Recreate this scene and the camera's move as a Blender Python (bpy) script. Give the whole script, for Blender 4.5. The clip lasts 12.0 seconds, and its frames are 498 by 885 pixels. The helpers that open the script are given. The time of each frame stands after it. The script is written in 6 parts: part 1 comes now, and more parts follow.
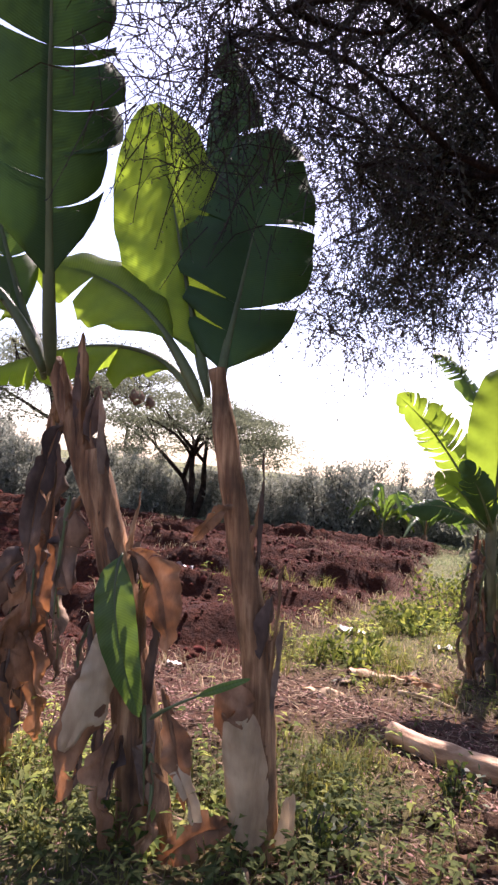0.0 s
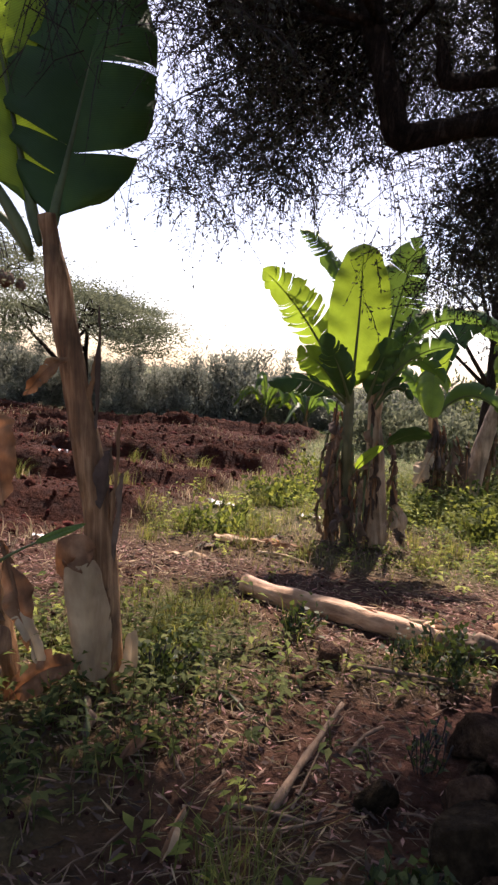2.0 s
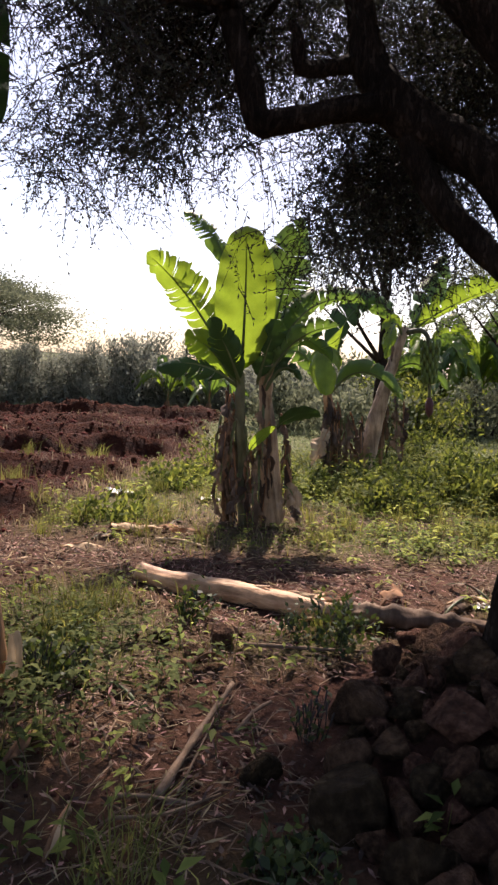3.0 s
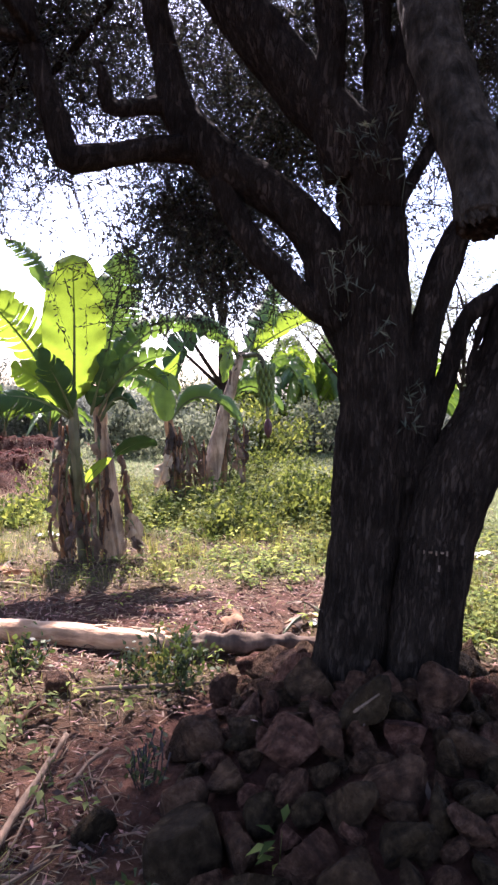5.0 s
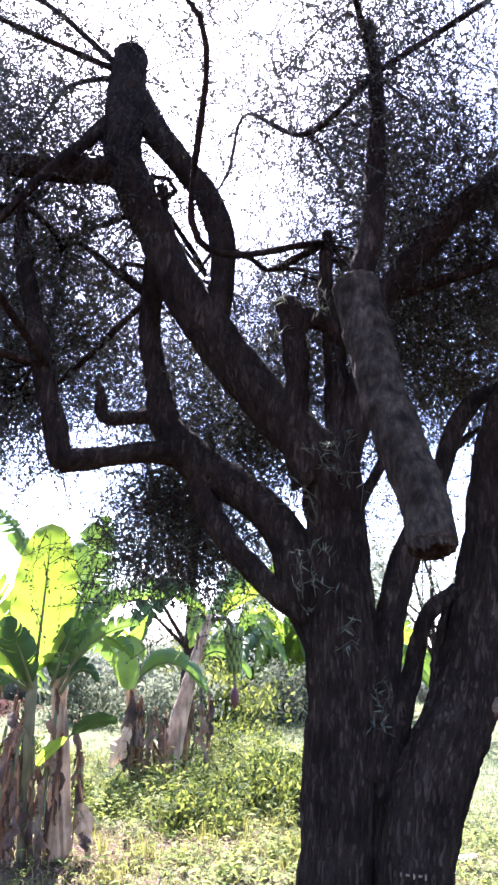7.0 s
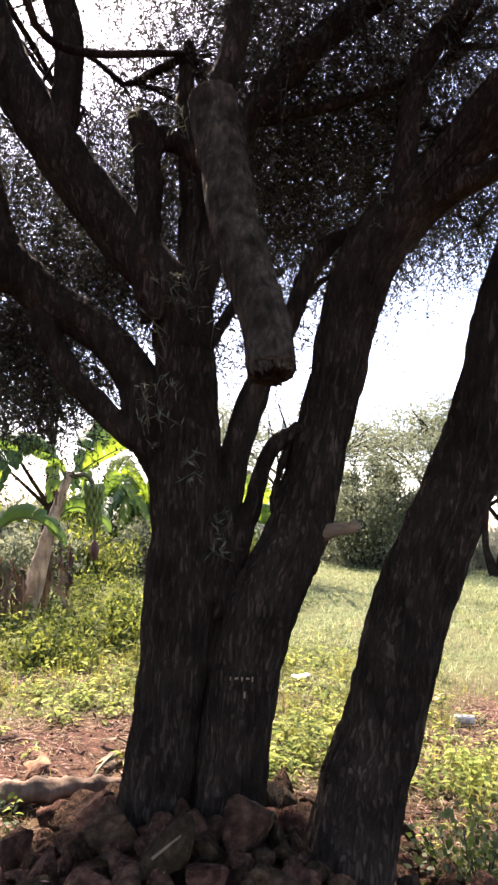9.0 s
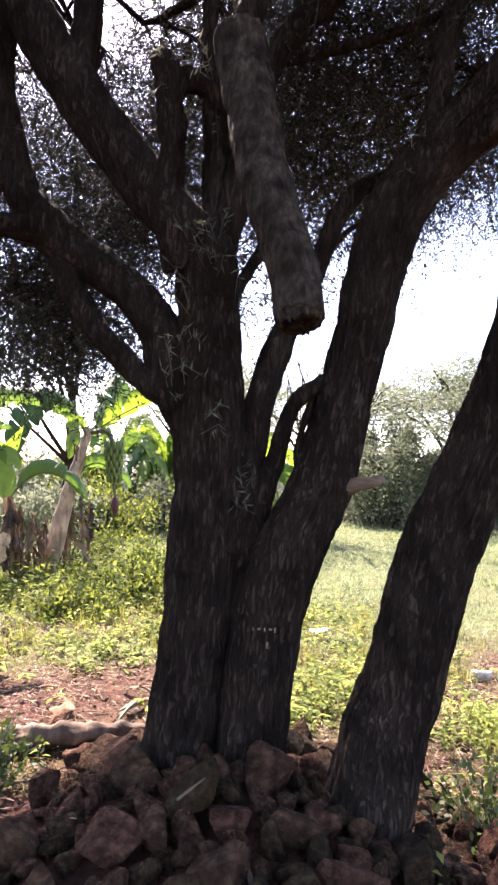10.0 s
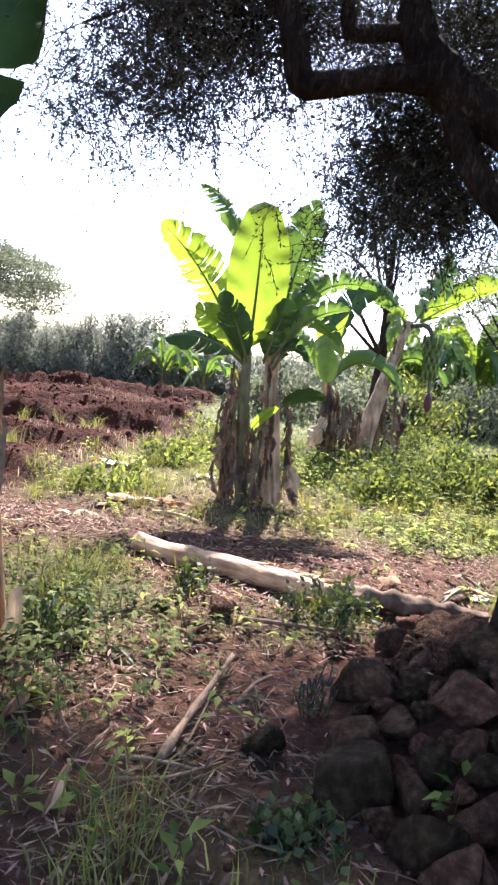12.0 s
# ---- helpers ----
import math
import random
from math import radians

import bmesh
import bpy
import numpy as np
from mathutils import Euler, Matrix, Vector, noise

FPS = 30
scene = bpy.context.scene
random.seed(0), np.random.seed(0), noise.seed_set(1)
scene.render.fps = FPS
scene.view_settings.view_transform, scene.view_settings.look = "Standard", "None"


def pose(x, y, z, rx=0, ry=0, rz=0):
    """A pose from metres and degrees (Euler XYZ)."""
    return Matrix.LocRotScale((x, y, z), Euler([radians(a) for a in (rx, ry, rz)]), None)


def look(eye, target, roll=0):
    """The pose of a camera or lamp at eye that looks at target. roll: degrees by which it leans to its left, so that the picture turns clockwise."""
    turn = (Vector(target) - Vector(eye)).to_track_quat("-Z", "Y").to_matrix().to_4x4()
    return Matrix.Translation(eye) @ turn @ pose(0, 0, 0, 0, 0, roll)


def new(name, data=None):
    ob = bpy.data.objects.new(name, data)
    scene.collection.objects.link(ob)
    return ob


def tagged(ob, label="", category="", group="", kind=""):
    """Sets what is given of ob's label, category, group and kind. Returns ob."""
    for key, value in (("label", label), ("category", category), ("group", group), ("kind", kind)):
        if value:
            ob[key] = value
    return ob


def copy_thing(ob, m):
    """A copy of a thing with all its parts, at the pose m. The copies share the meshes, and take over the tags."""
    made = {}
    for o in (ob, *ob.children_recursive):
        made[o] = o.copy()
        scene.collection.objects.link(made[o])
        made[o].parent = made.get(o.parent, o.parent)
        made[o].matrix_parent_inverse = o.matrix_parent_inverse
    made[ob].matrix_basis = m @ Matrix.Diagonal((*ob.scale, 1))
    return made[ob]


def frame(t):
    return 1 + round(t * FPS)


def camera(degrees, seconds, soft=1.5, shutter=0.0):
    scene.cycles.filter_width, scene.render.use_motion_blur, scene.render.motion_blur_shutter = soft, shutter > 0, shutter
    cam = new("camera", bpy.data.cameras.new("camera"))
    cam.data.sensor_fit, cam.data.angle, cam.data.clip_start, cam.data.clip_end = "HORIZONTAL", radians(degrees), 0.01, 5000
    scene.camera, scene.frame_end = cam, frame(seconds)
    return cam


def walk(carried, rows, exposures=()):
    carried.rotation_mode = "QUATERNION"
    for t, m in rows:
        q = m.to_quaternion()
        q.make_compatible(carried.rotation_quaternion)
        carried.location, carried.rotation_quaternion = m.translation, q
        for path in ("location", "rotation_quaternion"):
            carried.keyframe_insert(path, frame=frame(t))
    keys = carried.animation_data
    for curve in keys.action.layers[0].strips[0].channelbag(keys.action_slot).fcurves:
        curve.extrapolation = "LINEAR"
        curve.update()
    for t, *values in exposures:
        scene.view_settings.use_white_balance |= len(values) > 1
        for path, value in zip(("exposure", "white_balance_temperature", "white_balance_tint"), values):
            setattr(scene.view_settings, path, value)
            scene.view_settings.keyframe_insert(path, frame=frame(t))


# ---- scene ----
cam = camera(40.5, 12.0, soft=2.6)
# seconds, place of the eye, then the degrees of heading, pitch and roll
ROWS = [
    (0.0, 0.049, 0.015, 1.376, 0.11, 2.27, 6.15),
    (0.5, 0.087, -0.104, 1.359, -1.39, 4.70, 8.77),
    (1.0, 0.127, -0.094, 1.318, -2.64, 0.83, 8.93),
    (1.5, 0.190, -0.045, 1.276, -5.99, -2.82, 6.98),
    (2.0, 0.261, -0.030, 1.244, -9.80, -5.58, 5.86),
    (2.5, 0.332, -0.044, 1.256, -15.21, -6.68, 4.67),
    (3.0, 0.375, -0.070, 1.280, -17.59, -6.56, 3.73),
    (3.5, 0.442, -0.102, 1.294, -21.76, -7.32, 2.52),
    (3.7, 0.459, -0.109, 1.297, -22.69, -7.02, 2.03),
    (5.3, 0.468, -0.101, 1.342, -30.68, -3.75, 2.06),
    (5.5, 0.475, -0.097, 1.340, -30.53, -3.38, 1.81),
    (6.0, 0.443, -0.122, 1.374, -30.20, 3.07, 1.75),
    (6.5, 0.404, -0.183, 1.461, -29.77, 14.06, 2.50),
    (6.7, 0.370, -0.216, 1.479, -30.58, 16.28, 2.87),
    (8.3, 0.463, -0.236, 1.464, -38.96, 16.38, 2.47),
    (8.5, 0.482, -0.225, 1.440, -40.55, 13.71, 3.20),
    (9.0, 0.500, -0.213, 1.366, -43.47, 6.56, 2.67),
    (9.5, 0.532, -0.210, 1.356, -45.93, 4.05, 2.05),
    (10.0, 0.502, -0.177, 1.341, -42.16, 3.06, 3.22),
    (10.5, 0.450, -0.140, 1.329, -34.18, 3.38, 4.64),
    (11.0, 0.403, -0.080, 1.279, -30.09, 0.24, 7.20),
    (11.5, 0.353, -0.048, 1.242, -24.73, -3.79, 7.71),
    (12.0, 0.282, 0.005, 1.187, -18.89, -7.37, 7.98),
]
EXPOSURES = [(0.0, 1.73, 6450, 36), (0.5, 1.63, 6450, 36), (1.0, 1.38, 6600, 34), (2.0, 1.18, 6900, 28), (3.0, 1.14, 6900, 26), (3.5, 1.38, 6800, 24), (5.5, 2.6, 5750, 36), (6.5, 3.2, 5450, 31), (8.5, 2.75, 6650, 26), (9.0, 2.5, 6950, 25), (9.5, 2.66, 6950, 24), (10.5, 2.88, 5950, 32), (11.0, 2.9, 5800, 31), (11.5, 2.85, 5850, 25), (12.0, 2.48, 6000, 22)]
walk(cam, [(t, pose(x, y, z, 90 + pitch, 0, yaw) @ pose(0, 0, 0, 0, 0, roll)) for t, x, y, z, yaw, pitch, roll in ROWS], EXPOSURES)

# ---- light: a hazy afternoon sun ahead of the camera, and the sky ----
SUN_AZIMUTH, SUN_HEIGHT = 18.5, 51.0
world = bpy.data.worlds.new("world")
scene.world = world
world.use_nodes = True
wn = world.node_tree.nodes
sky = wn.new("ShaderNodeTexSky")
sky.sky_type, sky.sun_disc = "NISHITA", False
sky.sun_elevation, sky.sun_rotation = radians(SUN_HEIGHT), radians(SUN_AZIMUTH)
sky.air_density, sky.dust_density, sky.ozone_density = 1.0, 1.2, 1.0
wn["Background"].inputs["Strength"].default_value = 0.1
world.node_tree.links.new(sky.outputs["Color"], wn["Background"].inputs["Color"])
SUN = Vector((math.sin(radians(SUN_AZIMUTH)) * math.cos(radians(SUN_HEIGHT)),
              math.cos(radians(SUN_AZIMUTH)) * math.cos(radians(SUN_HEIGHT)), math.sin(radians(SUN_HEIGHT))))
sun_data = bpy.data.lights.new("sun", "SUN")
sun_data.energy, sun_data.angle, sun_data.color = 5.0, radians(0.6), (1.0, 0.93, 0.82)
sun = new("sun", sun_data)
sun.matrix_world = look(SUN * 60, (0, 0, 0))

rng = np.random.default_rng(7)


# ---- materials ----
def material(name, colours, scale=8.0, stretch=(1, 1, 1), rough=0.8, bump=0.3, through_light=0.0, through_colour=None,
             vary=0.0, island=True, blotch=0.35, blotch_scale=1.3, detail=8.0, depth=0.02, specular=0.3, veins=False, cracks=0.0):
    """A grained surface: a ramp of colours over stretched noise, large blotches, and a share of light that passes through."""
    m = bpy.data.materials.new(name)
    m.use_nodes = True
    nt = m.node_tree
    n, link = nt.nodes, nt.links.new
    bsdf = n["Principled BSDF"]
    out = n["Material Output"]
    co = n.new("ShaderNodeTexCoord")
    mp = n.new("ShaderNodeMapping")
    mp.inputs["Scale"].default_value = stretch
    link(co.outputs["Object"], mp.inputs["Vector"])
    no = n.new("ShaderNodeTexNoise")
    no.inputs["Scale"].default_value, no.inputs["Detail"].default_value, no.inputs["Roughness"].default_value = scale, detail, 0.65
    link(mp.outputs["Vector"], no.inputs["Vector"])
    ramp = n.new("ShaderNodeValToRGB")
    ramp.color_ramp.elements[0].position, ramp.color_ramp.elements[1].position = 0.28, 0.72
    els = ramp.color_ramp.elements
    for k, c in enumerate(colours):
        pos = 0.28 + 0.44 * k / max(1, len(colours) - 1)
        e = els[0] if k == 0 else (els[len(els) - 1] if k == len(colours) - 1 else els.new(pos))
        e.color = (*c, 1)
    link(no.outputs["Fac"], ramp.inputs["Fac"])
    big = n.new("ShaderNodeTexNoise")
    big.inputs["Scale"].default_value, big.inputs["Detail"].default_value = blotch_scale, 3.0
    link(co.outputs["Object"], big.inputs["Vector"])
    rng_map = n.new("ShaderNodeMapRange")
    rng_map.inputs["From Min"].default_value, rng_map.inputs["From Max"].default_value = 0.3, 0.7
    rng_map.inputs["To Min"].default_value, rng_map.inputs["To Max"].default_value = 1 - blotch, 1 + blotch
    link(big.outputs["Fac"], rng_map.inputs["Value"])
    hsv = n.new("ShaderNodeHueSaturation")
    link(ramp.outputs["Color"], hsv.inputs["Color"])
    value = rng_map.outputs["Result"]
    if vary:
        src = n.new("ShaderNodeNewGeometry").outputs["Random Per Island"] if island else n.new("ShaderNodeObjectInfo").outputs["Random"]
        vr = n.new("ShaderNodeMapRange")
        vr.inputs["To Min"].default_value, vr.inputs["To Max"].default_value = 1 - vary, 1 + vary
        link(src, vr.inputs["Value"])
        mul = n.new("ShaderNodeMath")
        mul.operation = "MULTIPLY"
        link(value, mul.inputs[0])
        link(vr.outputs["Result"], mul.inputs[1])
        value = mul.outputs["Value"]
        hr = n.new("ShaderNodeMapRange")
        hr.inputs["To Min"].default_value, hr.inputs["To Max"].default_value = 0.5 + 0.035 * vary, 0.5 - 0.06 * vary
        link(src, hr.inputs["Value"])
        link(hr.outputs["Result"], hsv.inputs["Hue"])
    height = no.outputs["Fac"]
    if veins:        # fine side veins across a leaf
        along = n.new("ShaderNodeAttribute")
        along.attribute_name = "along"
        ml = n.new("ShaderNodeMath")
        ml.operation = "MULTIPLY"
        ml.inputs[1].default_value = 560.0
        link(along.outputs["Fac"], ml.inputs[0])
        sn = n.new("ShaderNodeMath")
        sn.operation = "SINE"
        link(ml.outputs["Value"], sn.inputs[0])
        vm = n.new("ShaderNodeMath")
        vm.operation = "MULTIPLY_ADD"
        vm.inputs[1].default_value, vm.inputs[2].default_value = 0.09, 1.0
        link(sn.outputs["Value"], vm.inputs[0])
        vv = n.new("ShaderNodeMath")
        vv.operation = "MULTIPLY"
        link(vm.outputs["Value"], vv.inputs[0])
        link(value, vv.inputs[1])
        value = vv.outputs["Value"]
        height = vm.outputs["Value"]
    if cracks:       # long dark fissures between plates of bark
        cm = n.new("ShaderNodeMapping")
        cm.inputs["Scale"].default_value = (1, 1, 0.2)
        link(co.outputs["Object"], cm.inputs["Vector"])
        warp = n.new("ShaderNodeMix")
        warp.data_type, warp.blend_type = "RGBA", "LINEAR_LIGHT"
        warp.inputs["Factor"].default_value = 0.06
        link(cm.outputs["Vector"], warp.inputs["A"])
        link(no.outputs["Color"], warp.inputs["B"])
        vo = n.new("ShaderNodeTexVoronoi")
        vo.feature = "DISTANCE_TO_EDGE"
        vo.inputs["Scale"].default_value = cracks
        link(warp.outputs["Result"], vo.inputs["Vector"])
        cr = n.new("ShaderNodeMapRange")
        cr.inputs["From Max"].default_value = 0.22
        cr.inputs["To Min"].default_value = 0.6
        link(vo.outputs["Distance"], cr.inputs["Value"])
        for_value, for_height = n.new("ShaderNodeMath"), n.new("ShaderNodeMath")
        for_value.operation, for_height.operation = "MULTIPLY", "MULTIPLY_ADD"
        link(cr.outputs["Result"], for_value.inputs[0])
        link(value, for_value.inputs[1])
        link(no.outputs["Fac"], for_height.inputs[0])
        for_height.inputs[1].default_value = 0.5
        link(cr.outputs["Result"], for_height.inputs[2])
        value, height = for_value.outputs["Value"], for_height.outputs["Value"]
    link(value, hsv.inputs["Value"])
    link(hsv.outputs["Color"], bsdf.inputs["Base Color"])
    bsdf.inputs["Roughness"].default_value = rough
    bsdf.inputs["Specular IOR Level"].default_value = specular
    bp = n.new("ShaderNodeBump")
    bp.inputs["Strength"].default_value, bp.inputs["Distance"].default_value = bump, depth
    link(height, bp.inputs["Height"])
    link(bp.outputs["Normal"], bsdf.inputs["Normal"])
    if through_light:
        tr = n.new("ShaderNodeBsdfTranslucent")
        if through_colour:
            mixc = n.new("ShaderNodeMix")
            mixc.data_type, mixc.blend_type = "RGBA", "MULTIPLY"
            mixc.inputs["Factor"].default_value = 1.0
            link(hsv.outputs["Color"], mixc.inputs["A"])
            mixc.inputs["B"].default_value = (*through_colour, 1)
            link(mixc.outputs["Result"], tr.inputs["Color"])
        else:
            link(hsv.outputs["Color"], tr.inputs["Color"])
        mx = n.new("ShaderNodeMixShader")
        mx.inputs["Fac"].default_value = through_light
        link(bsdf.outputs["BSDF"], mx.inputs[1])
        link(tr.outputs["BSDF"], mx.inputs[2])
        link(mx.outputs["Shader"], out.inputs["Surface"])
    return m


BARK = material("dark_fissured_bark", [(0.025, 0.0175, 0.0125), (0.042, 0.03, 0.0215), (0.064, 0.047, 0.034)], 34, (1, 1, 0.25), 0.95, 0.9, blotch=0.45, blotch_scale=5.0, depth=0.022, specular=0.06, cracks=34.0)
TWIG = material("twig_bark", [(0.026, 0.023, 0.021), (0.06, 0.052, 0.046)], 30, rough=0.9, specular=0.1)
PALE_BARK = material("weathered_grey_bark", [(0.016, 0.012, 0.008), (0.04, 0.031, 0.022), (0.09, 0.07, 0.05)], 40, (1, 1, 0.35), 0.97, 1.0, blotch=0.6, blotch_scale=16, specular=0.06, depth=0.03)
CUT_WOOD = material("cut_wood", [(0.1, 0.068, 0.043), (0.24, 0.165, 0.1)], 20, (1, 1, 4), 0.85)
THORN_LEAF = material("fine_acacia_leaf", [(0.032, 0.036, 0.024), (0.058, 0.062, 0.042)], 3, rough=0.7, through_light=0.2, vary=0.4, specular=0.2)
# one leaf in three tones: plain, darkened for shade, yellowed for backlight
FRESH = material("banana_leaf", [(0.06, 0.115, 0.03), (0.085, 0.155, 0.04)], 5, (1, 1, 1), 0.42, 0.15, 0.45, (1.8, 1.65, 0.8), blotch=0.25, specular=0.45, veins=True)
SHADED = material("shaded_banana_leaf", [(0.026, 0.06, 0.017), (0.04, 0.086, 0.025)], 6, rough=0.6, bump=0.15, through_light=0.08, through_colour=(1.6, 1.6, 0.7), blotch=0.35, specular=0.2, veins=True)
SUNNY = material("sunlit_banana_leaf", [(0.12, 0.185, 0.03), (0.165, 0.245, 0.04)], 9, rough=0.5, bump=0.12, through_light=0.55, through_colour=(1.6, 1.55, 0.7), blotch=0.2, blotch_scale=5, veins=True)
RIB = material("banana_midrib", [(0.06, 0.075, 0.03), (0.13, 0.16, 0.06)], 10, (1, 1, 0.3), 0.5, 0.2)
FRUIT = material("unripe_banana_skin", [(0.09, 0.13, 0.03), (0.16, 0.21, 0.06)], 12, rough=0.5, bump=0.1, blotch=0.25, blotch_scale=9)
BUD = material("banana_flower_bud", [(0.06, 0.02, 0.025), (0.13, 0.05, 0.05)], 14, (1, 1, 0.3), 0.6, 0.3)
DRY = material("dry_banana_leaf", [(0.065, 0.036, 0.021), (0.24, 0.125, 0.063), (0.42, 0.25, 0.138)], 7, (1, 1, 0.4), 0.85, 0.5, 0.26, (1.15, 0.84, 0.57), blotch=0.55, blotch_scale=7)
DULL_DRY = material("dull_brown_leaf", [(0.045, 0.03, 0.021), (0.15, 0.098, 0.064), (0.31, 0.22, 0.15)], 9, (1, 1, 0.4), 0.9, 0.5, 0.06, blotch=0.5, blotch_scale=7)
DARK_DRY = material("dark_rotten_leaf", [(0.03, 0.021, 0.016), (0.085, 0.055, 0.04), (0.17, 0.115, 0.08)], 9, (1, 1, 0.4), 0.9, 0.5, 0.08, blotch=0.45, blotch_scale=7)
PALE_DRY = material("pale_grey_sheath", [(0.26, 0.155, 0.085), (0.45, 0.31, 0.175), (0.56, 0.425, 0.26)], 8, (1, 1, 0.25), 0.75, 0.5, 0.15, blotch=0.3, blotch_scale=6)
STEM = material("banana_stem_sheaths", [(0.022, 0.0105, 0.006), (0.2, 0.1, 0.045), (0.5, 0.3, 0.15)], 9, (2.4, 2.4, 0.16), 0.7, 0.8, blotch=0.65, blotch_scale=5)
STEM_PALE = material("pale_banana_stem", [(0.1, 0.06, 0.036), (0.38, 0.255, 0.155), (0.58, 0.43, 0.29)], 9, (2.4, 2.4, 0.15), 0.7, 0.8, blotch=0.55, blotch_scale=5)
STEM_GREEN = material("upper_banana_stem", [(0.05, 0.05, 0.03), (0.12, 0.12, 0.06), (0.2, 0.17, 0.1)], 7, (2.2, 2.2, 0.22), 0.6, 0.5, blotch=0.4, blotch_scale=4)
LOG = material("felled_banana_stem", [(0.15, 0.075, 0.038), (0.47, 0.275, 0.145), (0.68, 0.46, 0.28)], 8, (0.6, 0.6, 2.2), 0.6, 0.7, blotch=0.35, blotch_scale=4)
STONE = material("brown_field_stone", [(0.032, 0.0165, 0.008), (0.086, 0.049, 0.0245), (0.165, 0.102, 0.056)], 3.2, rough=0.95, bump=0.85, vary=0.5, island=False, blotch=0.45, blotch_scale=1.3, depth=0.25, specular=0.12)
SPROUT = material("dull_sprout_leaf", [(0.07, 0.08, 0.05), (0.12, 0.13, 0.085)], 4, rough=0.7, through_light=0.25, vary=0.4)
GRASS = material("grass_blade", [(0.10, 0.115, 0.04), (0.2, 0.21, 0.08)], 2, rough=0.8, bump=0.05, through_light=0.5, through_colour=(1.25, 1.2, 0.7), vary=0.5, blotch=0.3, blotch_scale=0.8, specular=0.1)
MEADOW = material("meadow_grass_blade", [(0.155, 0.2, 0.095), (0.285, 0.33, 0.19)], 2, rough=0.8, bump=0.05, through_light=0.42, through_colour=(1.05, 1.08, 0.95), vary=0.4, blotch=0.35, blotch_scale=0.6, specular=0.1)
DRY_GRASS = material("dry_grass_blade", [(0.26, 0.2, 0.11), (0.42, 0.35, 0.2)], 2, rough=0.8, bump=0.05, through_light=0.4, vary=0.4)
WEED = material("broad_weed_leaf", [(0.125, 0.175, 0.045), (0.24, 0.3, 0.08)], 4, rough=0.8, bump=0.1, through_light=0.5, through_colour=(1.3, 1.25, 0.65), vary=0.65, blotch=0.5, blotch_scale=2.0, specular=0.08)
BUSH = material("bush_leaf", [(0.07, 0.1, 0.036), (0.14, 0.172, 0.062)], 4, rough=0.8, bump=0.1, through_light=0.5, through_colour=(1.35, 1.3, 0.6), vary=0.65, specular=0.08)
CREEPER = material("dull_creeper_leaf", [(0.035, 0.055, 0.02), (0.07, 0.095, 0.035)], 4, rough=0.6, bump=0.1, through_light=0.35, through_colour=(1.3, 1.3, 0.65), vary=0.5)
# leaf colour paled to stand for the haze over the distant hedge
HEDGE = material("hazed_hedge_leaf", [(0.16, 0.18, 0.14), (0.26, 0.275, 0.215)], 2, rough=0.8, bump=0.1, through_light=0.48, vary=0.35, specular=0.1)
# far leaves lightened in colour to stand for haze
UMBRELLA = material("umbrella_tree_leaf", [(0.11, 0.13, 0.078), (0.185, 0.205, 0.125)], 2, rough=0.8, bump=0.1, through_light=0.42, vary=0.35, specular=0.1)
LITTER = material("dry_litter", [(0.06, 0.034, 0.021), (0.3, 0.21, 0.14)], 12, rough=0.85, bump=0.3, through_light=0.1, vary=0.85)
STICK = material("dry_stick", [(0.09, 0.055, 0.033), (0.26, 0.175, 0.11)], 16, (1, 1, 0.4), 0.85, 0.6)
CLOD = material("red_soil_clod", [(0.022, 0.006, 0.003), (0.06, 0.018, 0.009), (0.13, 0.048, 0.028)], 10, rough=0.95, bump=0.8, vary=0.35, blotch=0.3, specular=0.1)
CRUMB = material("brown_earth_crumb", [(0.024, 0.01, 0.0065), (0.08, 0.035, 0.022)], 10, rough=0.95, bump=0.6, vary=0.4, specular=0.1)
TIN = material("dirty_white_tin", [(0.2, 0.17, 0.14), (0.52, 0.5, 0.47)], 9, rough=0.5, bump=0.2, blotch=0.3, blotch_scale=30)
WHITE_SCRAP = material("white_scrap", [(0.6, 0.58, 0.55), (0.8, 0.79, 0.77)], 8, rough=0.5, bump=0.2)
NEST = material("woven_nest_grass", [(0.1, 0.06, 0.04), (0.2, 0.13, 0.08)], 30, rough=0.95, bump=0.9)



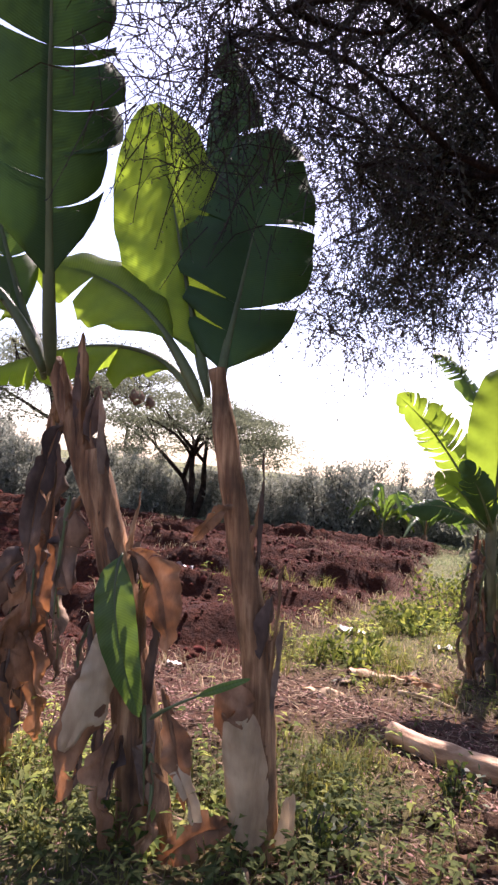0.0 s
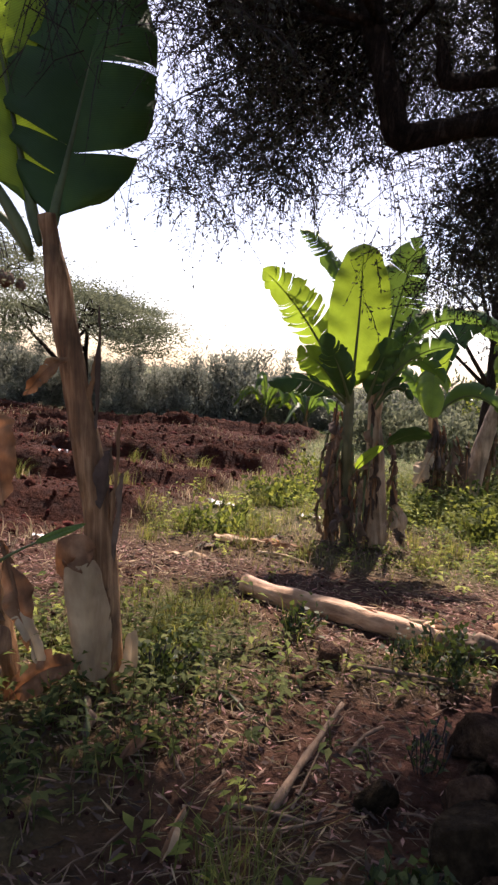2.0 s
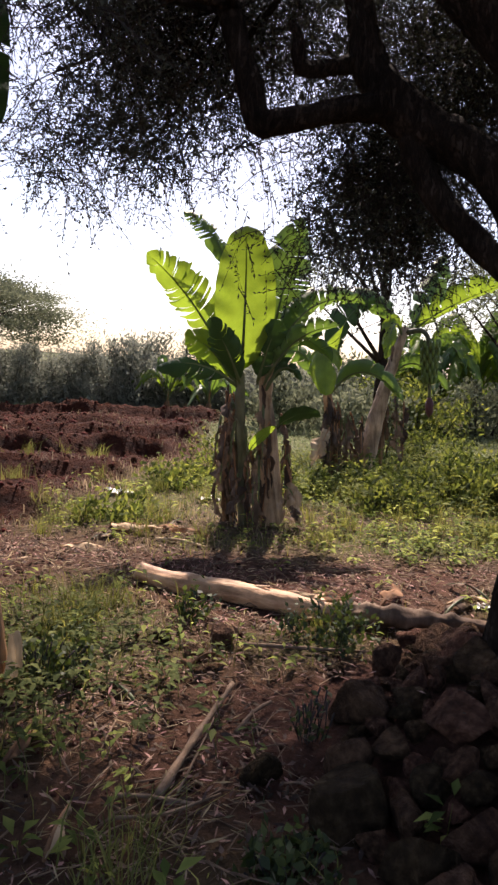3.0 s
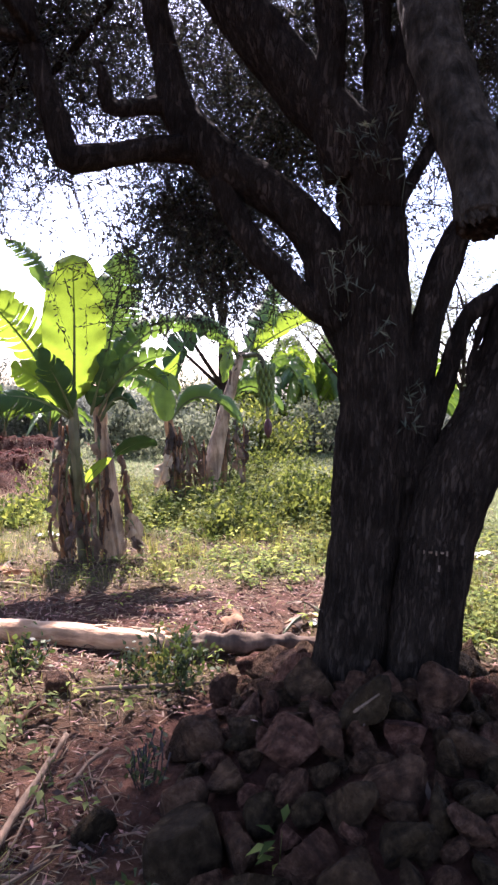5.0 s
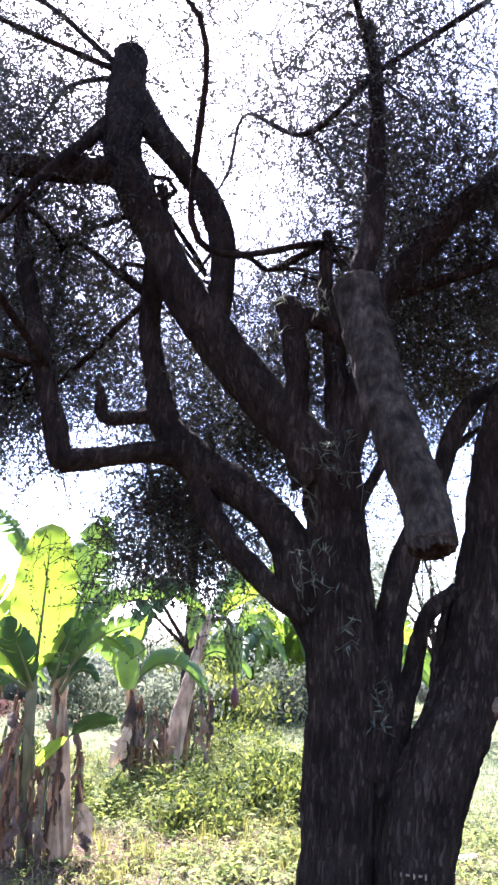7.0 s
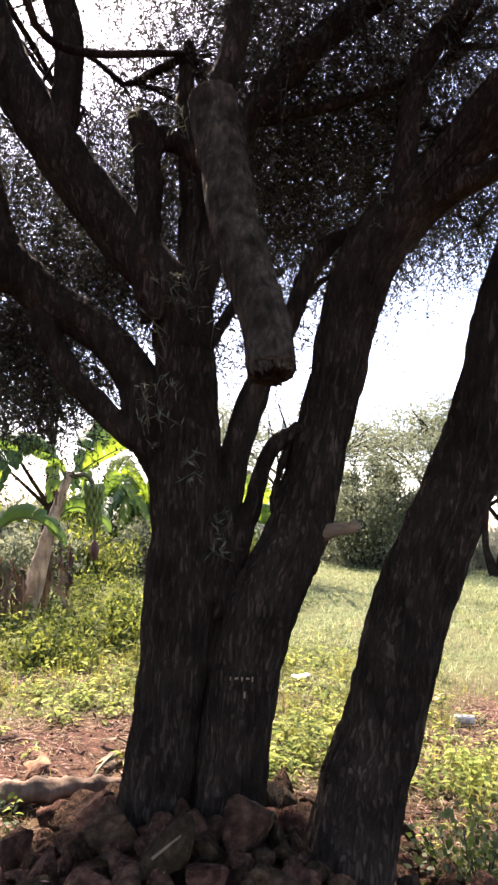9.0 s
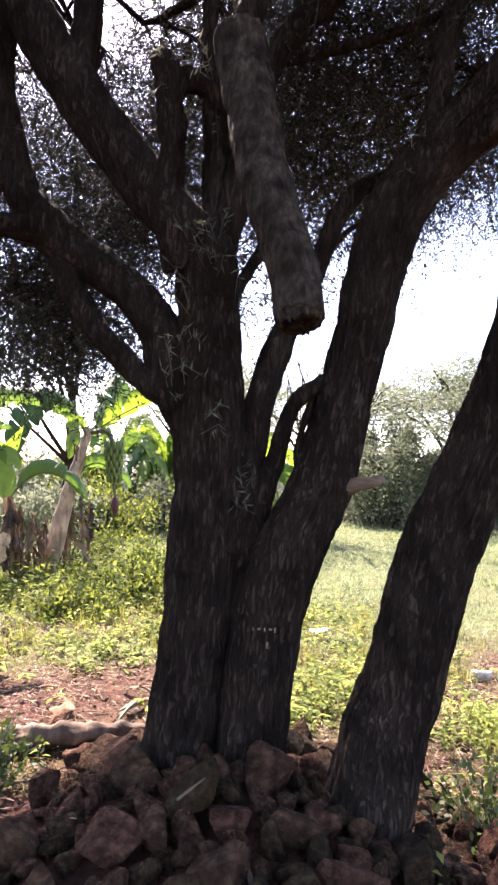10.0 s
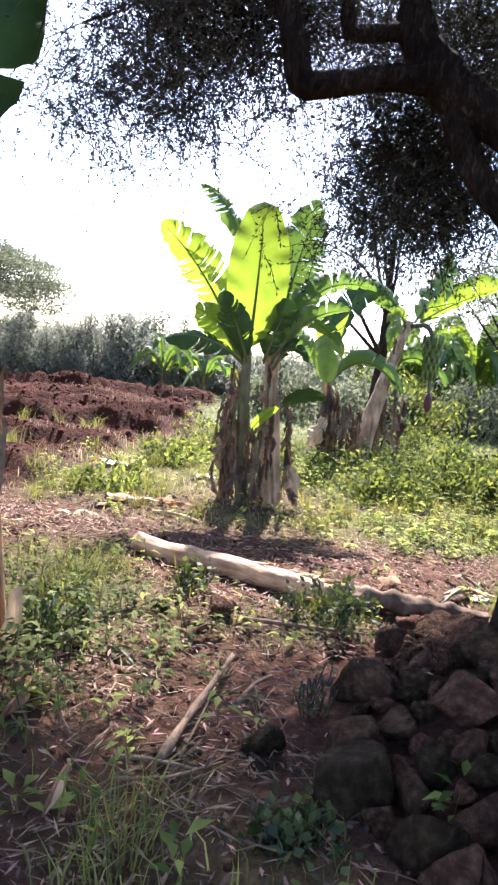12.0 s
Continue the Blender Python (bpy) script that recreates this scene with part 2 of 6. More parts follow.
def soil_material():
    """Trodden brown earth, red ploughed earth and green ground, mixed by the plan's own layers."""
    m = bpy.data.materials.new("earth")
    m.use_nodes = True
    nt = m.node_tree
    n, link = nt.nodes, nt.links.new
    bsdf = n["Principled BSDF"]
    co = n.new("ShaderNodeTexCoord")

    def noise_node(scale, det=8.0):
        k = n.new("ShaderNodeTexNoise")
        k.inputs["Scale"].default_value, k.inputs["Detail"].default_value, k.inputs["Roughness"].default_value = scale, det, 0.7
        link(co.outputs["Object"], k.inputs["Vector"])
        return k.outputs["Fac"]

    def ramp_node(src, cols):
        r = n.new("ShaderNodeValToRGB")
        r.color_ramp.elements[0].position, r.color_ramp.elements[1].position = 0.3, 0.7
        r.color_ramp.elements[0].color, r.color_ramp.elements[1].color = (*cols[0], 1), (*cols[1], 1)
        link(src, r.inputs["Fac"])
        return r.outputs["Color"]

    def mixed(fac, a, b):
        k = n.new("ShaderNodeMix")
        k.data_type = "RGBA"
        link(fac, k.inputs["Factor"])
        link(a, k.inputs["A"])
        link(b, k.inputs["B"])
        return k.outputs["Result"]

    fine, mid, grit = noise_node(14), noise_node(2.2), noise_node(60, 4.0)
    brown = ramp_node(fine, [(0.022, 0.0088, 0.0056), (0.09, 0.037, 0.0225)])
    pale = ramp_node(fine, [(0.038, 0.0168, 0.0105), (0.13, 0.06, 0.037)])
    red = ramp_node(fine, [(0.019, 0.0047, 0.0018), (0.088, 0.0235, 0.0085)])
    green = ramp_node(fine, [(0.05, 0.055, 0.022), (0.14, 0.15, 0.055)])
    trodden = mixed(mid, brown, pale)
    layers = {}
    for name in ("ploughed", "green"):
        a = n.new("ShaderNodeAttribute")
        a.attribute_name = name
        layers[name] = a.outputs["Fac"]
    colour = mixed(layers["green"], mixed(layers["ploughed"], trodden, red), green)
    link(colour, bsdf.inputs["Base Color"])
    bsdf.inputs["Roughness"].default_value = 0.95
    bsdf.inputs["Specular IOR Level"].default_value = 0.15
    b1 = n.new("ShaderNodeBump")
    b1.inputs["Strength"].default_value = 1.0
    lumps = noise_node(7, 6.0)
    both = n.new("ShaderNodeMath")
    both.operation = "ADD"
    link(fine, both.inputs[0])
    link(lumps, both.inputs[1])
    deep = n.new("ShaderNodeMapRange")
    deep.inputs["To Min"].default_value, deep.inputs["To Max"].default_value = 0.03, 0.1
    link(layers["ploughed"], deep.inputs["Value"])
    link(deep.outputs["Result"], b1.inputs["Distance"])
    link(both.outputs["Value"], b1.inputs["Height"])
    b2 = n.new("ShaderNodeBump")
    b2.inputs["Strength"].default_value, b2.inputs["Distance"].default_value = 0.6, 0.008
    link(grit, b2.inputs["Height"])
    link(b1.outputs["Normal"], b2.inputs["Normal"])
    link(b2.outputs["Normal"], bsdf.inputs["Normal"])
    return m


EARTH = soil_material()


# ---- building helpers ----
ORIGIN = {}


def as_mesh(name, verts, faces, mat, smooth=True):
    me = bpy.data.meshes.new(name)
    verts, faces = np.asarray(verts, dtype=np.float32), np.asarray(faces, dtype=np.int32)
    n, k = faces.shape
    me.vertices.add(len(verts))
    me.vertices.foreach_set("co", verts.ravel())
    me.loops.add(n * k)
    me.loops.foreach_set("vertex_index", faces.ravel())
    me.polygons.add(n)
    me.polygons.foreach_set("loop_start", np.arange(0, n * k, k, dtype=np.int32))
    me.polygons.foreach_set("loop_total", np.full(n, k, dtype=np.int32))
    if smooth:
        me.polygons.foreach_set("use_smooth", np.ones(n, dtype=bool))
    me.update(calc_edges=True)
    me.validate()
    me.materials.append(mat)
    return me


def thing(name, at, label, category, group="", kind=""):
    ob = new(name)
    ob.empty_display_size = 0.1
    ob.location = at
    ORIGIN[ob] = np.array(at, dtype=float)
    return tagged(ob, label, category, group, kind)


def part(name, geo, mat, parent, label="", smooth=True):
    """One mesh under a thing or a part; geo: vertices in the world, faces."""
    v, f = geo
    o = ORIGIN[parent]
    ob = new(name, as_mesh(name, np.asarray(v) - o, f, mat, smooth))
    ob.parent = parent
    ORIGIN[ob] = o
    return tagged(ob, label)


def solo(name, geo, mat, label, category, group="", kind="", smooth=True):
    """A thing that is one mesh, its origin at its base."""
    v, f = np.asarray(geo[0], dtype=float), geo[1]
    o = np.array([*v[:, :2].mean(0), v[:, 2].min()])
    ob = new(name, as_mesh(name, v - o, f, mat, smooth))
    ob.location = o
    ORIGIN[ob] = o
    return tagged(ob, label, category, group, kind)


def join(*geos):
    vs, fs, k = [], [], 0
    for v, f in geos:
        vs.append(np.asarray(v, dtype=float))
        fs.append(np.asarray(f) + k)
        k += len(v)
    return np.concatenate(vs), np.concatenate(fs)


def value_noise(p, seed=0):
    """Smooth noise from 0 to 1 at points p, n by 3."""
    i = np.floor(p).astype(np.int64)
    f = p - i
    f = f * f * (3 - 2 * f)

    def lattice(a, b, c):
        h = (a * 374761393 + b * 668265263 + c * 2147483647 + seed * 1274126177) & 0xFFFFFFFF
        h = ((h ^ (h >> 13)) * 1274126177) & 0xFFFFFFFF
        return ((h ^ (h >> 16)) & 0xFFFF) / 65535.0

    r = 0
    for dx in (0, 1):
        for dy in (0, 1):
            for dz in (0, 1):
                w = (f[:, 0] if dx else 1 - f[:, 0]) * (f[:, 1] if dy else 1 - f[:, 1]) * (f[:, 2] if dz else 1 - f[:, 2])
                r = r + w * lattice(i[:, 0] + dx, i[:, 1] + dy, i[:, 2] + dz)
    return r


def noise2(x, y, scale, seed=0):
    p = np.stack([np.ravel(x) * scale, np.ravel(y) * scale, np.zeros(np.size(x)) + 0.5], 1)
    return value_noise(p, seed).reshape(np.shape(x))


def spline(points, step):
    """Points along a smooth curve through the given ones, about step apart, and their share of the way."""
    p = np.asarray(points, dtype=float)
    q = np.vstack([2 * p[0] - p[1], p, 2 * p[-1] - p[-2]])
    out, where = [], []
    for k in range(len(p) - 1):
        a, b, c, d = q[k:k + 4]
        n = max(2, int(np.linalg.norm(c[:3] - b[:3]) / step))
        t = np.linspace(0, 1, n, endpoint=False)[:, None]
        out.append(0.5 * (2 * b + (c - a) * t + (2 * a - 5 * b + 4 * c - d) * t ** 2 + (3 * b - a - 3 * c + d) * t ** 3))
        where.append(k + t[:, 0])
    out.append(p[-1:])
    where.append([len(p) - 1])
    return np.concatenate(out), np.concatenate(where) / (len(p) - 1)


def frames_along(c):
    t = np.gradient(c, axis=0)
    t /= np.linalg.norm(t, axis=1)[:, None] + 1e-9
    side = np.zeros_like(t)
    ref = np.array([1.0, 0, 0]) if abs(t[0, 0]) < 0.8 else np.array([0, 1.0, 0])
    for k in range(len(c)):
        s = ref - t[k] * (ref @ t[k])
        ref = s / (np.linalg.norm(s) + 1e-9)
        side[k] = ref
    return t, side, np.cross(t, side)


def tube(points, radii, sides=12, step=0.06, rough=0.0, freq=12.0, ridge=0.0, seed=0, cap=True):
    """A round limb through the points; rough: lumps, ridge: long fissures, both in metres."""
    pr = np.c_[np.asarray(points, dtype=float), np.asarray(radii, dtype=float)]
    s, _ = spline(pr, step)
    c, r = s[:, :3], np.maximum(s[:, 3], 0.0008)
    t, a, b = frames_along(c)
    ang = np.linspace(0, 2 * np.pi, sides, endpoint=False)
    ring = a[:, None] * np.cos(ang)[None, :, None] + b[:, None] * np.sin(ang)[None, :, None]
    rr = np.repeat(r[:, None], sides, 1)
    v0 = c[:, None] + ring * rr[..., None]
    if rough:
        k = value_noise(v0.reshape(-1, 3) * freq, seed).reshape(rr.shape)
        k2 = value_noise(v0.reshape(-1, 3) * freq * 2.7, seed + 1).reshape(rr.shape)
        rr = rr + rough * ((k - 0.5) * 2 + (k2 - 0.5))
    if ridge:
        along = np.cumsum(np.r_[0, np.linalg.norm(np.diff(c, axis=0), axis=1)])
        q = np.stack([np.cos(ang)[None, :] * 8 + 0 * rr, np.sin(ang)[None, :] * 8 + 0 * rr, along[:, None] * 4.2 + 0 * rr], -1).reshape(-1, 3)
        k = value_noise(q, seed + 2).reshape(rr.shape)
        k2 = value_noise(q * np.array([2.3, 2.3, 5.5]), seed + 3).reshape(rr.shape)
        rr = rr + ridge * (np.abs(k - 0.5) * 3.0 - 0.65 + (k2 - 0.5) * 0.8)
    v = c[:, None] + ring * np.maximum(rr, 0.0006)[..., None]
    if cap:
        v = np.concatenate([(c[:1, None] + ring[:1] * rr[:1, :, None] * 0.02), v, (c[-1:, None] + ring[-1:] * rr[-1:, :, None] * 0.02)])
    n = len(v)
    i, j = np.meshgrid(np.arange(n - 1), np.arange(sides), indexing="ij")
    j2 = (j + 1) % sides
    f = np.stack([i * sides + j, i * sides + j2, (i + 1) * sides + j2, (i + 1) * sides + j], -1).reshape(-1, 4)
    return v.reshape(-1, 3), f


def grid_faces(n, m):
    i, j = np.meshgrid(np.arange(n - 1), np.arange(m - 1), indexing="ij")
    return np.stack([i * m + j, i * m + j + 1, (i + 1) * m + j + 1, (i + 1) * m + j], -1).reshape(-1, 4)


def unit(v):
    v = np.asarray(v, dtype=float)
    return v / (np.linalg.norm(v, axis=-1, keepdims=True) + 1e-9)


def banana_leaf(parent, base, mid, tip, width, mat=None, turn=0.0, fold=18.0, tears=0, droop=25.0, stalk=0.14, crumple=0.0, seed=1, name="leaf",
                label="", rib=0.011, blunt=0.55, face=None):
    """A leaf along the arc base, mid, tip: a stalk that runs on as the midrib, and two half blades, torn into strips when tears > 0."""
    g = np.random.default_rng(seed)
    base, mid, tip = (np.asarray(q, dtype=float) for q in (base, mid, tip))
    ctrl = 2 * mid - (base + tip) / 2
    n = 40
    u = np.linspace(0, 1, n)[:, None]
    c = (1 - u) ** 2 * base + 2 * u * (1 - u) * ctrl + u ** 2 * tip
    t = unit(np.gradient(c, axis=0))
    toward = unit((np.array([0.3, -0.1, 1.4]) if face is None else np.asarray(face, dtype=float)) - mid)
    nor = unit(toward - t * (t @ toward)[:, None])
    side = np.cross(t, nor)
    w = radians(turn)
    nor, side = nor * math.cos(w) + side * math.sin(w), side * math.cos(w) - nor * math.sin(w)
    s = np.clip((u[:, 0] - stalk) / (1 - stalk), 0, 1)
    half = width / 2 * np.sin(np.pi * np.clip(s, 0, 1) ** 0.85) ** blunt
    geos, veins = [], []
    length = np.linalg.norm(np.diff(c, axis=0), axis=1).sum()
    m = 7
    for sgn in (-1, 1):
        cuts = np.sort(g.uniform(0.12, 0.97, tears)) if tears else np.array([])
        edges = np.r_[0, cuts, 1]
        for k in range(len(edges) - 1):
            s0, s1 = edges[k], edges[k + 1]
            nn = max(3, int(np.ceil((s1 - s0) * 34)) + 1)
            ss = np.linspace(s0, s1, nn)
            uu = stalk + ss * (1 - stalk)
            cc = np.stack([np.interp(uu, u[:, 0], c[:, q]) for q in range(3)], 1)
            no = np.stack([np.interp(uu, u[:, 0], nor[:, q]) for q in range(3)], 1)
            sd = np.stack([np.interp(uu, u[:, 0], side[:, q]) for q in range(3)], 1) * sgn
            tt = np.stack([np.interp(uu, u[:, 0], t[:, q]) for q in range(3)], 1)
            hw = np.interp(uu, u[:, 0], half)
            if tears:        # strips end unevenly
                q = np.linspace(-1, 1, nn)
                hw = hw * g.uniform(0.8, 1.05) * (1 - g.uniform(0.08, 0.3) * np.clip(q * g.choice([-1, 1]), 0, 1) ** 2)
            lift = radians(fold + (g.uniform(-droop, droop * 0.35) if tears else 0))
            pinch = g.uniform(0.03, 0.16) if tears else 0.0
            v = np.linspace(0, 1, m)[None, :]
            bend = lift - radians(16 + (14 if tears else 0)) * v ** 1.5
            wave = 0.035 * width * np.sin(uu * 38 + sgn + g.uniform(0, 6))[:, None] * v ** 2
            mid_s = (ss - (s0 + s1) / 2)[:, None] * (1 - stalk) * length
            shift = -mid_s * pinch * v ** 1.5 + 0.16 * width * v ** 2
            pts = (cc[:, None] + sd[:, None] * (hw[:, None] * v * np.cos(bend))[..., None]
                   + no[:, None] * (hw[:, None] * v * np.sin(bend) + wave)[..., None] + tt[:, None] * shift[..., None])
            if crumple:
                q = pts.reshape(-1, 3)
                d = np.stack([value_noise(q * 11, seed + z) - 0.5 for z in range(3)], 1) + 0.6 * np.stack([value_noise(q * 27, seed + 5 + z) - 0.5 for z in range(3)], 1)
                pts = (q + d * crumple * 2 * np.repeat((0.3 + v), nn, 0).reshape(-1, 1)).reshape(nn, m, 3)
            geos.append((pts.reshape(-1, 3), grid_faces(nn, m)))
            veins.append(((uu[:, None] * length) - 0.25 * hw[:, None] * v).ravel())
    leaf = part(name, join(*geos), mat or FRESH, parent, label)
    leaf.data.attributes.new("along", "FLOAT", "POINT").data.foreach_set("value", np.concatenate(veins).astype(np.float32))
    if rib:
        keep = slice(0, n, 3)
        part("midrib", tube(c[keep] - nor[keep] * rib * 0.5, rib * np.interp(np.linspace(0, 1, len(c[keep])), [0, 0.06, 0.3, 1], [0.7, 1.5, 1.0, 0.22]), 8, 0.08), RIB if mat not in (DRY, DARK_DRY, PALE_DRY) else DRY, leaf)
    return leaf


def leaf_cloud(at, along, length, width, nor=None, g=rng):
    """Many small pointed leaves at once: places, directions, lengths, widths."""
    n = len(at)
    along = unit(along)
    r = unit(g.normal(size=(n, 3))) if nor is None else nor
    side = unit(np.cross(along, r))
    length, width = np.broadcast_to(length, n)[:, None], np.broadcast_to(width, n)[:, None]
    up = unit(np.cross(side, along))
    mid = at + along * length * 0.45
    v = np.stack([at, mid + side * width / 2 + up * width * 0.12, at + along * length, mid - side * width / 2 + up * width * 0.12], 1).reshape(-1, 3)
    return v, np.arange(4 * n).reshape(n, 4)


def ribbons(p0, p1, p2, w, g=rng, sides=3):
    """Thin curved twigs through three places each; sides=1: the finest, as narrow strips."""
    n = len(p0)
    rows = []
    r = unit(g.normal(size=(n, 3)))
    d = unit(p2 - p0)
    a = unit(np.cross(d, r))
    b = np.cross(d, a)
    w = np.broadcast_to(w, n)[:, None]
    for p, k in ((p0, 1.0), (p1, 0.75), (p2, 0.3)):
        for ang in (0, 2.1, 4.2):
            rows.append(p + (a * math.cos(ang) + b * math.sin(ang)) * w * k * 0.5)
    if sides == 1:
        rows = [p + a * w * s * k for p, k in ((p0, 0.5), (p1, 0.4), (p2, 0.2)) for s in (-1, 1)]
        f = np.array([[0, 1, 3, 2], [2, 3, 5, 4]])
        return np.stack(rows, 1).reshape(-1, 3), (np.arange(n)[:, None, None] * 6 + f[None]).reshape(-1, 4)
    v = np.stack(rows, 1).reshape(-1, 3)
    f = []
    for k in (0, 3):
        for j in range(3):
            f.append([k + j, k + (j + 1) % 3, k + 3 + (j + 1) % 3, k + 3 + j])
    f = (np.arange(n)[:, None, None] * 9 + np.array(f)[None]).reshape(-1, 4)
    return v, f


# ---- the plan: ploughed field, stone heap, levels ----
FAR_A, FAR_B = np.array([-12.0, 16.1]), np.array([6.0, 15.7])      # far edge of the field
ROW_DIR = unit(FAR_B - FAR_A)
ROW_NOR = np.array([-ROW_DIR[1], ROW_DIR[0]])


def ploughed_at(x, y):
    wob = (noise2(x, y, 1.3, 3) - 0.5) * 0.5
    edge = np.interp(x, [-1.2, -0.5, 0.0, 0.25, 0.8, 1.6, 2.4, 3.8, 4.4], [3.75, 4.1, 4.35, 4.7, 5.85, 7.4, 9.2, 12.8, 14.5])
    far = -((x - FAR_A[0]) * ROW_NOR[0] + (y - FAR_A[1]) * ROW_NOR[1]) + wob * 0.5
    return np.clip(np.minimum((y - edge) * 0.55 + wob, far) / 0.35, 0, 1)


HEAP_X, HEAP_Y = 2.15, 1.62


def heap_at(x, y):
    dx, dy = x - HEAP_X, y - HEAP_Y
    a = np.arctan2(dy, dx)
    d = np.hypot(dx, dy) / (1.03 + 0.07 * np.sin(3 * a + 1) + 0.04 * np.sin(5 * a))
    return np.where(d < 1, np.maximum(0.4 * (1 - d ** 1.6), 0.03), 0)


def blob(x, y, cx, cy, rx, ry):
    return np.exp(-((x - cx) / rx) ** 2 - ((y - cy) / ry) ** 2)


def green_at(x, y):
    """How green the ground cover is."""
    g = (blob(x, y, -0.47, 2.75, 1.0, 0.6) + blob(x, y, 0.6, 3.2, 0.35, 0.5) + 0.7 * blob(x, y, 1.04, 5.4, 0.9, 0.7) + 0.9 * blob(x, y, 2.1, 6.7, 0.8, 1.2)
         + 1.2 * blob(x, y, 3.3, 4.35, 1.0, 0.4) + blob(x, y, 4.0, 5.9, 1.5, 1.1) + 0.5 * blob(x, y, 1.65, 4.4, 0.5, 0.25) + 1.3 * blob(x, y, 3.75, 2.75, 0.8, 0.6)
         + 0.3 * blob(x, y, 0.85, 1.2, 0.3, 0.4) + 0.7 * blob(x, y, 1.65, 2.75, 0.4, 0.25) + blob(x, y, 3.2, 1.15, 0.3, 0.3) + 0.5 * blob(x, y, -0.3, 1.7, 0.45, 0.4) + 0.8 * blob(x, y, 4.3, 1.65, 0.5, 0.3))
    g = g + np.clip((x - 4.3) / 0.6, 0, 1) * (1 - 0.97 * blob(x, y, 5.5, 2.3, 1.1, 0.55)) * np.clip((x - 3.5 + (y - 3.4)) / 0.5, 0, 1) + np.clip((x - 2.6) / 0.8, 0, 1) * np.clip((y - 5.6) / 0.8, 0, 1)
    g = g + np.clip(((x - FAR_A[0]) * ROW_NOR[0] + (y - FAR_A[1]) * ROW_NOR[1]) / 0.5, 0, 1)
    g = g * (1 - 0.85 * blob(x, y, 1.5, 3.6, 0.75, 0.45)) * (1 - 0.9 * blob(x, y, 2.7, 3.55, 0.7, 0.28))
    g = g * (0.55 + 0.9 * noise2(x, y, 1.7, 9))
    return np.clip(g, 0, 1) * (1 - ploughed_at(x, y)) * (1 - np.clip(heap_at(x, y) * 12, 0, 1))


def level(x, y):
    x, y = np.asarray(x, dtype=float), np.asarray(y, dtype=float)
    near = np.exp(-(np.hypot(x, y) / 40) ** 2)
    z = ((noise2(x, y, 0.8, 1) - 0.5) * 0.05 + (noise2(x, y, 3.1, 2) - 0.5) * 0.035 + (noise2(x, y, 9.0, 4) - 0.5) * 0.018) * near
    pl = ploughed_at(x, y)
    d = ((x * ROW_NOR[0] + y * ROW_NOR[1]) + (noise2(x, y, 0.5, 5) - 0.5) * 0.5 + (noise2(x, y, 2.2, 55) - 0.5) * 0.3) / 1.75 % 1.0
    z = z + pl * (0.33 * np.clip(d / 0.13, 0, 1) * (1 - d) ** 1.2 * (0.3 + 1.1 * noise2(x, y, 0.8, 12)) + 0.07 * (noise2(x, y, 2.6, 6) - 0.4) + 0.1 * (noise2(x, y, 4.0, 7) - 0.5) + 0.09 * (noise2(x, y, 9, 8) - 0.5))
    return z + np.maximum(heap_at(x, y) - 0.11, 0)


def axis(lo, hi, step, far, grow=1.22):
    a = list(np.arange(lo, hi, step))
    k = step
    while a[-1] < far:
        k *= grow
        a.append(a[-1] + k)
    k = step
    while a[0] > -far:
        k *= grow
        a.insert(0, a[0] - k)
    return np.array(a)


def build_ground():
    xs = axis(-4.5, 7.0, 0.06, 2500)
    ys = np.r_[axis(-0.5, 9.0, 0.06, 0.0)[:-1], np.arange(9.0, 24.0, 0.09)]
    k = 0.09
    ys = list(ys[ys >= -0.5])
    while ys[-1] < 2500:
        k *= 1.22
        ys.append(ys[-1] + k)
    k = 0.06
    while ys[0] > -2500:
        k *= 1.25
        ys.insert(0, ys[0] - k)
    ys = np.array(ys)
    x, y = np.meshgrid(xs, ys, indexing="ij")
    z = level(x, y)
    f = grid_faces(len(xs), len(ys))[:, ::-1]
    me = as_mesh("ground", np.stack([x, y, z], -1).reshape(-1, 3), f, EARTH)
    for name, lay in (("ploughed", ploughed_at(x, y)), ("green", green_at(x, y))):
        me.attributes.new(name, "FLOAT", "POINT").data.foreach_set("value", lay.ravel().astype(np.float32))
    ob = new("ground", me)
    tagged(ob, "red-brown earth, trodden and littered, with a ploughed field", "ground", kind="structure")


build_ground()


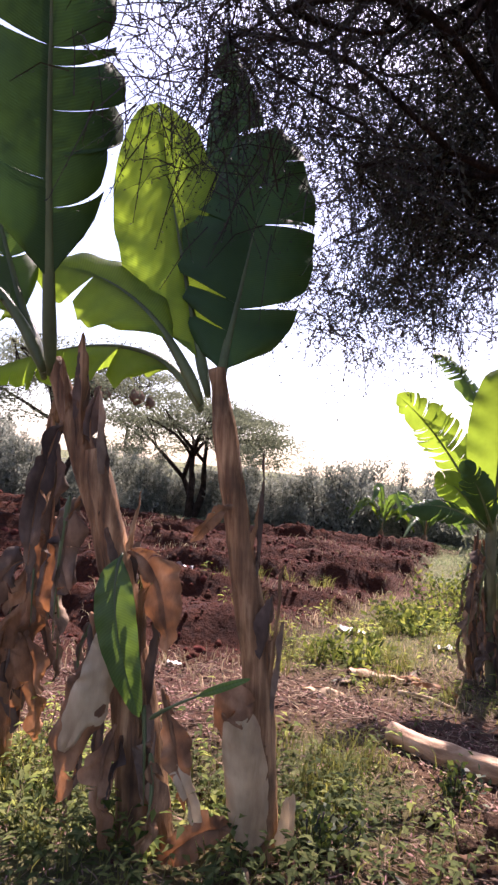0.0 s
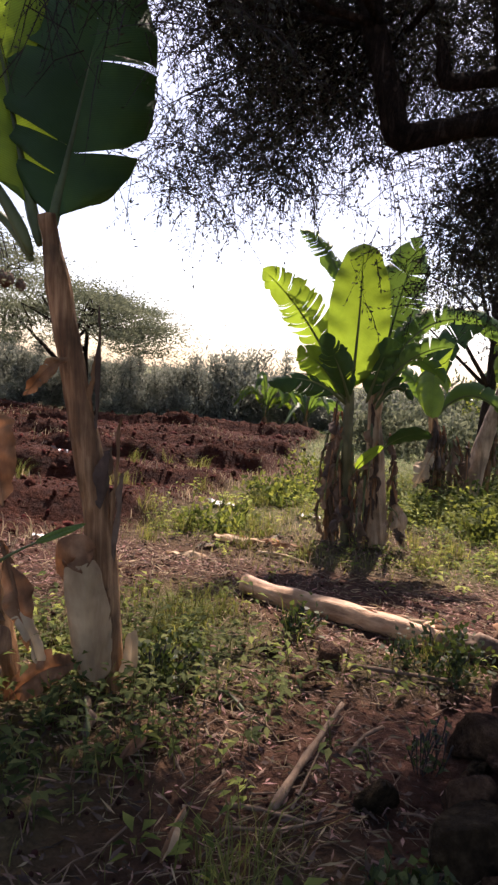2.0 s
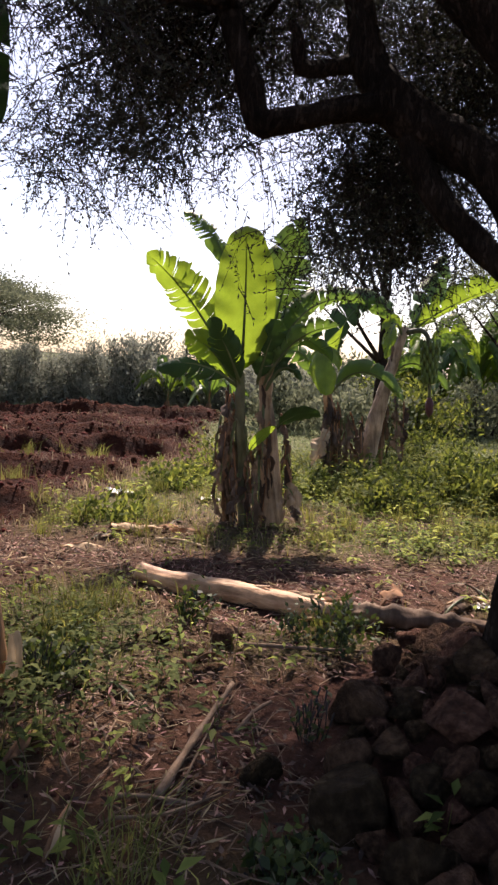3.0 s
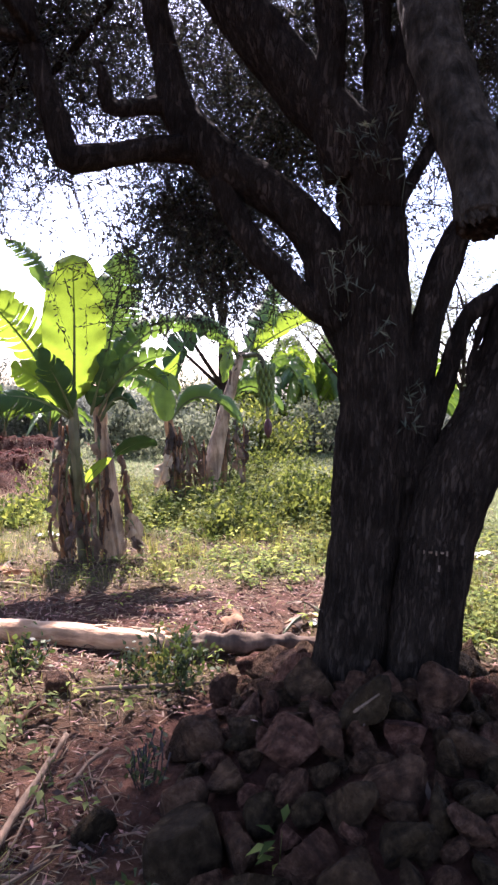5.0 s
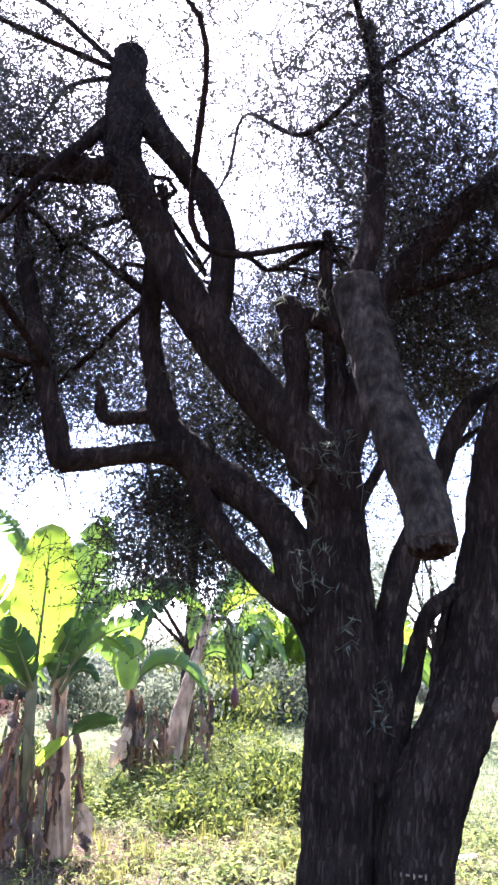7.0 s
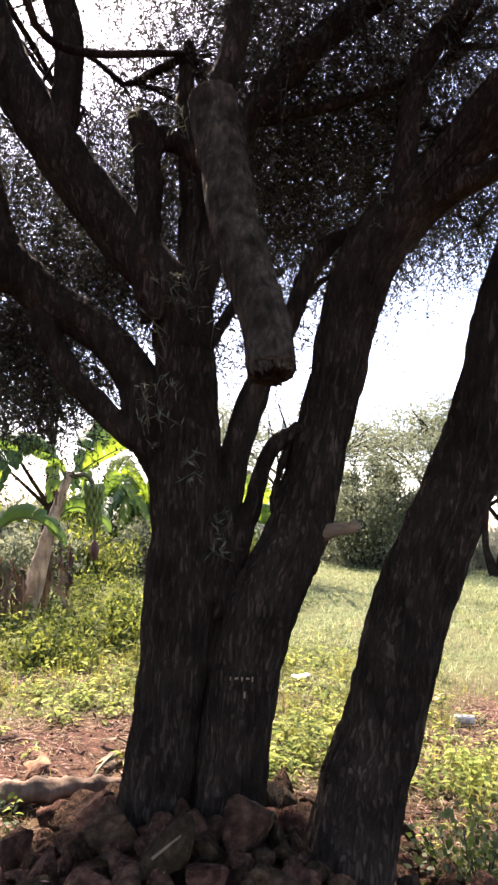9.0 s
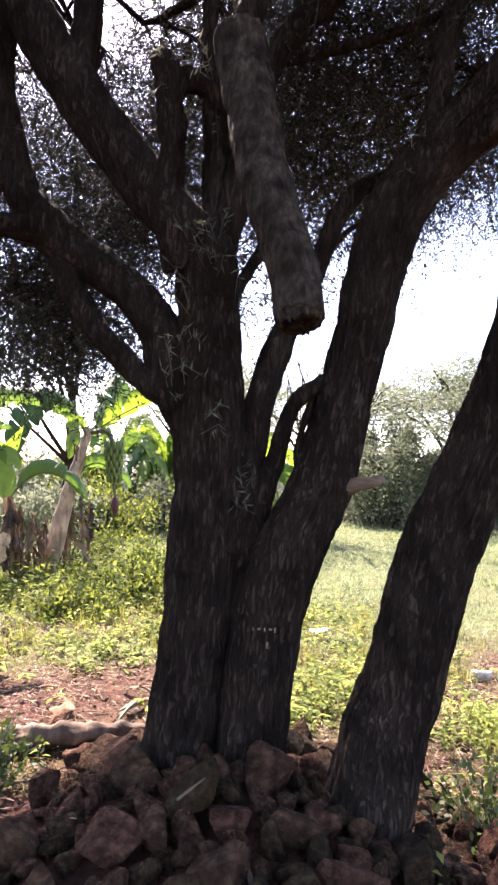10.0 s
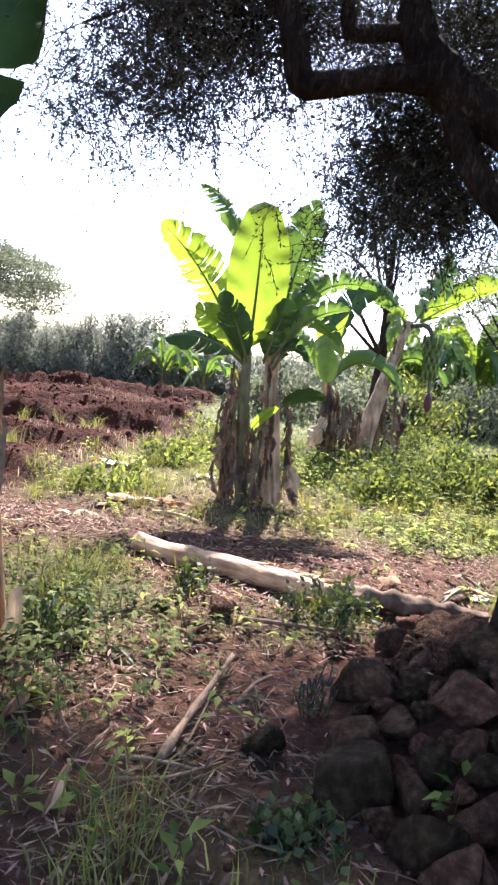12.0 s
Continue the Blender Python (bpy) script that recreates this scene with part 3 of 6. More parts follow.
# ---- the large tree with its limbs and fine hanging foliage ----
def build_tree():
    tree = thing("thorn_tree", (2.3, 1.7, 0.15), "large dark-barked thorn tree with forked trunks and fine hanging foliage", "tree")
    limb = lambda name, pts, radii, sides=20, step=0.035, rough=0.007, ridge=0.007, seed=1, label="", mat=BARK: part(
        name, tube(pts, radii, sides, step, rough, 15.0, ridge, seed), mat, tree, label)
    stem_of = lambda pts, radii, seed: limb("trunk", pts, radii, 170, 0.011, 0.005, 0.010, seed)
    # two stems that share a foot, and a third that leans away
    stem_of([(2.13, 1.91, 0.0), (2.14, 1.91, 0.21), (2.14, 1.91, 0.32), (2.16, 1.91, 0.63), (2.17, 1.91, 0.84), (2.18, 1.91, 1.05), (2.20, 1.91, 1.27), (2.19, 1.92, 1.50), (2.18, 1.93, 1.72), (2.17, 1.94, 1.95), (2.15, 1.96, 2.18), (2.13, 1.97, 2.36)],
            [0.19, 0.169, 0.152, 0.139, 0.136, 0.136, 0.14, 0.138, 0.130, 0.124, 0.118, 0.09], 3)
    stem_of([(2.26, 1.69, 0.0), (2.28, 1.69, 0.24), (2.30, 1.70, 0.44), (2.32, 1.70, 0.64), (2.36, 1.70, 0.85), (2.41, 1.67, 1.06), (2.48, 1.63, 1.24), (2.54, 1.60, 1.40), (2.61, 1.58, 1.75), (2.66, 1.55, 1.99), (2.70, 1.53, 2.23), (2.74, 1.47, 2.48), (2.82, 1.37, 2.67), (2.88, 1.24, 2.82), (2.91, 1.11, 2.95), (2.92, 0.97, 3.09), (2.93, 0.8, 3.24), (2.95, 0.5, 3.5)],
            [0.16, 0.141, 0.13, 0.134, 0.134, 0.137, 0.13, 0.121, 0.110, 0.114, 0.122, 0.128, 0.122, 0.108, 0.1, 0.09, 0.075, 0.05], 5)
    stem_of([(2.48, 1.34, 0.0), (2.54, 1.31, 0.29), (2.59, 1.30, 0.48), (2.64, 1.26, 0.68), (2.67, 1.23, 0.89), (2.72, 1.20, 1.10), (2.76, 1.14, 1.31), (2.80, 1.07, 1.52), (2.83, 1.00, 1.74), (2.84, 0.94, 1.94), (2.83, 0.89, 2.15), (2.81, 0.82, 2.33), (2.78, 0.76, 2.51), (2.8, 0.6, 2.9), (2.9, 0.35, 3.4)],
            [0.18, 0.158, 0.152, 0.142, 0.143, 0.145, 0.137, 0.130, 0.127, 0.128, 0.126, 0.12, 0.11, 0.09, 0.06], 8)
    limb("trunk", [(2.24, 1.86, 0.0), (2.25, 1.86, 0.3), (2.27, 1.85, 0.7), (2.29, 1.83, 1.0), (2.3, 1.82, 1.15)], [0.1, 0.085, 0.075, 0.065, 0.04], 60, 0.02, 0.006, 0.012, 24)
    # the low limb and the stout one above it, with their forks
    limb("limb", [(2.17, 1.96, 1.40), (2.13, 2.01, 1.58), (2.09, 2.04, 1.72), (2.05, 2.10, 1.91), (1.97, 2.17, 2.05), (1.88, 2.25, 2.14), (1.77, 2.34, 2.22), (1.66, 2.42, 2.33), (1.57, 2.48, 2.48), (1.54, 2.52, 2.67), (1.50, 2.56, 2.90), (1.49, 2.58, 3.16), (1.50, 2.60, 3.43), (1.52, 2.65, 3.8)],
         [0.06, 0.082, 0.1, 0.094, 0.086, 0.084, 0.088, 0.09, 0.07, 0.056, 0.054, 0.052, 0.05, 0.03], 32, 0.025, seed=11)
    limb("limb", [(1.66, 2.40, 2.30), (1.50, 2.43, 2.28), (1.33, 2.45, 2.23), (1.20, 2.47, 2.19), (1.14, 2.49, 2.20), (1.10, 2.52, 2.35), (1.05, 2.56, 2.51), (1.00, 2.62, 2.73), (0.95, 2.68, 2.96), (0.90, 2.74, 3.19), (0.85, 2.85, 3.6)],
         [0.061, 0.048, 0.044, 0.046, 0.05, 0.046, 0.046, 0.043, 0.04, 0.036, 0.024], 24, 0.025, seed=12)
    limb("limb", [(2.12, 1.98, 1.60), (2.07, 2.01, 1.64), (1.99, 2.09, 1.70), (1.90, 2.17, 1.81), (1.82, 2.26, 1.93), (1.76, 2.33, 2.07), (1.72, 2.37, 2.19)], [0.06, 0.06, 0.049, 0.048, 0.05, 0.054, 0.05], 22, 0.025, seed=13)
    limb("limb", [(2.15, 1.92, 2.05), (2.13, 1.91, 2.20), (2.06, 1.98, 2.31), (1.92, 2.10, 2.50), (1.76, 2.22, 2.73), (1.64, 2.30, 2.92), (1.52, 2.40, 3.16), (1.43, 2.47, 3.40), (1.33, 2.52, 3.60), (1.26, 2.59, 3.85), (1.25, 2.63, 4.18), (1.27, 2.69, 4.56)],
         [0.1, 0.105, 0.109, 0.11, 0.104, 0.106, 0.1, 0.094, 0.098, 0.1, 0.1, 0.09], 34, 0.025, seed=14)
    limb("limb", [(1.69, 2.27, 2.88), (1.72, 2.28, 3.15), (1.72, 2.32, 3.40), (1.67, 2.38, 3.62), (1.55, 2.47, 3.83), (1.41, 2.56, 4.04), (1.32, 2.66, 4.27)], [0.07, 0.063, 0.066, 0.066, 0.068, 0.075, 0.08], 26, 0.025, seed=15)
    limb("limb", [(1.28, 2.58, 3.74), (1.04, 2.67, 3.69), (0.88, 2.73, 3.67), (0.68, 2.80, 3.66), (0.3, 2.95, 3.75)], [0.08, 0.066, 0.058, 0.05, 0.02], 20, seed=16)
    limb("limb", [(1.20, 2.62, 4.05), (1.04, 2.60, 3.78), (0.92, 2.57, 3.57), (0.78, 2.59, 3.31), (0.71, 2.60, 3.17)], [0.05, 0.028, 0.02, 0.017, 0.01], 12, seed=25)
    # lopped stubs on the first stem
    limb("limb", [(2.04, 1.98, 2.15), (1.99, 1.99, 2.27), (1.98, 2.00, 2.52), (1.97, 2.01, 2.78), (1.95, 2.02, 2.94), (1.92, 2.06, 3.0)], [0.06, 0.058, 0.056, 0.056, 0.06, 0.045], 22, 0.02, 0.012, seed=17)
    limb("limb", [(1.97, 2.03, 2.85), (2.03, 2.01, 2.93), (2.12, 1.97, 2.91), (2.17, 1.96, 2.84), (2.24, 1.93, 2.86)], [0.05, 0.054, 0.043, 0.033, 0.02], 18, 0.02, 0.01, seed=29)
    limb("limb", [(2.13, 1.94, 2.18), (2.17, 1.96, 2.44), (2.18, 1.98, 2.69), (2.17, 2.01, 2.92), (2.17, 2.06, 3.17), (2.2, 2.1, 3.5)], [0.07, 0.055, 0.054, 0.05, 0.042, 0.03], 20, seed=30)
    # slimmer limbs between the stems
    limb("limb", [(2.24, 1.82, 1.05), (2.28, 1.81, 1.28), (2.33, 1.83, 1.48), (2.37, 1.84, 1.66), (2.44, 1.84, 1.88), (2.54, 1.79, 2.11), (2.60, 1.76, 2.27), (2.66, 1.72, 2.48), (2.72, 1.65, 2.61), (2.82, 1.53, 2.68), (2.93, 1.42, 2.83), (3.1, 1.3, 3.2)],
         [0.07, 0.067, 0.062, 0.057, 0.05, 0.046, 0.044, 0.042, 0.04, 0.036, 0.032, 0.02], 22, seed=18)
    limb("limb", [(2.39, 1.85, 1.58), (2.51, 1.85, 1.89), (2.61, 1.82, 2.18), (2.70, 1.80, 2.35), (2.78, 1.78, 2.46), (2.90, 1.72, 2.56)], [0.04, 0.036, 0.025, 0.018, 0.016, 0.009], 14, seed=26)
    limb("limb", [(2.2, 1.93, 1.97), (2.25, 1.92, 2.05), (2.34, 1.94, 2.18), (2.42, 1.94, 2.31), (2.55, 1.95, 2.55)], [0.035, 0.03, 0.029, 0.027, 0.02], 14, seed=27)
    limb("limb", [(2.28, 1.79, 0.98), (2.30, 1.78, 1.11), (2.34, 1.77, 1.24), (2.37, 1.75, 1.37), (2.39, 1.72, 1.51), (2.41, 1.70, 1.61), (2.45, 1.67, 1.69), (2.53, 1.63, 1.74)], [0.05, 0.048, 0.044, 0.040, 0.037, 0.035, 0.036, 0.038], 18, 0.02, seed=19)
    limb("limb", [(2.48, 1.68, 1.36), (2.46, 1.69, 1.44), (2.46, 1.67, 1.55), (2.49, 1.65, 1.69)], [0.022, 0.022, 0.018, 0.02], 12, 0.02, seed=31)
    # the upper forks of the second stem
    limb("limb", [(2.80, 1.37, 2.64), (2.87, 1.27, 2.71), (2.89, 1.15, 2.76), (2.89, 1.02, 2.77), (2.88, 0.91, 2.77), (2.9, 0.7, 2.78), (3.0, 0.4, 2.9)], [0.08, 0.072, 0.058, 0.045, 0.039, 0.034, 0.02], 18, seed=20)
    limb("limb", [(2.76, 1.40, 2.55), (2.81, 1.34, 2.92), (2.85, 1.34, 3.17), (2.93, 1.32, 3.46), (3.04, 1.25, 3.66), (3.14, 1.17, 3.87), (3.4, 1.0, 4.2)], [0.062, 0.052, 0.052, 0.052, 0.053, 0.05, 0.03], 18, seed=21)
    limb("limb", [(2.19, 1.92, 2.26), (2.25, 1.87, 2.68), (2.28, 1.81, 3.00), (2.36, 1.74, 3.17), (2.46, 1.67, 3.33), (2.57, 1.58, 3.50), (2.70, 1.48, 3.65), (2.86, 1.33, 3.80), (3.02, 1.18, 3.93), (3.3, 0.9, 4.2)],
         [0.070, 0.062, 0.062, 0.061, 0.061, 0.058, 0.055, 0.048, 0.041, 0.02], 20, seed=22)
    limb("limb", [(2.30, 1.82, 3.06), (2.52, 1.69, 3.15), (2.70, 1.56, 3.24), (2.87, 1.42, 3.34), (3.05, 1.23, 3.48)], [0.034, 0.027, 0.022, 0.020, 0.014], 12, seed=28)
    limb("cut_stub", [(2.52, 1.58, 1.31), (2.565, 1.48, 1.335), (2.58, 1.36, 1.365)], [0.034, 0.028, 0.022], 14, 0.02, label="short dull sawn branch stub", mat=CUT_WOOD, seed=23)
    limb("limb", [(1.53, 2.50, 2.48), (1.42, 2.48, 2.44), (1.32, 2.47, 2.40), (1.28, 2.47, 2.43), (1.27, 2.47, 2.51), (1.24, 2.48, 2.56)], [0.042, 0.032, 0.029, 0.026, 0.020, 0.012], 14, 0.02, seed=32)
    # the weathered dead limb that hangs in front of the stems: torn off below, squarely broken above, wedged against a living limb
    dead = [(1.81, 1.09, 1.78), (1.84, 1.16, 1.95), (1.86, 1.27, 2.15), (1.88, 1.37, 2.36), (1.91, 1.46, 2.57), (1.93, 1.53, 2.74), (1.94, 1.57, 2.86)]
    limb("dead_limb", dead, [0.069, 0.073, 0.077, 0.081, 0.085, 0.089, 0.092], 64, 0.015, 0.007, 0.005, 33, "weathered grey dead limb with a ragged broken end", PALE_BARK)
    limb("limb", [(1.97, 1.62, 2.7), (2.0, 1.63, 2.84), (2.02, 1.63, 3.01), (2.08, 1.64, 3.21), (2.12, 1.67, 3.44), (2.16, 1.70, 3.71), (2.19, 1.73, 4.10), (2.2, 1.8, 4.6)], [0.055, 0.06, 0.058, 0.055, 0.048, 0.039, 0.034, 0.025], 18, seed=34)
    g = np.random.default_rng(5)
    jag = []
    for k in range(56):
        a = k / 56 * 2 * np.pi + g.uniform(-0.1, 0.1)
        p = np.array(dead[0]) + np.array([math.cos(a), math.sin(a) * 0.9, -0.25 * math.sin(a)]) * g.uniform(0.03, 0.062)
        jag.append(tube([p + (0.01, 0.03, 0.06), p + (0, 0.002, 0.0), p - (0.004, 0.012, g.uniform(0.0, 0.012) * (1.3 + math.sin(a * 2 + 1)))], [0.014, 0.011, 0.003], 5, 0.03))
    part("broken_end", join(*jag), PALE_BARK, tree)
    # branches of the crown
    starts = [(1.52, 2.65, 3.7), (0.87, 2.8, 3.5), (1.26, 2.66, 4.4), (0.5, 2.88, 3.7), (2.2, 2.1, 3.45), (3.1, 1.3, 3.15), (2.94, 0.7, 3.3), (2.9, 0.35, 3.35), (3.0, 0.45, 2.88), (3.3, 0.95, 4.15), (1.49, 2.58, 3.1), (1.05, 2.56, 2.6), (2.18, 1.74, 4.2), (3.0, 1.25, 3.5)]
    ends = []
    for k, s in enumerate(starts):
        s = np.array(s)
        for j in range(3):
            out = unit(np.array([s[0] - 2.2, s[1] - 1.6, 0]) + np.r_[g.normal(size=2) * 1.1, 0])
            ln = g.uniform(1.2, 2.4)
            mid = s + out * ln * 0.5 + (0, 0, g.uniform(0.1, 0.5))
            end = s + out * ln + (0, 0, g.uniform(-0.1, 0.6))
            end[0] = max(end[0], 0.4)
            bow = g.normal(size=(2, 3)) * 0.2
            part("branch", tube([s, (s + mid) / 2 + bow[0], mid, (mid + end) / 2 + bow[1], end], [0.017, 0.014, 0.011, 0.008, 0.004], 7, 0.1, 0.003), BARK, tree)
            ends += [s, (s + mid) / 2 + bow[0], mid, (mid + end) / 2 + bow[1], end]
    return tree, np.array(ends)


TREE, BRANCH_ENDS = build_tree()


def build_marks():
    """A row of pale scratched strokes on one trunk, too worn to read."""
    out = unit(np.array([-0.70, -0.69, 0]))
    side = np.array([out[1], -out[0], 0])
    for k, (s, dz, w, h) in enumerate([(-0.045, 0.0, 0.006, 0.016), (-0.028, 0.002, 0.012, 0.006), (-0.008, -0.001, 0.006, 0.014), (0.012, 0.001, 0.014, 0.006), (0.034, 0.0, 0.005, 0.012), (-0.02, -0.055, 0.008, 0.02)]):
        c = np.array([2.33, 1.70, 0.80 + dz]) + out * (0.142 - 2.2 * s * s) + side * s
        q = [c + side * a * w / 2 + np.array([0, 0, b * h / 2]) + out * d for d in (0.0, 0.012) for a, b in ((-1, -1), (1, -1), (1, 1), (-1, 1))]
        f = [[0, 1, 2, 3], [4, 7, 6, 5], [0, 4, 5, 1], [1, 5, 6, 2], [2, 6, 7, 3], [3, 7, 4, 0]]
        part("scratch", (np.array(q), np.array(f)), DULL_DRY, TREE, "pale worn scratch in the bark", smooth=False)


build_marks()


def build_crown():
    """Drooping sprays of fine narrow leaves that fill the crown from its hanging rim to its top; the unseen rear is
    added for shade.
    """
    g = np.random.default_rng(21)
    n = 15000
    c = np.stack([g.uniform(-2.2, 5.6, n), g.uniform(-3.4, 5.8, n), g.uniform(1.75, 5.4, n)], 1)
    rx, ry = (c[:, 0] - 1.75) / 3.6, (c[:, 1] - 1.2) / 4.3
    rad = np.hypot(rx, ry)
    top = 2.7 + 2.6 * np.sqrt(np.clip(1 - rad ** 2, 0, 1))
    # the rim hangs lowest ahead, between the fork and the far stems
    floor = 2.68 - 0.1 * blob(c[:, 0], c[:, 1], 1.2, 3.8, 1.4, 0.9)  + 0.9 * blob(c[:, 0], c[:, 1], 1.6, 0.6, 1.6, 1.3) - 0.15 * blob(c[:, 0], c[:, 1], 4.0, 1.2, 1.0, 1.0)
    floor = floor + 1.1 * blob(c[:, 0], c[:, 1], -1.1, 2.6, 0.8, 1.4) + 0.2 * blob(c[:, 0], c[:, 1], 2.0, 5.3, 1.0, 0.8)
    dens = 0.12 + 1.25 * np.clip((value_noise(c * 1.3, 44) - 0.28) / 0.5, 0, 1)
    for x, y, z, r, k in ((0.95, 3.0, 3.35, 0.55, 2.2), (1.35, 3.0, 2.85, 0.7, 0.3), (1.7, 2.8, 3.1, 0.7, 0.1), (2.3, 2.6, 2.9, 0.5, 0.8), (3.5, 2.5, 3.2, 1.1, 2.8), (2.9, 2.2, 3.5, 0.9, 2.4), (3.4, 1.4, 3.3, 0.8, 1.2), (0.6, 4.0, 3.8, 0.9, 0.3), (1.8, 4.9, 3.4, 0.8, 1.6), (1.2, 4.7, 3.4, 0.6, 0.8), (0.9, 3.9, 3.5, 0.8, 0.8)):
        dens = dens + k * np.exp(-((c - np.array([x, y, z])) ** 2).sum(1) / r ** 2)
    dens = dens * 0.47 * np.clip((c[:, 2] - floor) / 0.4, 0.15, 1)
    ok = (rad < 1) & (c[:, 2] < top) & (c[:, 2] > floor) & (g.uniform(size=n) < dens)
    c = c[ok]
    c = np.concatenate([c, np.array([0.92, 3.0, 3.2]) + g.normal(size=(92, 3)) * np.array([0.36, 0.4, 0.42]), np.array([2.03, 3.0, 2.25]) + g.normal(size=(40, 3)) * np.array([0.15, 0.14, 0.15]),
                        np.array([2.45, 2.95, 2.75]) + g.normal(size=(30, 3)) * np.array([0.3, 0.25, 0.2]), np.array([2.1, 2.75, 2.95]) + g.normal(size=(8, 3)) * np.array([0.22, 0.2, 0.2])])
    c = c[~((c[:, 1] > 2.5) & (c[:, 2] < 2.0))]
    # the whole crown leans with its stems
    a = radians(-4.3)
    d = c - np.array([0.45, -0.12, 1.40])
    c = np.array([0.43, -0.1, 1.33]) + 1.08 * np.stack([d[:, 0] * math.cos(a) + d[:, 2] * math.sin(a), d[:, 1], d[:, 2] * math.cos(a) - d[:, 0] * math.sin(a)], 1)
    # openings between the boughs where the sky shows
    for x, y, z, r in ((1.4, 1.6, 3.0, 0.28), (1.7, 2.0, 3.4, 0.35), (2.0, 2.6, 4.0, 0.43), (2.5, 3.3, 4.7, 0.55),
                       (1.6, 1.6, 2.9, 0.17), (1.9, 2.1, 3.3, 0.22), (2.2, 2.6, 3.8, 0.28), (2.7, 3.4, 4.4, 0.35),
                       (1.0, 1.7, 3.1, 0.12), (1.2, 2.2, 3.5, 0.16), (1.4, 2.8, 4.0, 0.20), (1.6, 3.6, 4.8, 0.25),
                       (1.3, 1.8, 2.9, 0.17), (1.5, 2.3, 3.3, 0.22), (1.8, 2.9, 3.8, 0.28), (2.2, 3.7, 4.4, 0.35),
                       (0.5, 2.1, 2.7, 0.28), (0.5, 2.6, 3.1, 0.35), (0.5, 3.3, 3.5, 0.43), (0.5, 4.3, 4.1, 0.55),
                       (0.2, 2.2, 2.4, 0.25), (0.2, 2.9, 2.6, 0.32), (0.1, 3.6, 3.0, 0.39), (0.1, 4.6, 3.4, 0.50),
                       (2.5, 1.3, 2.0, 0.38), (3.1, 1.7, 2.1, 0.48), (3.7, 2.1, 2.3, 0.59), (4.6, 2.7, 2.6, 0.75),
                       (2.6, 1.1, 1.8, 0.40), (3.2, 1.5, 1.9, 0.51), (3.9, 1.9, 2.1, 0.63), (4.9, 2.4, 2.3, 0.80),
                       (2.3, 1.6, 1.8, 0.23), (2.8, 2.0, 2.0, 0.29), (3.4, 2.6, 2.1, 0.35), (4.2, 3.3, 2.3, 0.45)):
        c = c[np.linalg.norm(c - np.array([x, y, z]), axis=1) > r]
    # cleared along the sun's path so that light reaches the near ground
    for x, y, z in ((1.0, 4.15, 2.5), (1.17, 4.6, 3.0), (1.33, 5.05, 3.6), (0.45, 4.7, 2.9), (0.6, 5.2, 3.5), (0.1, 3.5, 2.6), (0.3, 4.0, 3.2), (0.5, 4.5, 3.9)):
        c = c[np.linalg.norm(c - np.array([x, y, z]), axis=1) > 0.42]
    # thick masses: over the near plants, under the elbow of the low limb, behind the stems and over them
    for k, x, y, z, sx, sy, sz in ((44, 1.25, 3.1, 2.85, 0.36, 0.35, 0.36), (15, 1.98, 3.05, 2.13, 0.2, 0.2, 0.15), (62, 3.0, 2.3, 3.3, 0.5, 0.5, 0.42), (24, 2.35, 3.05, 2.6, 0.25, 0.3, 0.25), (10, 0.75, 3.8, 2.4, 0.45, 0.25, 0.09), (18, 2.75, 1.9, 3.5, 0.3, 0.3, 0.3), (14, 0.6, 3.6, 3.0, 0.45, 0.4, 0.25), (22, 3.9, 1.7, 3.5, 0.5, 0.5, 0.35),
                                   (24, 1.0, 3.3, 3.2, 0.24, 0.3, 0.28), (12, 0.95, 3.4, 2.72, 0.22, 0.25, 0.14), (14, 2.15, 2.95, 2.72, 0.2, 0.22, 0.18), (15, 1.97, 2.94, 1.93, 0.14, 0.14, 0.1), (9, 2.25, 3.0, 2.0, 0.16, 0.14, 0.12), (28, 2.95, 2.3, 3.6, 0.35, 0.3, 0.3), (26, 3.1, 2.15, 2.95, 0.3, 0.25, 0.25), (14, 0.5, 3.4, 2.3, 0.34, 0.2, 0.1), (9, 2.75, 2.4, 2.25, 0.25, 0.2, 0.3),
                                   (20, 0.82, 2.99, 4.21, 0.26, 0.26, 0.23), (14, 1.27, 3.10, 4.82, 0.25, 0.25, 0.23), (9, 2.49, 2.25, 4.67, 0.26, 0.26, 0.23), (4, 2.78, 1.96, 4.22, 0.25, 0.25, 0.23), (4, 2.75, 2.03, 4.64, 0.25, 0.25, 0.23), (8, 3.18, 1.50, 4.23, 0.26, 0.26, 0.23), (8, 3.63, 1.52, 3.42, 0.2, 0.2, 0.18)):
        c = np.concatenate([c, np.array([x, y, z]) + g.normal(size=(k, 3)) * np.array([sx, sy, sz])])
    # the gaps between the low limb and the stout one
    for x, y, z, r in ((1.33, 1.89, 2.59, 0.24), (1.58, 2.44, 2.92, 0.32), (1.82, 2.99, 3.25, 0.4), (2.06, 3.54, 3.58, 0.48), (1.15, 1.75, 2.24, 0.15), (1.36, 2.31, 2.5, 0.19), (1.58, 2.87, 2.76, 0.24), (1.25, 1.71, 2.62, 0.2), (1.49, 2.26, 2.99, 0.25), (1.73, 2.81, 3.36, 0.3)):
        c = c[np.linalg.norm(c - np.array([x, y, z]), axis=1) > r]
    c = c[(np.linalg.norm(c[:, None] - c[None], axis=2) < 0.4).sum(1) > 5]
    c = np.concatenate([c, np.array([-0.1, 2.05, 2.66]) + g.normal(size=(20, 3)) * np.array([0.2, 0.14, 0.2])])
    c = c[np.linalg.norm(c - np.array([0.43, -0.15, 1.35]), axis=1) > 1.7]     # no spray hangs down to head height
    to_sun = np.array(SUN)
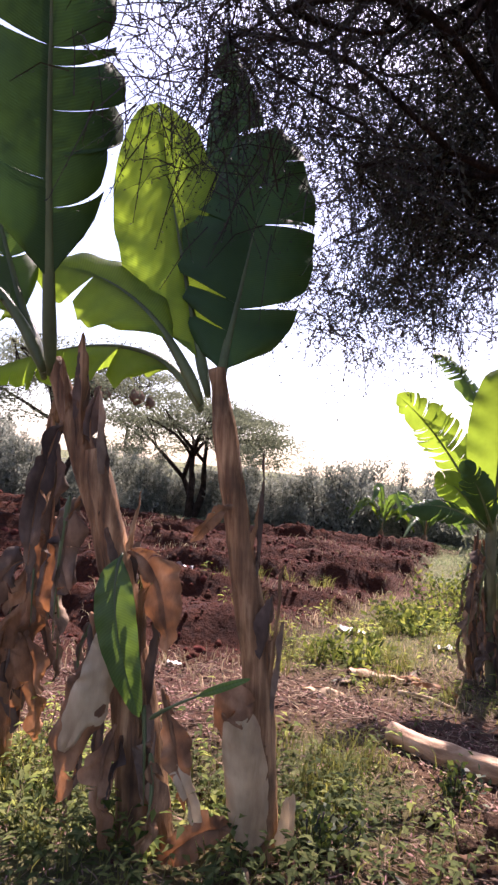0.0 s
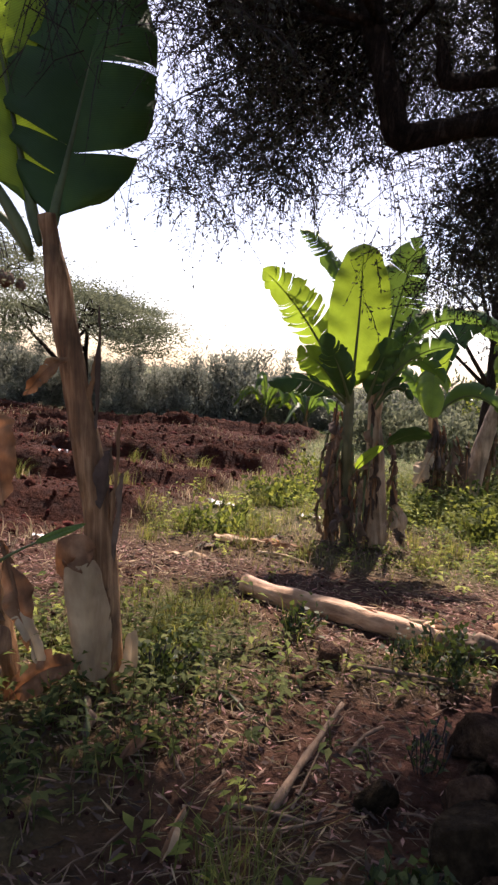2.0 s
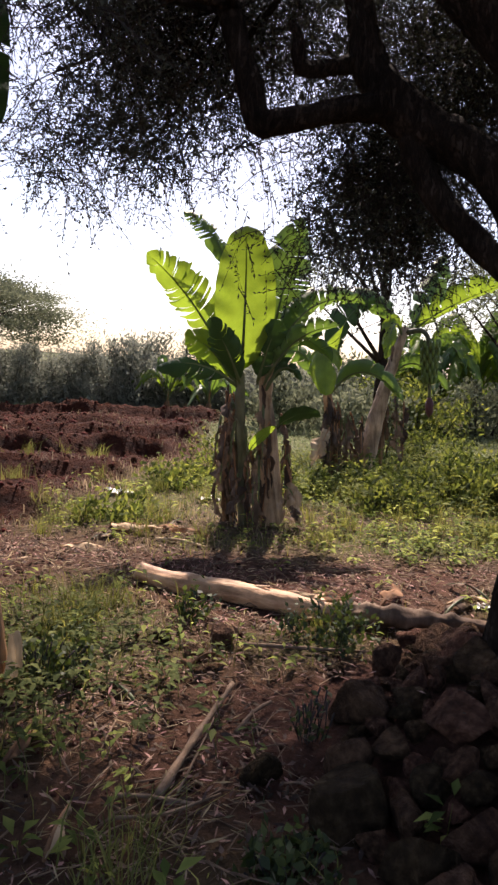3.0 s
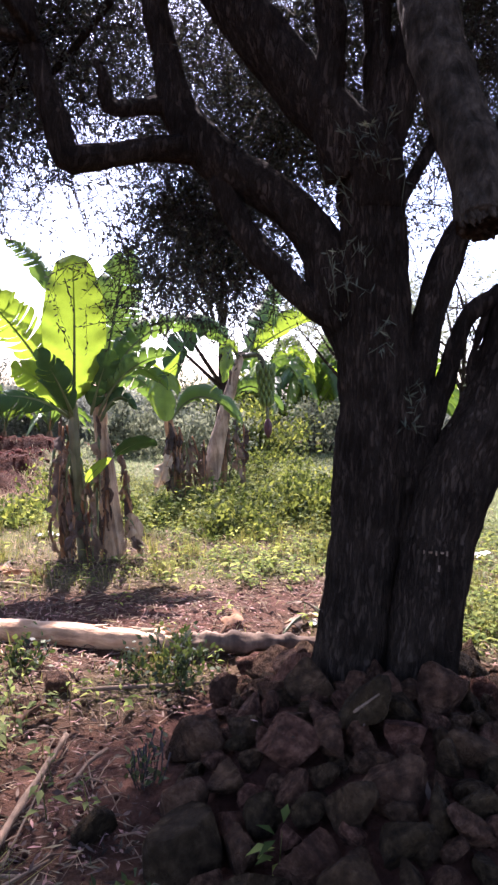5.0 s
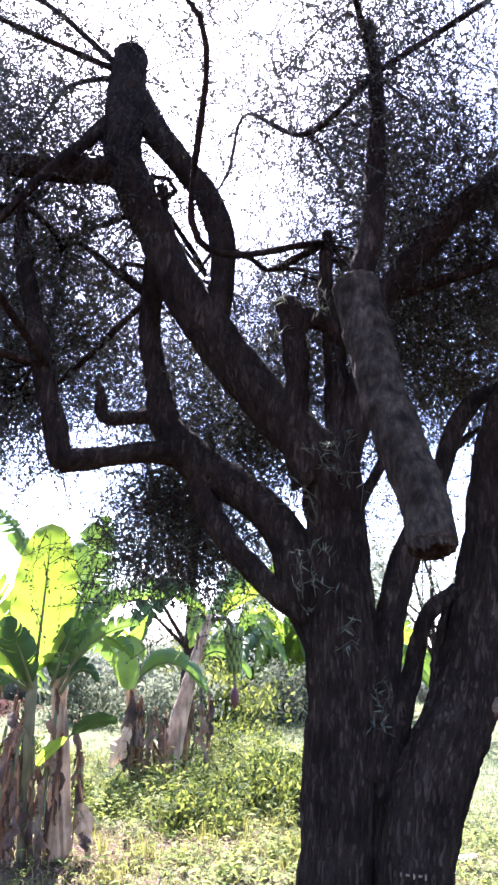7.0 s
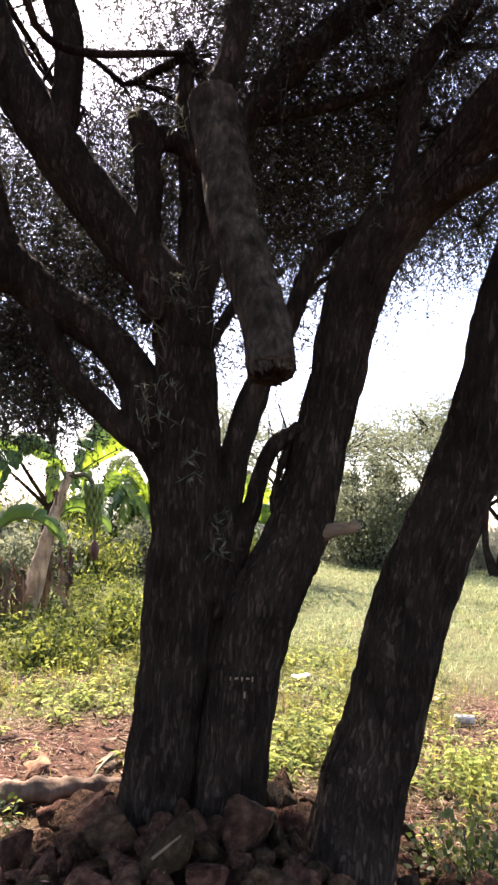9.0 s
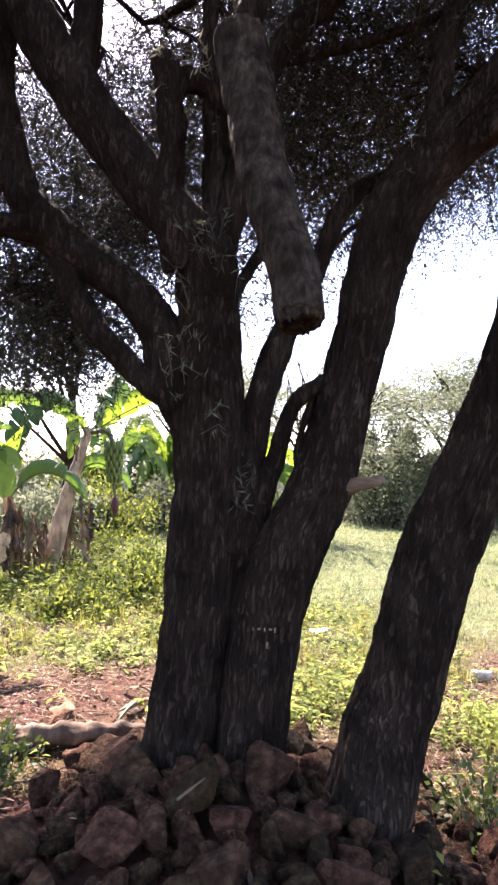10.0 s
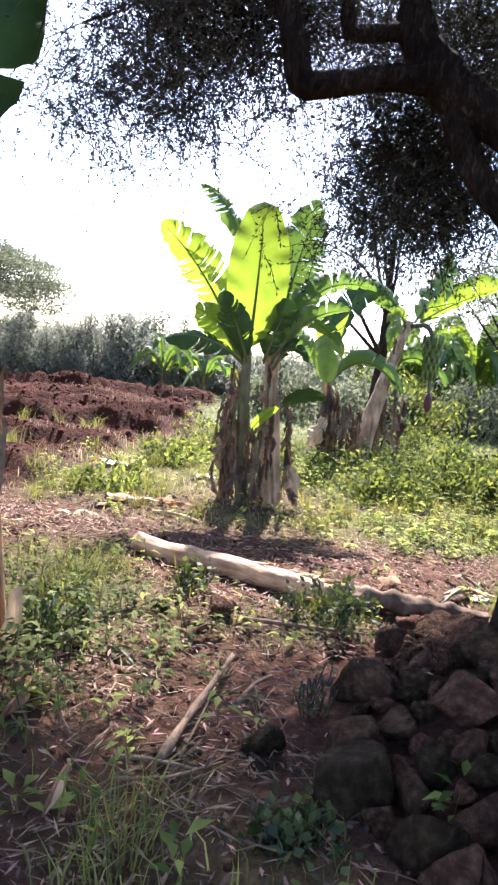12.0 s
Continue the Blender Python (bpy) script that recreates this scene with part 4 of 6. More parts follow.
    d = c - np.array([1.85, 4.9, 1.85])                       # the sunlit leaves of the far clump stay clear
    c = c[np.linalg.norm(d - (d @ to_sun)[:, None] * to_sun, axis=1) > 0.75]
    sprays = len(c)
    unseen = (c[:, 1] < 0.2) & (g.uniform(size=sprays) > 0.5)     # behind and over the path, out of view, coarser sprays added only for shade
    c = c[~unseen]
    sprays = len(c)
    tw = 34
    tight = np.repeat(1 - 0.4 * np.clip((3.1 - c[:, 2]) / 0.4, 0, 1), tw)[:, None]
    at = np.repeat(c, tw, 0) + g.normal(size=(sprays * tw, 3)) * np.array([0.2, 0.2, 0.15]) * tight
    m = len(at)
    low = np.clip((3.1 - at[:, 2]) / 0.5, 0, 1)[:, None]          # the rim hangs in longer strands
    out = unit(g.normal(size=(m, 3)) * (1 - 0.3 * low) + np.array([0, 0, -0.2]))
    ln = g.uniform(0.12, 0.3, m)[:, None]
    p1 = at + out * ln * 0.5
    p2 = at + out * ln + np.array([0, 0, -1]) * ln * g.uniform(0.0, 0.5, m)[:, None]
    per = 9
    share = np.tile(np.linspace(0.15, 1.0, per), m)[:, None]
    a, b, d = np.repeat(at, per, 0), np.repeat(p1, per, 0), np.repeat(p2, per, 0)
    pos = (1 - share) ** 2 * a + 2 * share * (1 - share) * b + share ** 2 * d
    dirs = unit(d - a) * 0.7 + g.normal(size=pos.shape) * 0.6
    # rear leaves are enlarged: unseen, they only block sky light from behind
    big = np.where(pos[:, 1] < 0.3, 2.4, np.where((pos[:, 1] < 2.45) & (pos[:, 0] < 0.4), 0.55, 1.0))
    leaves = leaf_cloud(pos, dirs, g.uniform(0.016, 0.033, len(pos)) * big, g.uniform(0.007, 0.0115, len(pos)) * big, g=g)
    part("crown", leaves, THORN_LEAF, TREE, "fine dark drooping foliage, with unseen coarse sprays behind for shade", smooth=False)
    # twigs that carry the sprays
    tagged(part("twig_mass", ribbons(at, p1, p2, 0.005, g, 1), TWIG, TREE, "thin drooping twigs"), kind="stuff")
    k = np.argsort(((c[:, None] - BRANCH_ENDS[None]) ** 2).sum(-1), 1)[np.arange(len(c)), g.integers(0, 4, len(c))]
    e = BRANCH_ENDS[k]
    close = np.linalg.norm(c - e, axis=1) < 0.75
    c, e = c[close], e[close]
    mid = (c + e) / 2 + g.normal(size=c.shape) * 0.12
    tagged(part("branchlet_mass", ribbons(e, mid, c, 0.009, g), BARK, TREE, "thin branchlets"), kind="stuff")
    print("sprays", sprays, "leaves", len(pos))
    # green sprouts on the bark
    for k, (x, y, z) in enumerate([(2.07, 1.80, 2.24), (2.05, 1.82, 2.16), (2.1, 1.78, 2.1), (2.03, 1.84, 2.02), (2.0, 1.86, 1.9), (1.97, 1.9, 1.75), (1.99, 1.9, 1.66), (2.16, 1.76, 1.5), (2.19, 1.75, 1.36), (2.21, 1.73, 1.2), (2.72, 1.36, 2.62), (1.93, 1.97, 2.95), (2.08, 1.9, 2.98), (2.86, 1.05, 3.0)]):
        s = np.array([x + 0.06, y + 0.06, z]) + g.normal(size=(3, 3)) * np.array([0.02, 0.02, 0.05])
        e = s + np.array([-0.12, -0.1, 0.04]) + g.normal(size=(3, 3)) * np.array([0.06, 0.05, 0.07])
        mid = (s + e) / 2 + np.array([-0.02, -0.02, 0.03])
        t = np.tile(np.linspace(0.3, 1, 7), 3)[:, None]
        q = np.repeat(s, 7, 0) * (1 - t) ** 2 + 2 * t * (1 - t) * np.repeat(mid, 7, 0) + t ** 2 * np.repeat(e, 7, 0)
        sprig = part("sprout", ribbons(s, mid, e, 0.005, g), SPROUT, TREE, "small green sprout on the bark")
        part("leaf_tuft", leaf_cloud(q, g.normal(size=(21, 3)) + np.array([-0.4, -0.4, 0.3]), 0.045, 0.008, g=g), SPROUT, sprig, smooth=False)["kind"] = "stuff"


build_crown()


# ---- the heap of stones round the trunks ----
def stone_mesh(k):
    bm = bmesh.new()
    bmesh.ops.create_icosphere(bm, subdivisions=3, radius=1.0)
    v = np.array([q.co[:] for q in bm.verts])
    f = np.array([[q.index for q in p.verts] for p in bm.faces])
    bm.free()
    g = np.random.default_rng(100 + k)
    v = v * (1 + 0.3 * (value_noise(v * 1.4 + k * 7, k) - 0.5))[:, None]
    for _ in range(9):       # broken flats with worn edges between them
        d = unit(g.normal(size=3))
        h = g.uniform(0.38, 0.74)
        over = np.maximum(v @ d - h, 0)
        v = v - over[:, None] * d
    v = v * (1 + 0.07 * (value_noise(v * 5 + k, k + 1) - 0.5) + 0.07 * (value_noise(v * 12 + k, k + 2) - 0.5))[:, None]
    v = v * np.array([g.uniform(1.0, 1.3), g.uniform(0.8, 1.0), g.uniform(0.68, 0.9)])
    return as_mesh("stone", v, f, STONE)


STONES = [stone_mesh(k) for k in range(12)]


def build_heap():
    heap = thing("stone_heap", (HEAP_X, HEAP_Y, 0.0), "heap of rough brown field stones round the tree's foot", "stone heap")
    g = np.random.default_rng(3)
    trunks = [(2.14, 1.91, 0.15), (2.28, 1.69, 0.14), (2.54, 1.31, 0.15)]
    laid = []
    large = [(1.25, 1.53, 0.115), (1.17, 1.26, 0.14), (1.38, 1.42, 0.085), (1.5, 1.27, 0.1), (1.46, 1.66, 0.075)]
    for attempt in range(9000):
        r = g.choice([0.045, 0.06, 0.078, 0.095], p=[0.3, 0.3, 0.28, 0.12]) if attempt > 26 else g.uniform(0.085, 0.11)
        x, y = g.uniform(1.0, 3.3), g.uniform(0.5, 2.75)
        if attempt < len(large):
            x, y, r = large[attempt]
        h = float(heap_at(np.array(x), np.array(y)))
        if h <= 0 or x < np.interp(y, [1.2, 1.5, 1.75, 1.98, 2.23, 2.55], [1.08, 1.16, 1.29, 1.46, 1.68, 2.03]) + 0.4 * r or any(math.hypot(x - a, y - b) < c + r * 0.5 for a, b, c in trunks):
            continue
        if any(math.hypot(x - a, y - b) < (r + q) * 0.63 for a, b, q in laid):
            continue
        laid.append((x, y, r))
        ob = new("stone", STONES[int(g.integers(12))])
        z = float(level(x, y)) + r * g.uniform(0.4, 0.8)
        ob.matrix_basis = Matrix.LocRotScale(Vector((x - HEAP_X, y - HEAP_Y, z)), Euler((g.uniform(-1.2, 1.2), g.uniform(-1.2, 1.2), g.uniform(0, 6.28))), Vector((r, r, r)) * 1.2)
        ob.parent = heap
    print("stones", len(laid))
    # loose stones beside the heap and by the felled stem
    for x, y, r in ((1.04, 1.75, 0.08), (1.23, 2.85, 0.085), (0.95, 2.84, 0.05), (1.06, 2.68, 0.06), (1.62, 2.42, 0.06)):
        ob = new("loose_stone", STONES[int(g.integers(12))])
        ob.matrix_basis = Matrix.LocRotScale(Vector((x, y, float(level(x, y)) + r * 0.35)), Euler((0.2, 0.1, x * 9)), Vector((r, r, r)))
        tagged(ob, "loose brown stone on the trodden earth", "stone", "loose stones")


build_heap()


# ---- banana plants ----
def stem(parent, pts, radii, mat=STEM, seed=1, sheaths=5, name="stem", label=""):
    st = part(name, tube(pts, radii, 28, 0.03, 0.005, 7.0, 0.005, seed), mat, parent, label)
    g = np.random.default_rng(seed + 50)
    pts = np.asarray(pts, dtype=float)
    for k in range(sheaths):          # dry overlapping sheaths that peel off the stem
        u = g.uniform(0.08, 0.85)
        i = u * (len(pts) - 1)
        p = pts[int(i)] * (1 - i % 1) + pts[int(i) + 1] * (i % 1)
        r = np.interp(i, range(len(radii)), radii)
        a = g.uniform(3.3, 6.2)
        o = np.array([math.cos(a), math.sin(a), 0])
        ln, w = g.uniform(0.16, 0.5), g.uniform(0.03, 0.085)
        flare = g.uniform(0.005, 0.05)
        banana_leaf(st, p + o * (r * 0.9), p + o * (r + flare * 0.35 + 0.008) + (0, 0, ln * 0.5), p + o * (r + flare) + (0, 0, ln), w, [mat, DARK_DRY, DULL_DRY, mat, mat, DARK_DRY][k % 6],
                    turn=0, fold=-30, stalk=0.0, crumple=0.012, seed=seed * 7 + k, name="sheath", rib=0, blunt=0.4, face=tuple(p + o * 4))
    return st


def dead_leaf(parent, base, mid, tip, width, mat=None, seed=1, crumple=0.03, fold=48, tears=2, label=""):
    return banana_leaf(parent, base, mid, tip, width, mat or DRY, fold=fold, tears=tears, droop=30, stalk=0.05, crumple=crumple, seed=seed, name="dead_leaf", rib=0.008, label=label, blunt=0.7)


def stand(p, at, size, lean=-4.3):
    """Sets a plant on the ground at its place and true size, leaning as its clump does."""
    p.matrix_basis = pose(*at, 0, 0, lean, 0) @ Matrix.Diagonal((size, size, size, 1))
    return p


def plant_one():
    p = thing("banana_plant", (0.09, 2.6, 0.0), "young banana plant with a leaning brown stem and broad dark leaves", "banana plant", "banana plants")
    stem(p, [(0.10, 2.6, -0.05), (0.08, 2.6, 0.1), (0.05, 2.6, 0.67), (-0.02, 2.6, 1.11), (-0.09, 2.6, 1.52), (-0.14, 2.6, 1.82)], [0.074, 0.068, 0.058, 0.05, 0.045, 0.03], STEM, 4, 9)
    banana_leaf(p, (-0.139, 2.63, 1.735), (-0.05, 2.85, 2.27), (0.07, 3.12, 2.98), 0.62, SHADED, turn=-8, fold=20, tears=4, droop=10, stalk=0.08, seed=3, blunt=0.34, rib=0.016)
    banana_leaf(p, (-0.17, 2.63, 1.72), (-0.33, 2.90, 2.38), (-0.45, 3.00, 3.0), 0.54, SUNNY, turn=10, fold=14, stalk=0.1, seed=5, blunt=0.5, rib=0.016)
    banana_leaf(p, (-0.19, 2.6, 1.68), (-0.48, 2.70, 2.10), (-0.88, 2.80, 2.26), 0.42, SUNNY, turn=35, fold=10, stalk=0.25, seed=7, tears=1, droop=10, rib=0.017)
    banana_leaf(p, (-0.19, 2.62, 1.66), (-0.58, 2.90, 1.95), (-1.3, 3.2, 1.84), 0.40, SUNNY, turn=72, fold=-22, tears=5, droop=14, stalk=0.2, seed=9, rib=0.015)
    banana_leaf(p, (-0.14, 2.64, 1.76), (-0.10, 3.0, 2.63), (-0.18, 3.3, 3.55), 0.3, SHADED, fold=25, tears=4, stalk=0.2, seed=10)
    banana_leaf(p, (0.05, 2.49, 0.06), (0.03, 2.46, 0.30), (0.0, 2.43, 0.53), 0.2, PALE_DRY, fold=-20, stalk=0.0, crumple=0.004, seed=12, name="sheath", rib=0, blunt=0.18, label="pale peeled sheath curling from the stem")
    banana_leaf(p, (0.0, 2.43, 0.52), (-0.03, 2.46, 0.58), (-0.06, 2.52, 0.46), 0.17, DRY, fold=-20, stalk=0.0, crumple=0.012, seed=13, name="sheath", rib=0, blunt=0.3)
    banana_leaf(p, (0.14, 2.52, 0.05), (0.18, 2.5, 0.15), (0.17, 2.48, 0.26), 0.09, PALE_DRY, fold=-35, stalk=0.0, crumple=0.01, seed=14, name="sheath", rib=0, blunt=0.25)
    dead_leaf(p, (-0.06, 2.54, 1.30), (-0.13, 2.5, 1.26), (-0.2, 2.5, 1.17), 0.1, DRY, 15, 0.02)
    dead_leaf(p, (0.0, 2.52, 0.12), (-0.12, 2.46, 0.16), (-0.26, 2.44, 0.06), 0.13, DRY, 16, 0.02)
    return p


def plant_two():
    p = thing("banana_plant", (-0.37, 2.65, 0.0), "tall banana plant with torn green leaves and drooping brown dead ones", "banana plant", "banana plants")
    stem(p, [(-0.36, 2.65, -0.05), (-0.37, 2.65, 0.1), (-0.42, 2.65, 0.53), (-0.53, 2.65, 1.09), (-0.68, 2.65, 1.54), (-0.79, 2.65, 1.85)], [0.12, 0.11, 0.088, 0.06, 0.048, 0.03], STEM, 6, 16)
    stem(p, [(-0.44, 2.6, 0.85), (-0.5, 2.6, 1.10), (-0.58, 2.6, 1.40), (-0.60, 2.6, 1.5)], [0.055, 0.05, 0.05, 0.036], STEM, 8, 3, "old_stem")
    dead_leaf(p, (-0.59, 2.6, 1.46), (-0.62, 2.59, 1.6), (-0.58, 2.58, 1.74), 0.06, DARK_DRY, 17, 0.01)
    banana_leaf(p, (-0.79, 2.63, 1.78), (-0.77, 2.40, 2.75), (-0.74, 2.25, 3.95), 0.66, SHADED, turn=4, fold=14, tears=9, droop=7, stalk=0.2, seed=21, blunt=0.4, rib=0.02)
    banana_leaf(p, (-0.82, 2.65, 1.80), (-1.21, 2.70, 2.29), (-1.94, 2.80, 2.62), 0.45, FRESH, turn=30, fold=15, tears=6, stalk=0.25, seed=22, rib=0.018)
    banana_leaf(p, (-0.83, 2.65, 1.82), (-1.09, 2.80, 2.47), (-1.43, 3.00, 3.59), 0.5, FRESH, turn=20, fold=22, tears=8, stalk=0.22, seed=23, rib=0.018)
    banana_leaf(p, (-0.83, 2.70, 1.78), (-1.16, 3.00, 2.24), (-1.68, 3.30, 2.2), 0.45, SUNNY, turn=65, fold=-20, tears=4, stalk=0.2, seed=24, rib=0.016)
    dead_leaf(p, (-0.45, 2.54, 1.12), (-0.33, 2.5, 1.03), (-0.28, 2.48, 0.76), 0.15, DRY, 25, 0.02, 30)
    banana_leaf(p, (-0.46, 2.5, 1.12), (-0.47, 2.46, 0.9), (-0.38, 2.47, 0.56), 0.15, FRESH, turn=15, fold=20, stalk=0.03, seed=26, rib=0.006)
    banana_leaf(p, (-0.47, 2.5, 0.83), (-0.52, 2.45, 0.68), (-0.62, 2.44, 0.44), 0.16, PALE_DRY, turn=-15, fold=10, stalk=0.0, crumple=0.015, seed=27, name="sheath", rib=0, blunt=0.35, label="pale grey dry sheath")
    dead_leaf(p, (-0.48, 2.52, 0.85), (-0.58, 2.46, 0.58), (-0.66, 2.44, 0.26), 0.18, DRY, 28, 0.02, 25)
    dead_leaf(p, (-0.65, 2.7, 1.33), (-0.74, 2.72, 1.14), (-0.70, 2.72, 0.92), 0.17, DARK_DRY, 29, 0.03, 35)
    dead_leaf(p, (-0.72, 2.62, 1.62), (-0.80, 2.58, 1.35), (-0.84, 2.6, 0.95), 0.1, DARK_DRY, 30, 0.02, 60)
    dead_leaf(p, (-0.30, 2.54, 0.62), (-0.24, 2.5, 0.42), (-0.20, 2.5, 0.22), 0.1, DRY, 31, 0.02, 40)
    dead_leaf(p, (-0.28, 2.52, 0.42), (-0.21, 2.48, 0.3), (-0.16, 2.48, 0.14), 0.08, PALE_DRY, 32, 0.015, 40)
    dead_leaf(p, (-0.46, 2.5, 0.5), (-0.50, 2.45, 0.3), (-0.46, 2.44, 0.08), 0.12, DRY, 33, 0.03, 40)
    dead_leaf(p, (-0.33, 2.5, 0.4), (-0.32, 2.46, 0.22), (-0.36, 2.45, 0.03), 0.1, STEM, 34, 0.03, 40)
    banana_leaf(p, (-0.34, 2.5, 0.52), (-0.2, 2.42, 0.62), (0.02, 2.36, 0.72), 0.03, FRESH, stalk=0.6, seed=35, rib=0.006)


    return p


def plant_withered():
    p = thing("withered_banana_plant", (-1.2, 3.2, 0.0), "withered banana plant hung with brown dead leaves", "banana plant", "banana plants")
    stem(p, [(-1.22, 3.2, -0.05), (-1.19, 3.2, 0.17), (-1.07, 3.2, 0.85), (-1.03, 3.2, 1.41), (-0.97, 3.15, 1.75)], [0.075, 0.06, 0.045, 0.036, 0.025], STEM, 9, 3)
    for k, (b, m, t, w) in enumerate([((-1.02, 3.15, 1.3), (-0.99, 3.1, 0.95), (-1.08, 3.1, 0.55), 0.16), ((-1.06, 3.12, 1.05), (-1.08, 3.1, 0.7), (-1.14, 3.1, 0.15), 0.2), ((-1.05, 3.12, 1.0), (-1.18, 3.1, 0.9), (-1.3, 3.1, 0.6), 0.2),
                                     ((-1.1, 3.12, 0.7), (-1.0, 3.05, 0.5), (-0.98, 3.05, 0.2), 0.14), ((-1.12, 3.1, 0.75), (-1.25, 3.05, 0.5), (-1.3, 3.05, 0.12), 0.2), ((-0.98, 3.1, 1.68), (-0.93, 3.02, 1.3), (-0.97, 3.0, 0.85), 0.08)]):
        dead_leaf(p, b, m, t, w, (DRY, DRY, DARK_DRY)[k % 3], 40 + k, 0.03, 35)


    return p


def plant_three():
    p = thing("banana_plant", (1.9, 4.75, 0.0), "clump of banana stems with bright backlit yellow-green leaves", "banana plant", "banana plants")
    stem(p, [(2.05, 4.75, -0.05), (2.04, 4.75, 0.05), (2.03, 4.75, 0.49), (2.00, 4.75, 0.9), (1.98, 4.75, 1.23)], [0.115, 0.102, 0.08, 0.062, 0.04], STEM_PALE, 61, 8)
    stem(p, [(1.82, 4.72, -0.05), (1.81, 4.72, 0.05), (1.79, 4.75, 0.51), (1.78, 4.75, 1.0), (1.78, 4.75, 1.25)], [0.066, 0.058, 0.046, 0.04, 0.03], STEM_GREEN, 62, 6)
    stem(p, [(1.70, 4.85, -0.05), (1.70, 4.85, 0.59), (1.70, 4.85, 1.1)], [0.055, 0.04, 0.012], STEM, 63, 3)
    Y = 4.75
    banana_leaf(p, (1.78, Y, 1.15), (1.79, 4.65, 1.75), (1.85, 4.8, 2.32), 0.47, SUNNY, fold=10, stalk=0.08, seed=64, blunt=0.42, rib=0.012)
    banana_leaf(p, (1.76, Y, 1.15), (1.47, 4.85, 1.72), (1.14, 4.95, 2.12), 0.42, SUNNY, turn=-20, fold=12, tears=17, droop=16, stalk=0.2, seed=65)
    banana_leaf(p, (1.76, 4.68, 1.15), (1.63, 4.55, 1.40), (1.50, 4.5, 1.62), 0.27, SHADED, turn=-4, fold=4, tears=8, droop=10, stalk=0.06, seed=66, blunt=0.45)
    banana_leaf(p, (1.74, 4.7, 1.14), (1.42, 4.55, 1.31), (1.10, 4.48, 1.30), 0.25, SHADED, turn=35, fold=-8, tears=9, droop=14, stalk=0.15, seed=67)
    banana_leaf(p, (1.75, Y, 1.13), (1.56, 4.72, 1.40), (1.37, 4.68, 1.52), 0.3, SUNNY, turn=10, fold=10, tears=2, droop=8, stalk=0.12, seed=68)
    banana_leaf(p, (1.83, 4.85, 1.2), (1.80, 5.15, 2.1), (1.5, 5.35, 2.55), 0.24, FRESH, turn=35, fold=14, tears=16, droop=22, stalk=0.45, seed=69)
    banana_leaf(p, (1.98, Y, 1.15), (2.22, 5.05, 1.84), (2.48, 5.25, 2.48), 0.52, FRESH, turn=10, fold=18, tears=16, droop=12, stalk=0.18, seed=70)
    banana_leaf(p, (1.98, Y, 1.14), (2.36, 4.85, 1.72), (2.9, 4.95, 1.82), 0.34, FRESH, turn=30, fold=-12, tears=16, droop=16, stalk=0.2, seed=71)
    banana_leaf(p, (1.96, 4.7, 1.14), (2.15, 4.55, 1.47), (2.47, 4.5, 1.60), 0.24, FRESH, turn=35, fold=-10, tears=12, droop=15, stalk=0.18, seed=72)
    banana_leaf(p, (1.9, 4.7, 1.15), (1.96, 4.62, 1.42), (2.02, 4.55, 1.6), 0.3, SHADED, fold=8, tears=3, droop=8, stalk=0.08, seed=73, blunt=0.45)
    banana_leaf(p, (2.0, 4.75, 1.1), (2.25, 4.85, 1.5), (2.6, 4.9, 1.35), 0.3, SHADED, turn=30, fold=-10, tears=8, stalk=0.15, seed=74)
    banana_leaf(p, (1.97, 4.68, 1.1), (2.08, 4.6, 1.28), (2.2, 4.55, 1.2), 0.16, SHADED, turn=20, fold=-10, tears=4, stalk=0.1, seed=77)
    banana_leaf(p, (1.85, 4.65, 0.6), (2.05, 4.48, 0.88), (2.28, 4.38, 0.93), 0.17, SHADED, turn=50, fold=8, stalk=0.4, seed=75, rib=0.008)
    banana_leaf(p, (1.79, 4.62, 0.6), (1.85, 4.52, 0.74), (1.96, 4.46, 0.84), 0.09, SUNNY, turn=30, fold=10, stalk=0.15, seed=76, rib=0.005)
    # dead leaves: a brown mass on one side, a peeled sheath at the foot
    for k, (x, y, z, dx, ln, w) in enumerate([(1.69, 4.72, 1.08, -0.08, 0.55, 0.09), (1.64, 4.75, 0.85, -0.04, 0.5, 0.09), (1.7, 4.7, 0.75, 0.02, 0.6, 0.07), (1.93, 4.63, 1.0, -0.03, 0.5, 0.05), (2.13, 4.65, 0.55, 0.07, 0.5, 0.07),
                                             (1.9, 4.64, 0.6, -0.03, 0.55, 0.06), (1.72, 4.65, 0.4, -0.06, 0.38, 0.08), (1.84, 4.62, 0.35, -0.02, 0.33, 0.06)]):
        dead_leaf(p, (x, y, z), (x + dx * 0.6, y - 0.05, z - ln * 0.5), (x + dx, y - 0.05, max(0.02, z - ln)), w, (DARK_DRY, DULL_DRY)[k % 2], 80 + k, 0.045, 30, 4)
    banana_leaf(p, (2.05, 4.64, 0.02), (2.04, 4.62, 0.18), (2.02, 4.63, 0.36), 0.17, STEM_PALE, fold=-30, stalk=0.0, crumple=0.015, seed=95, name="sheath", rib=0, blunt=0.3)
    dead_leaf(p, (2.1, 4.65, 0.33), (2.17, 4.6, 0.28), (2.24, 4.6, 0.04), 0.12, STEM_PALE, 96, 0.03, 30)
    return p


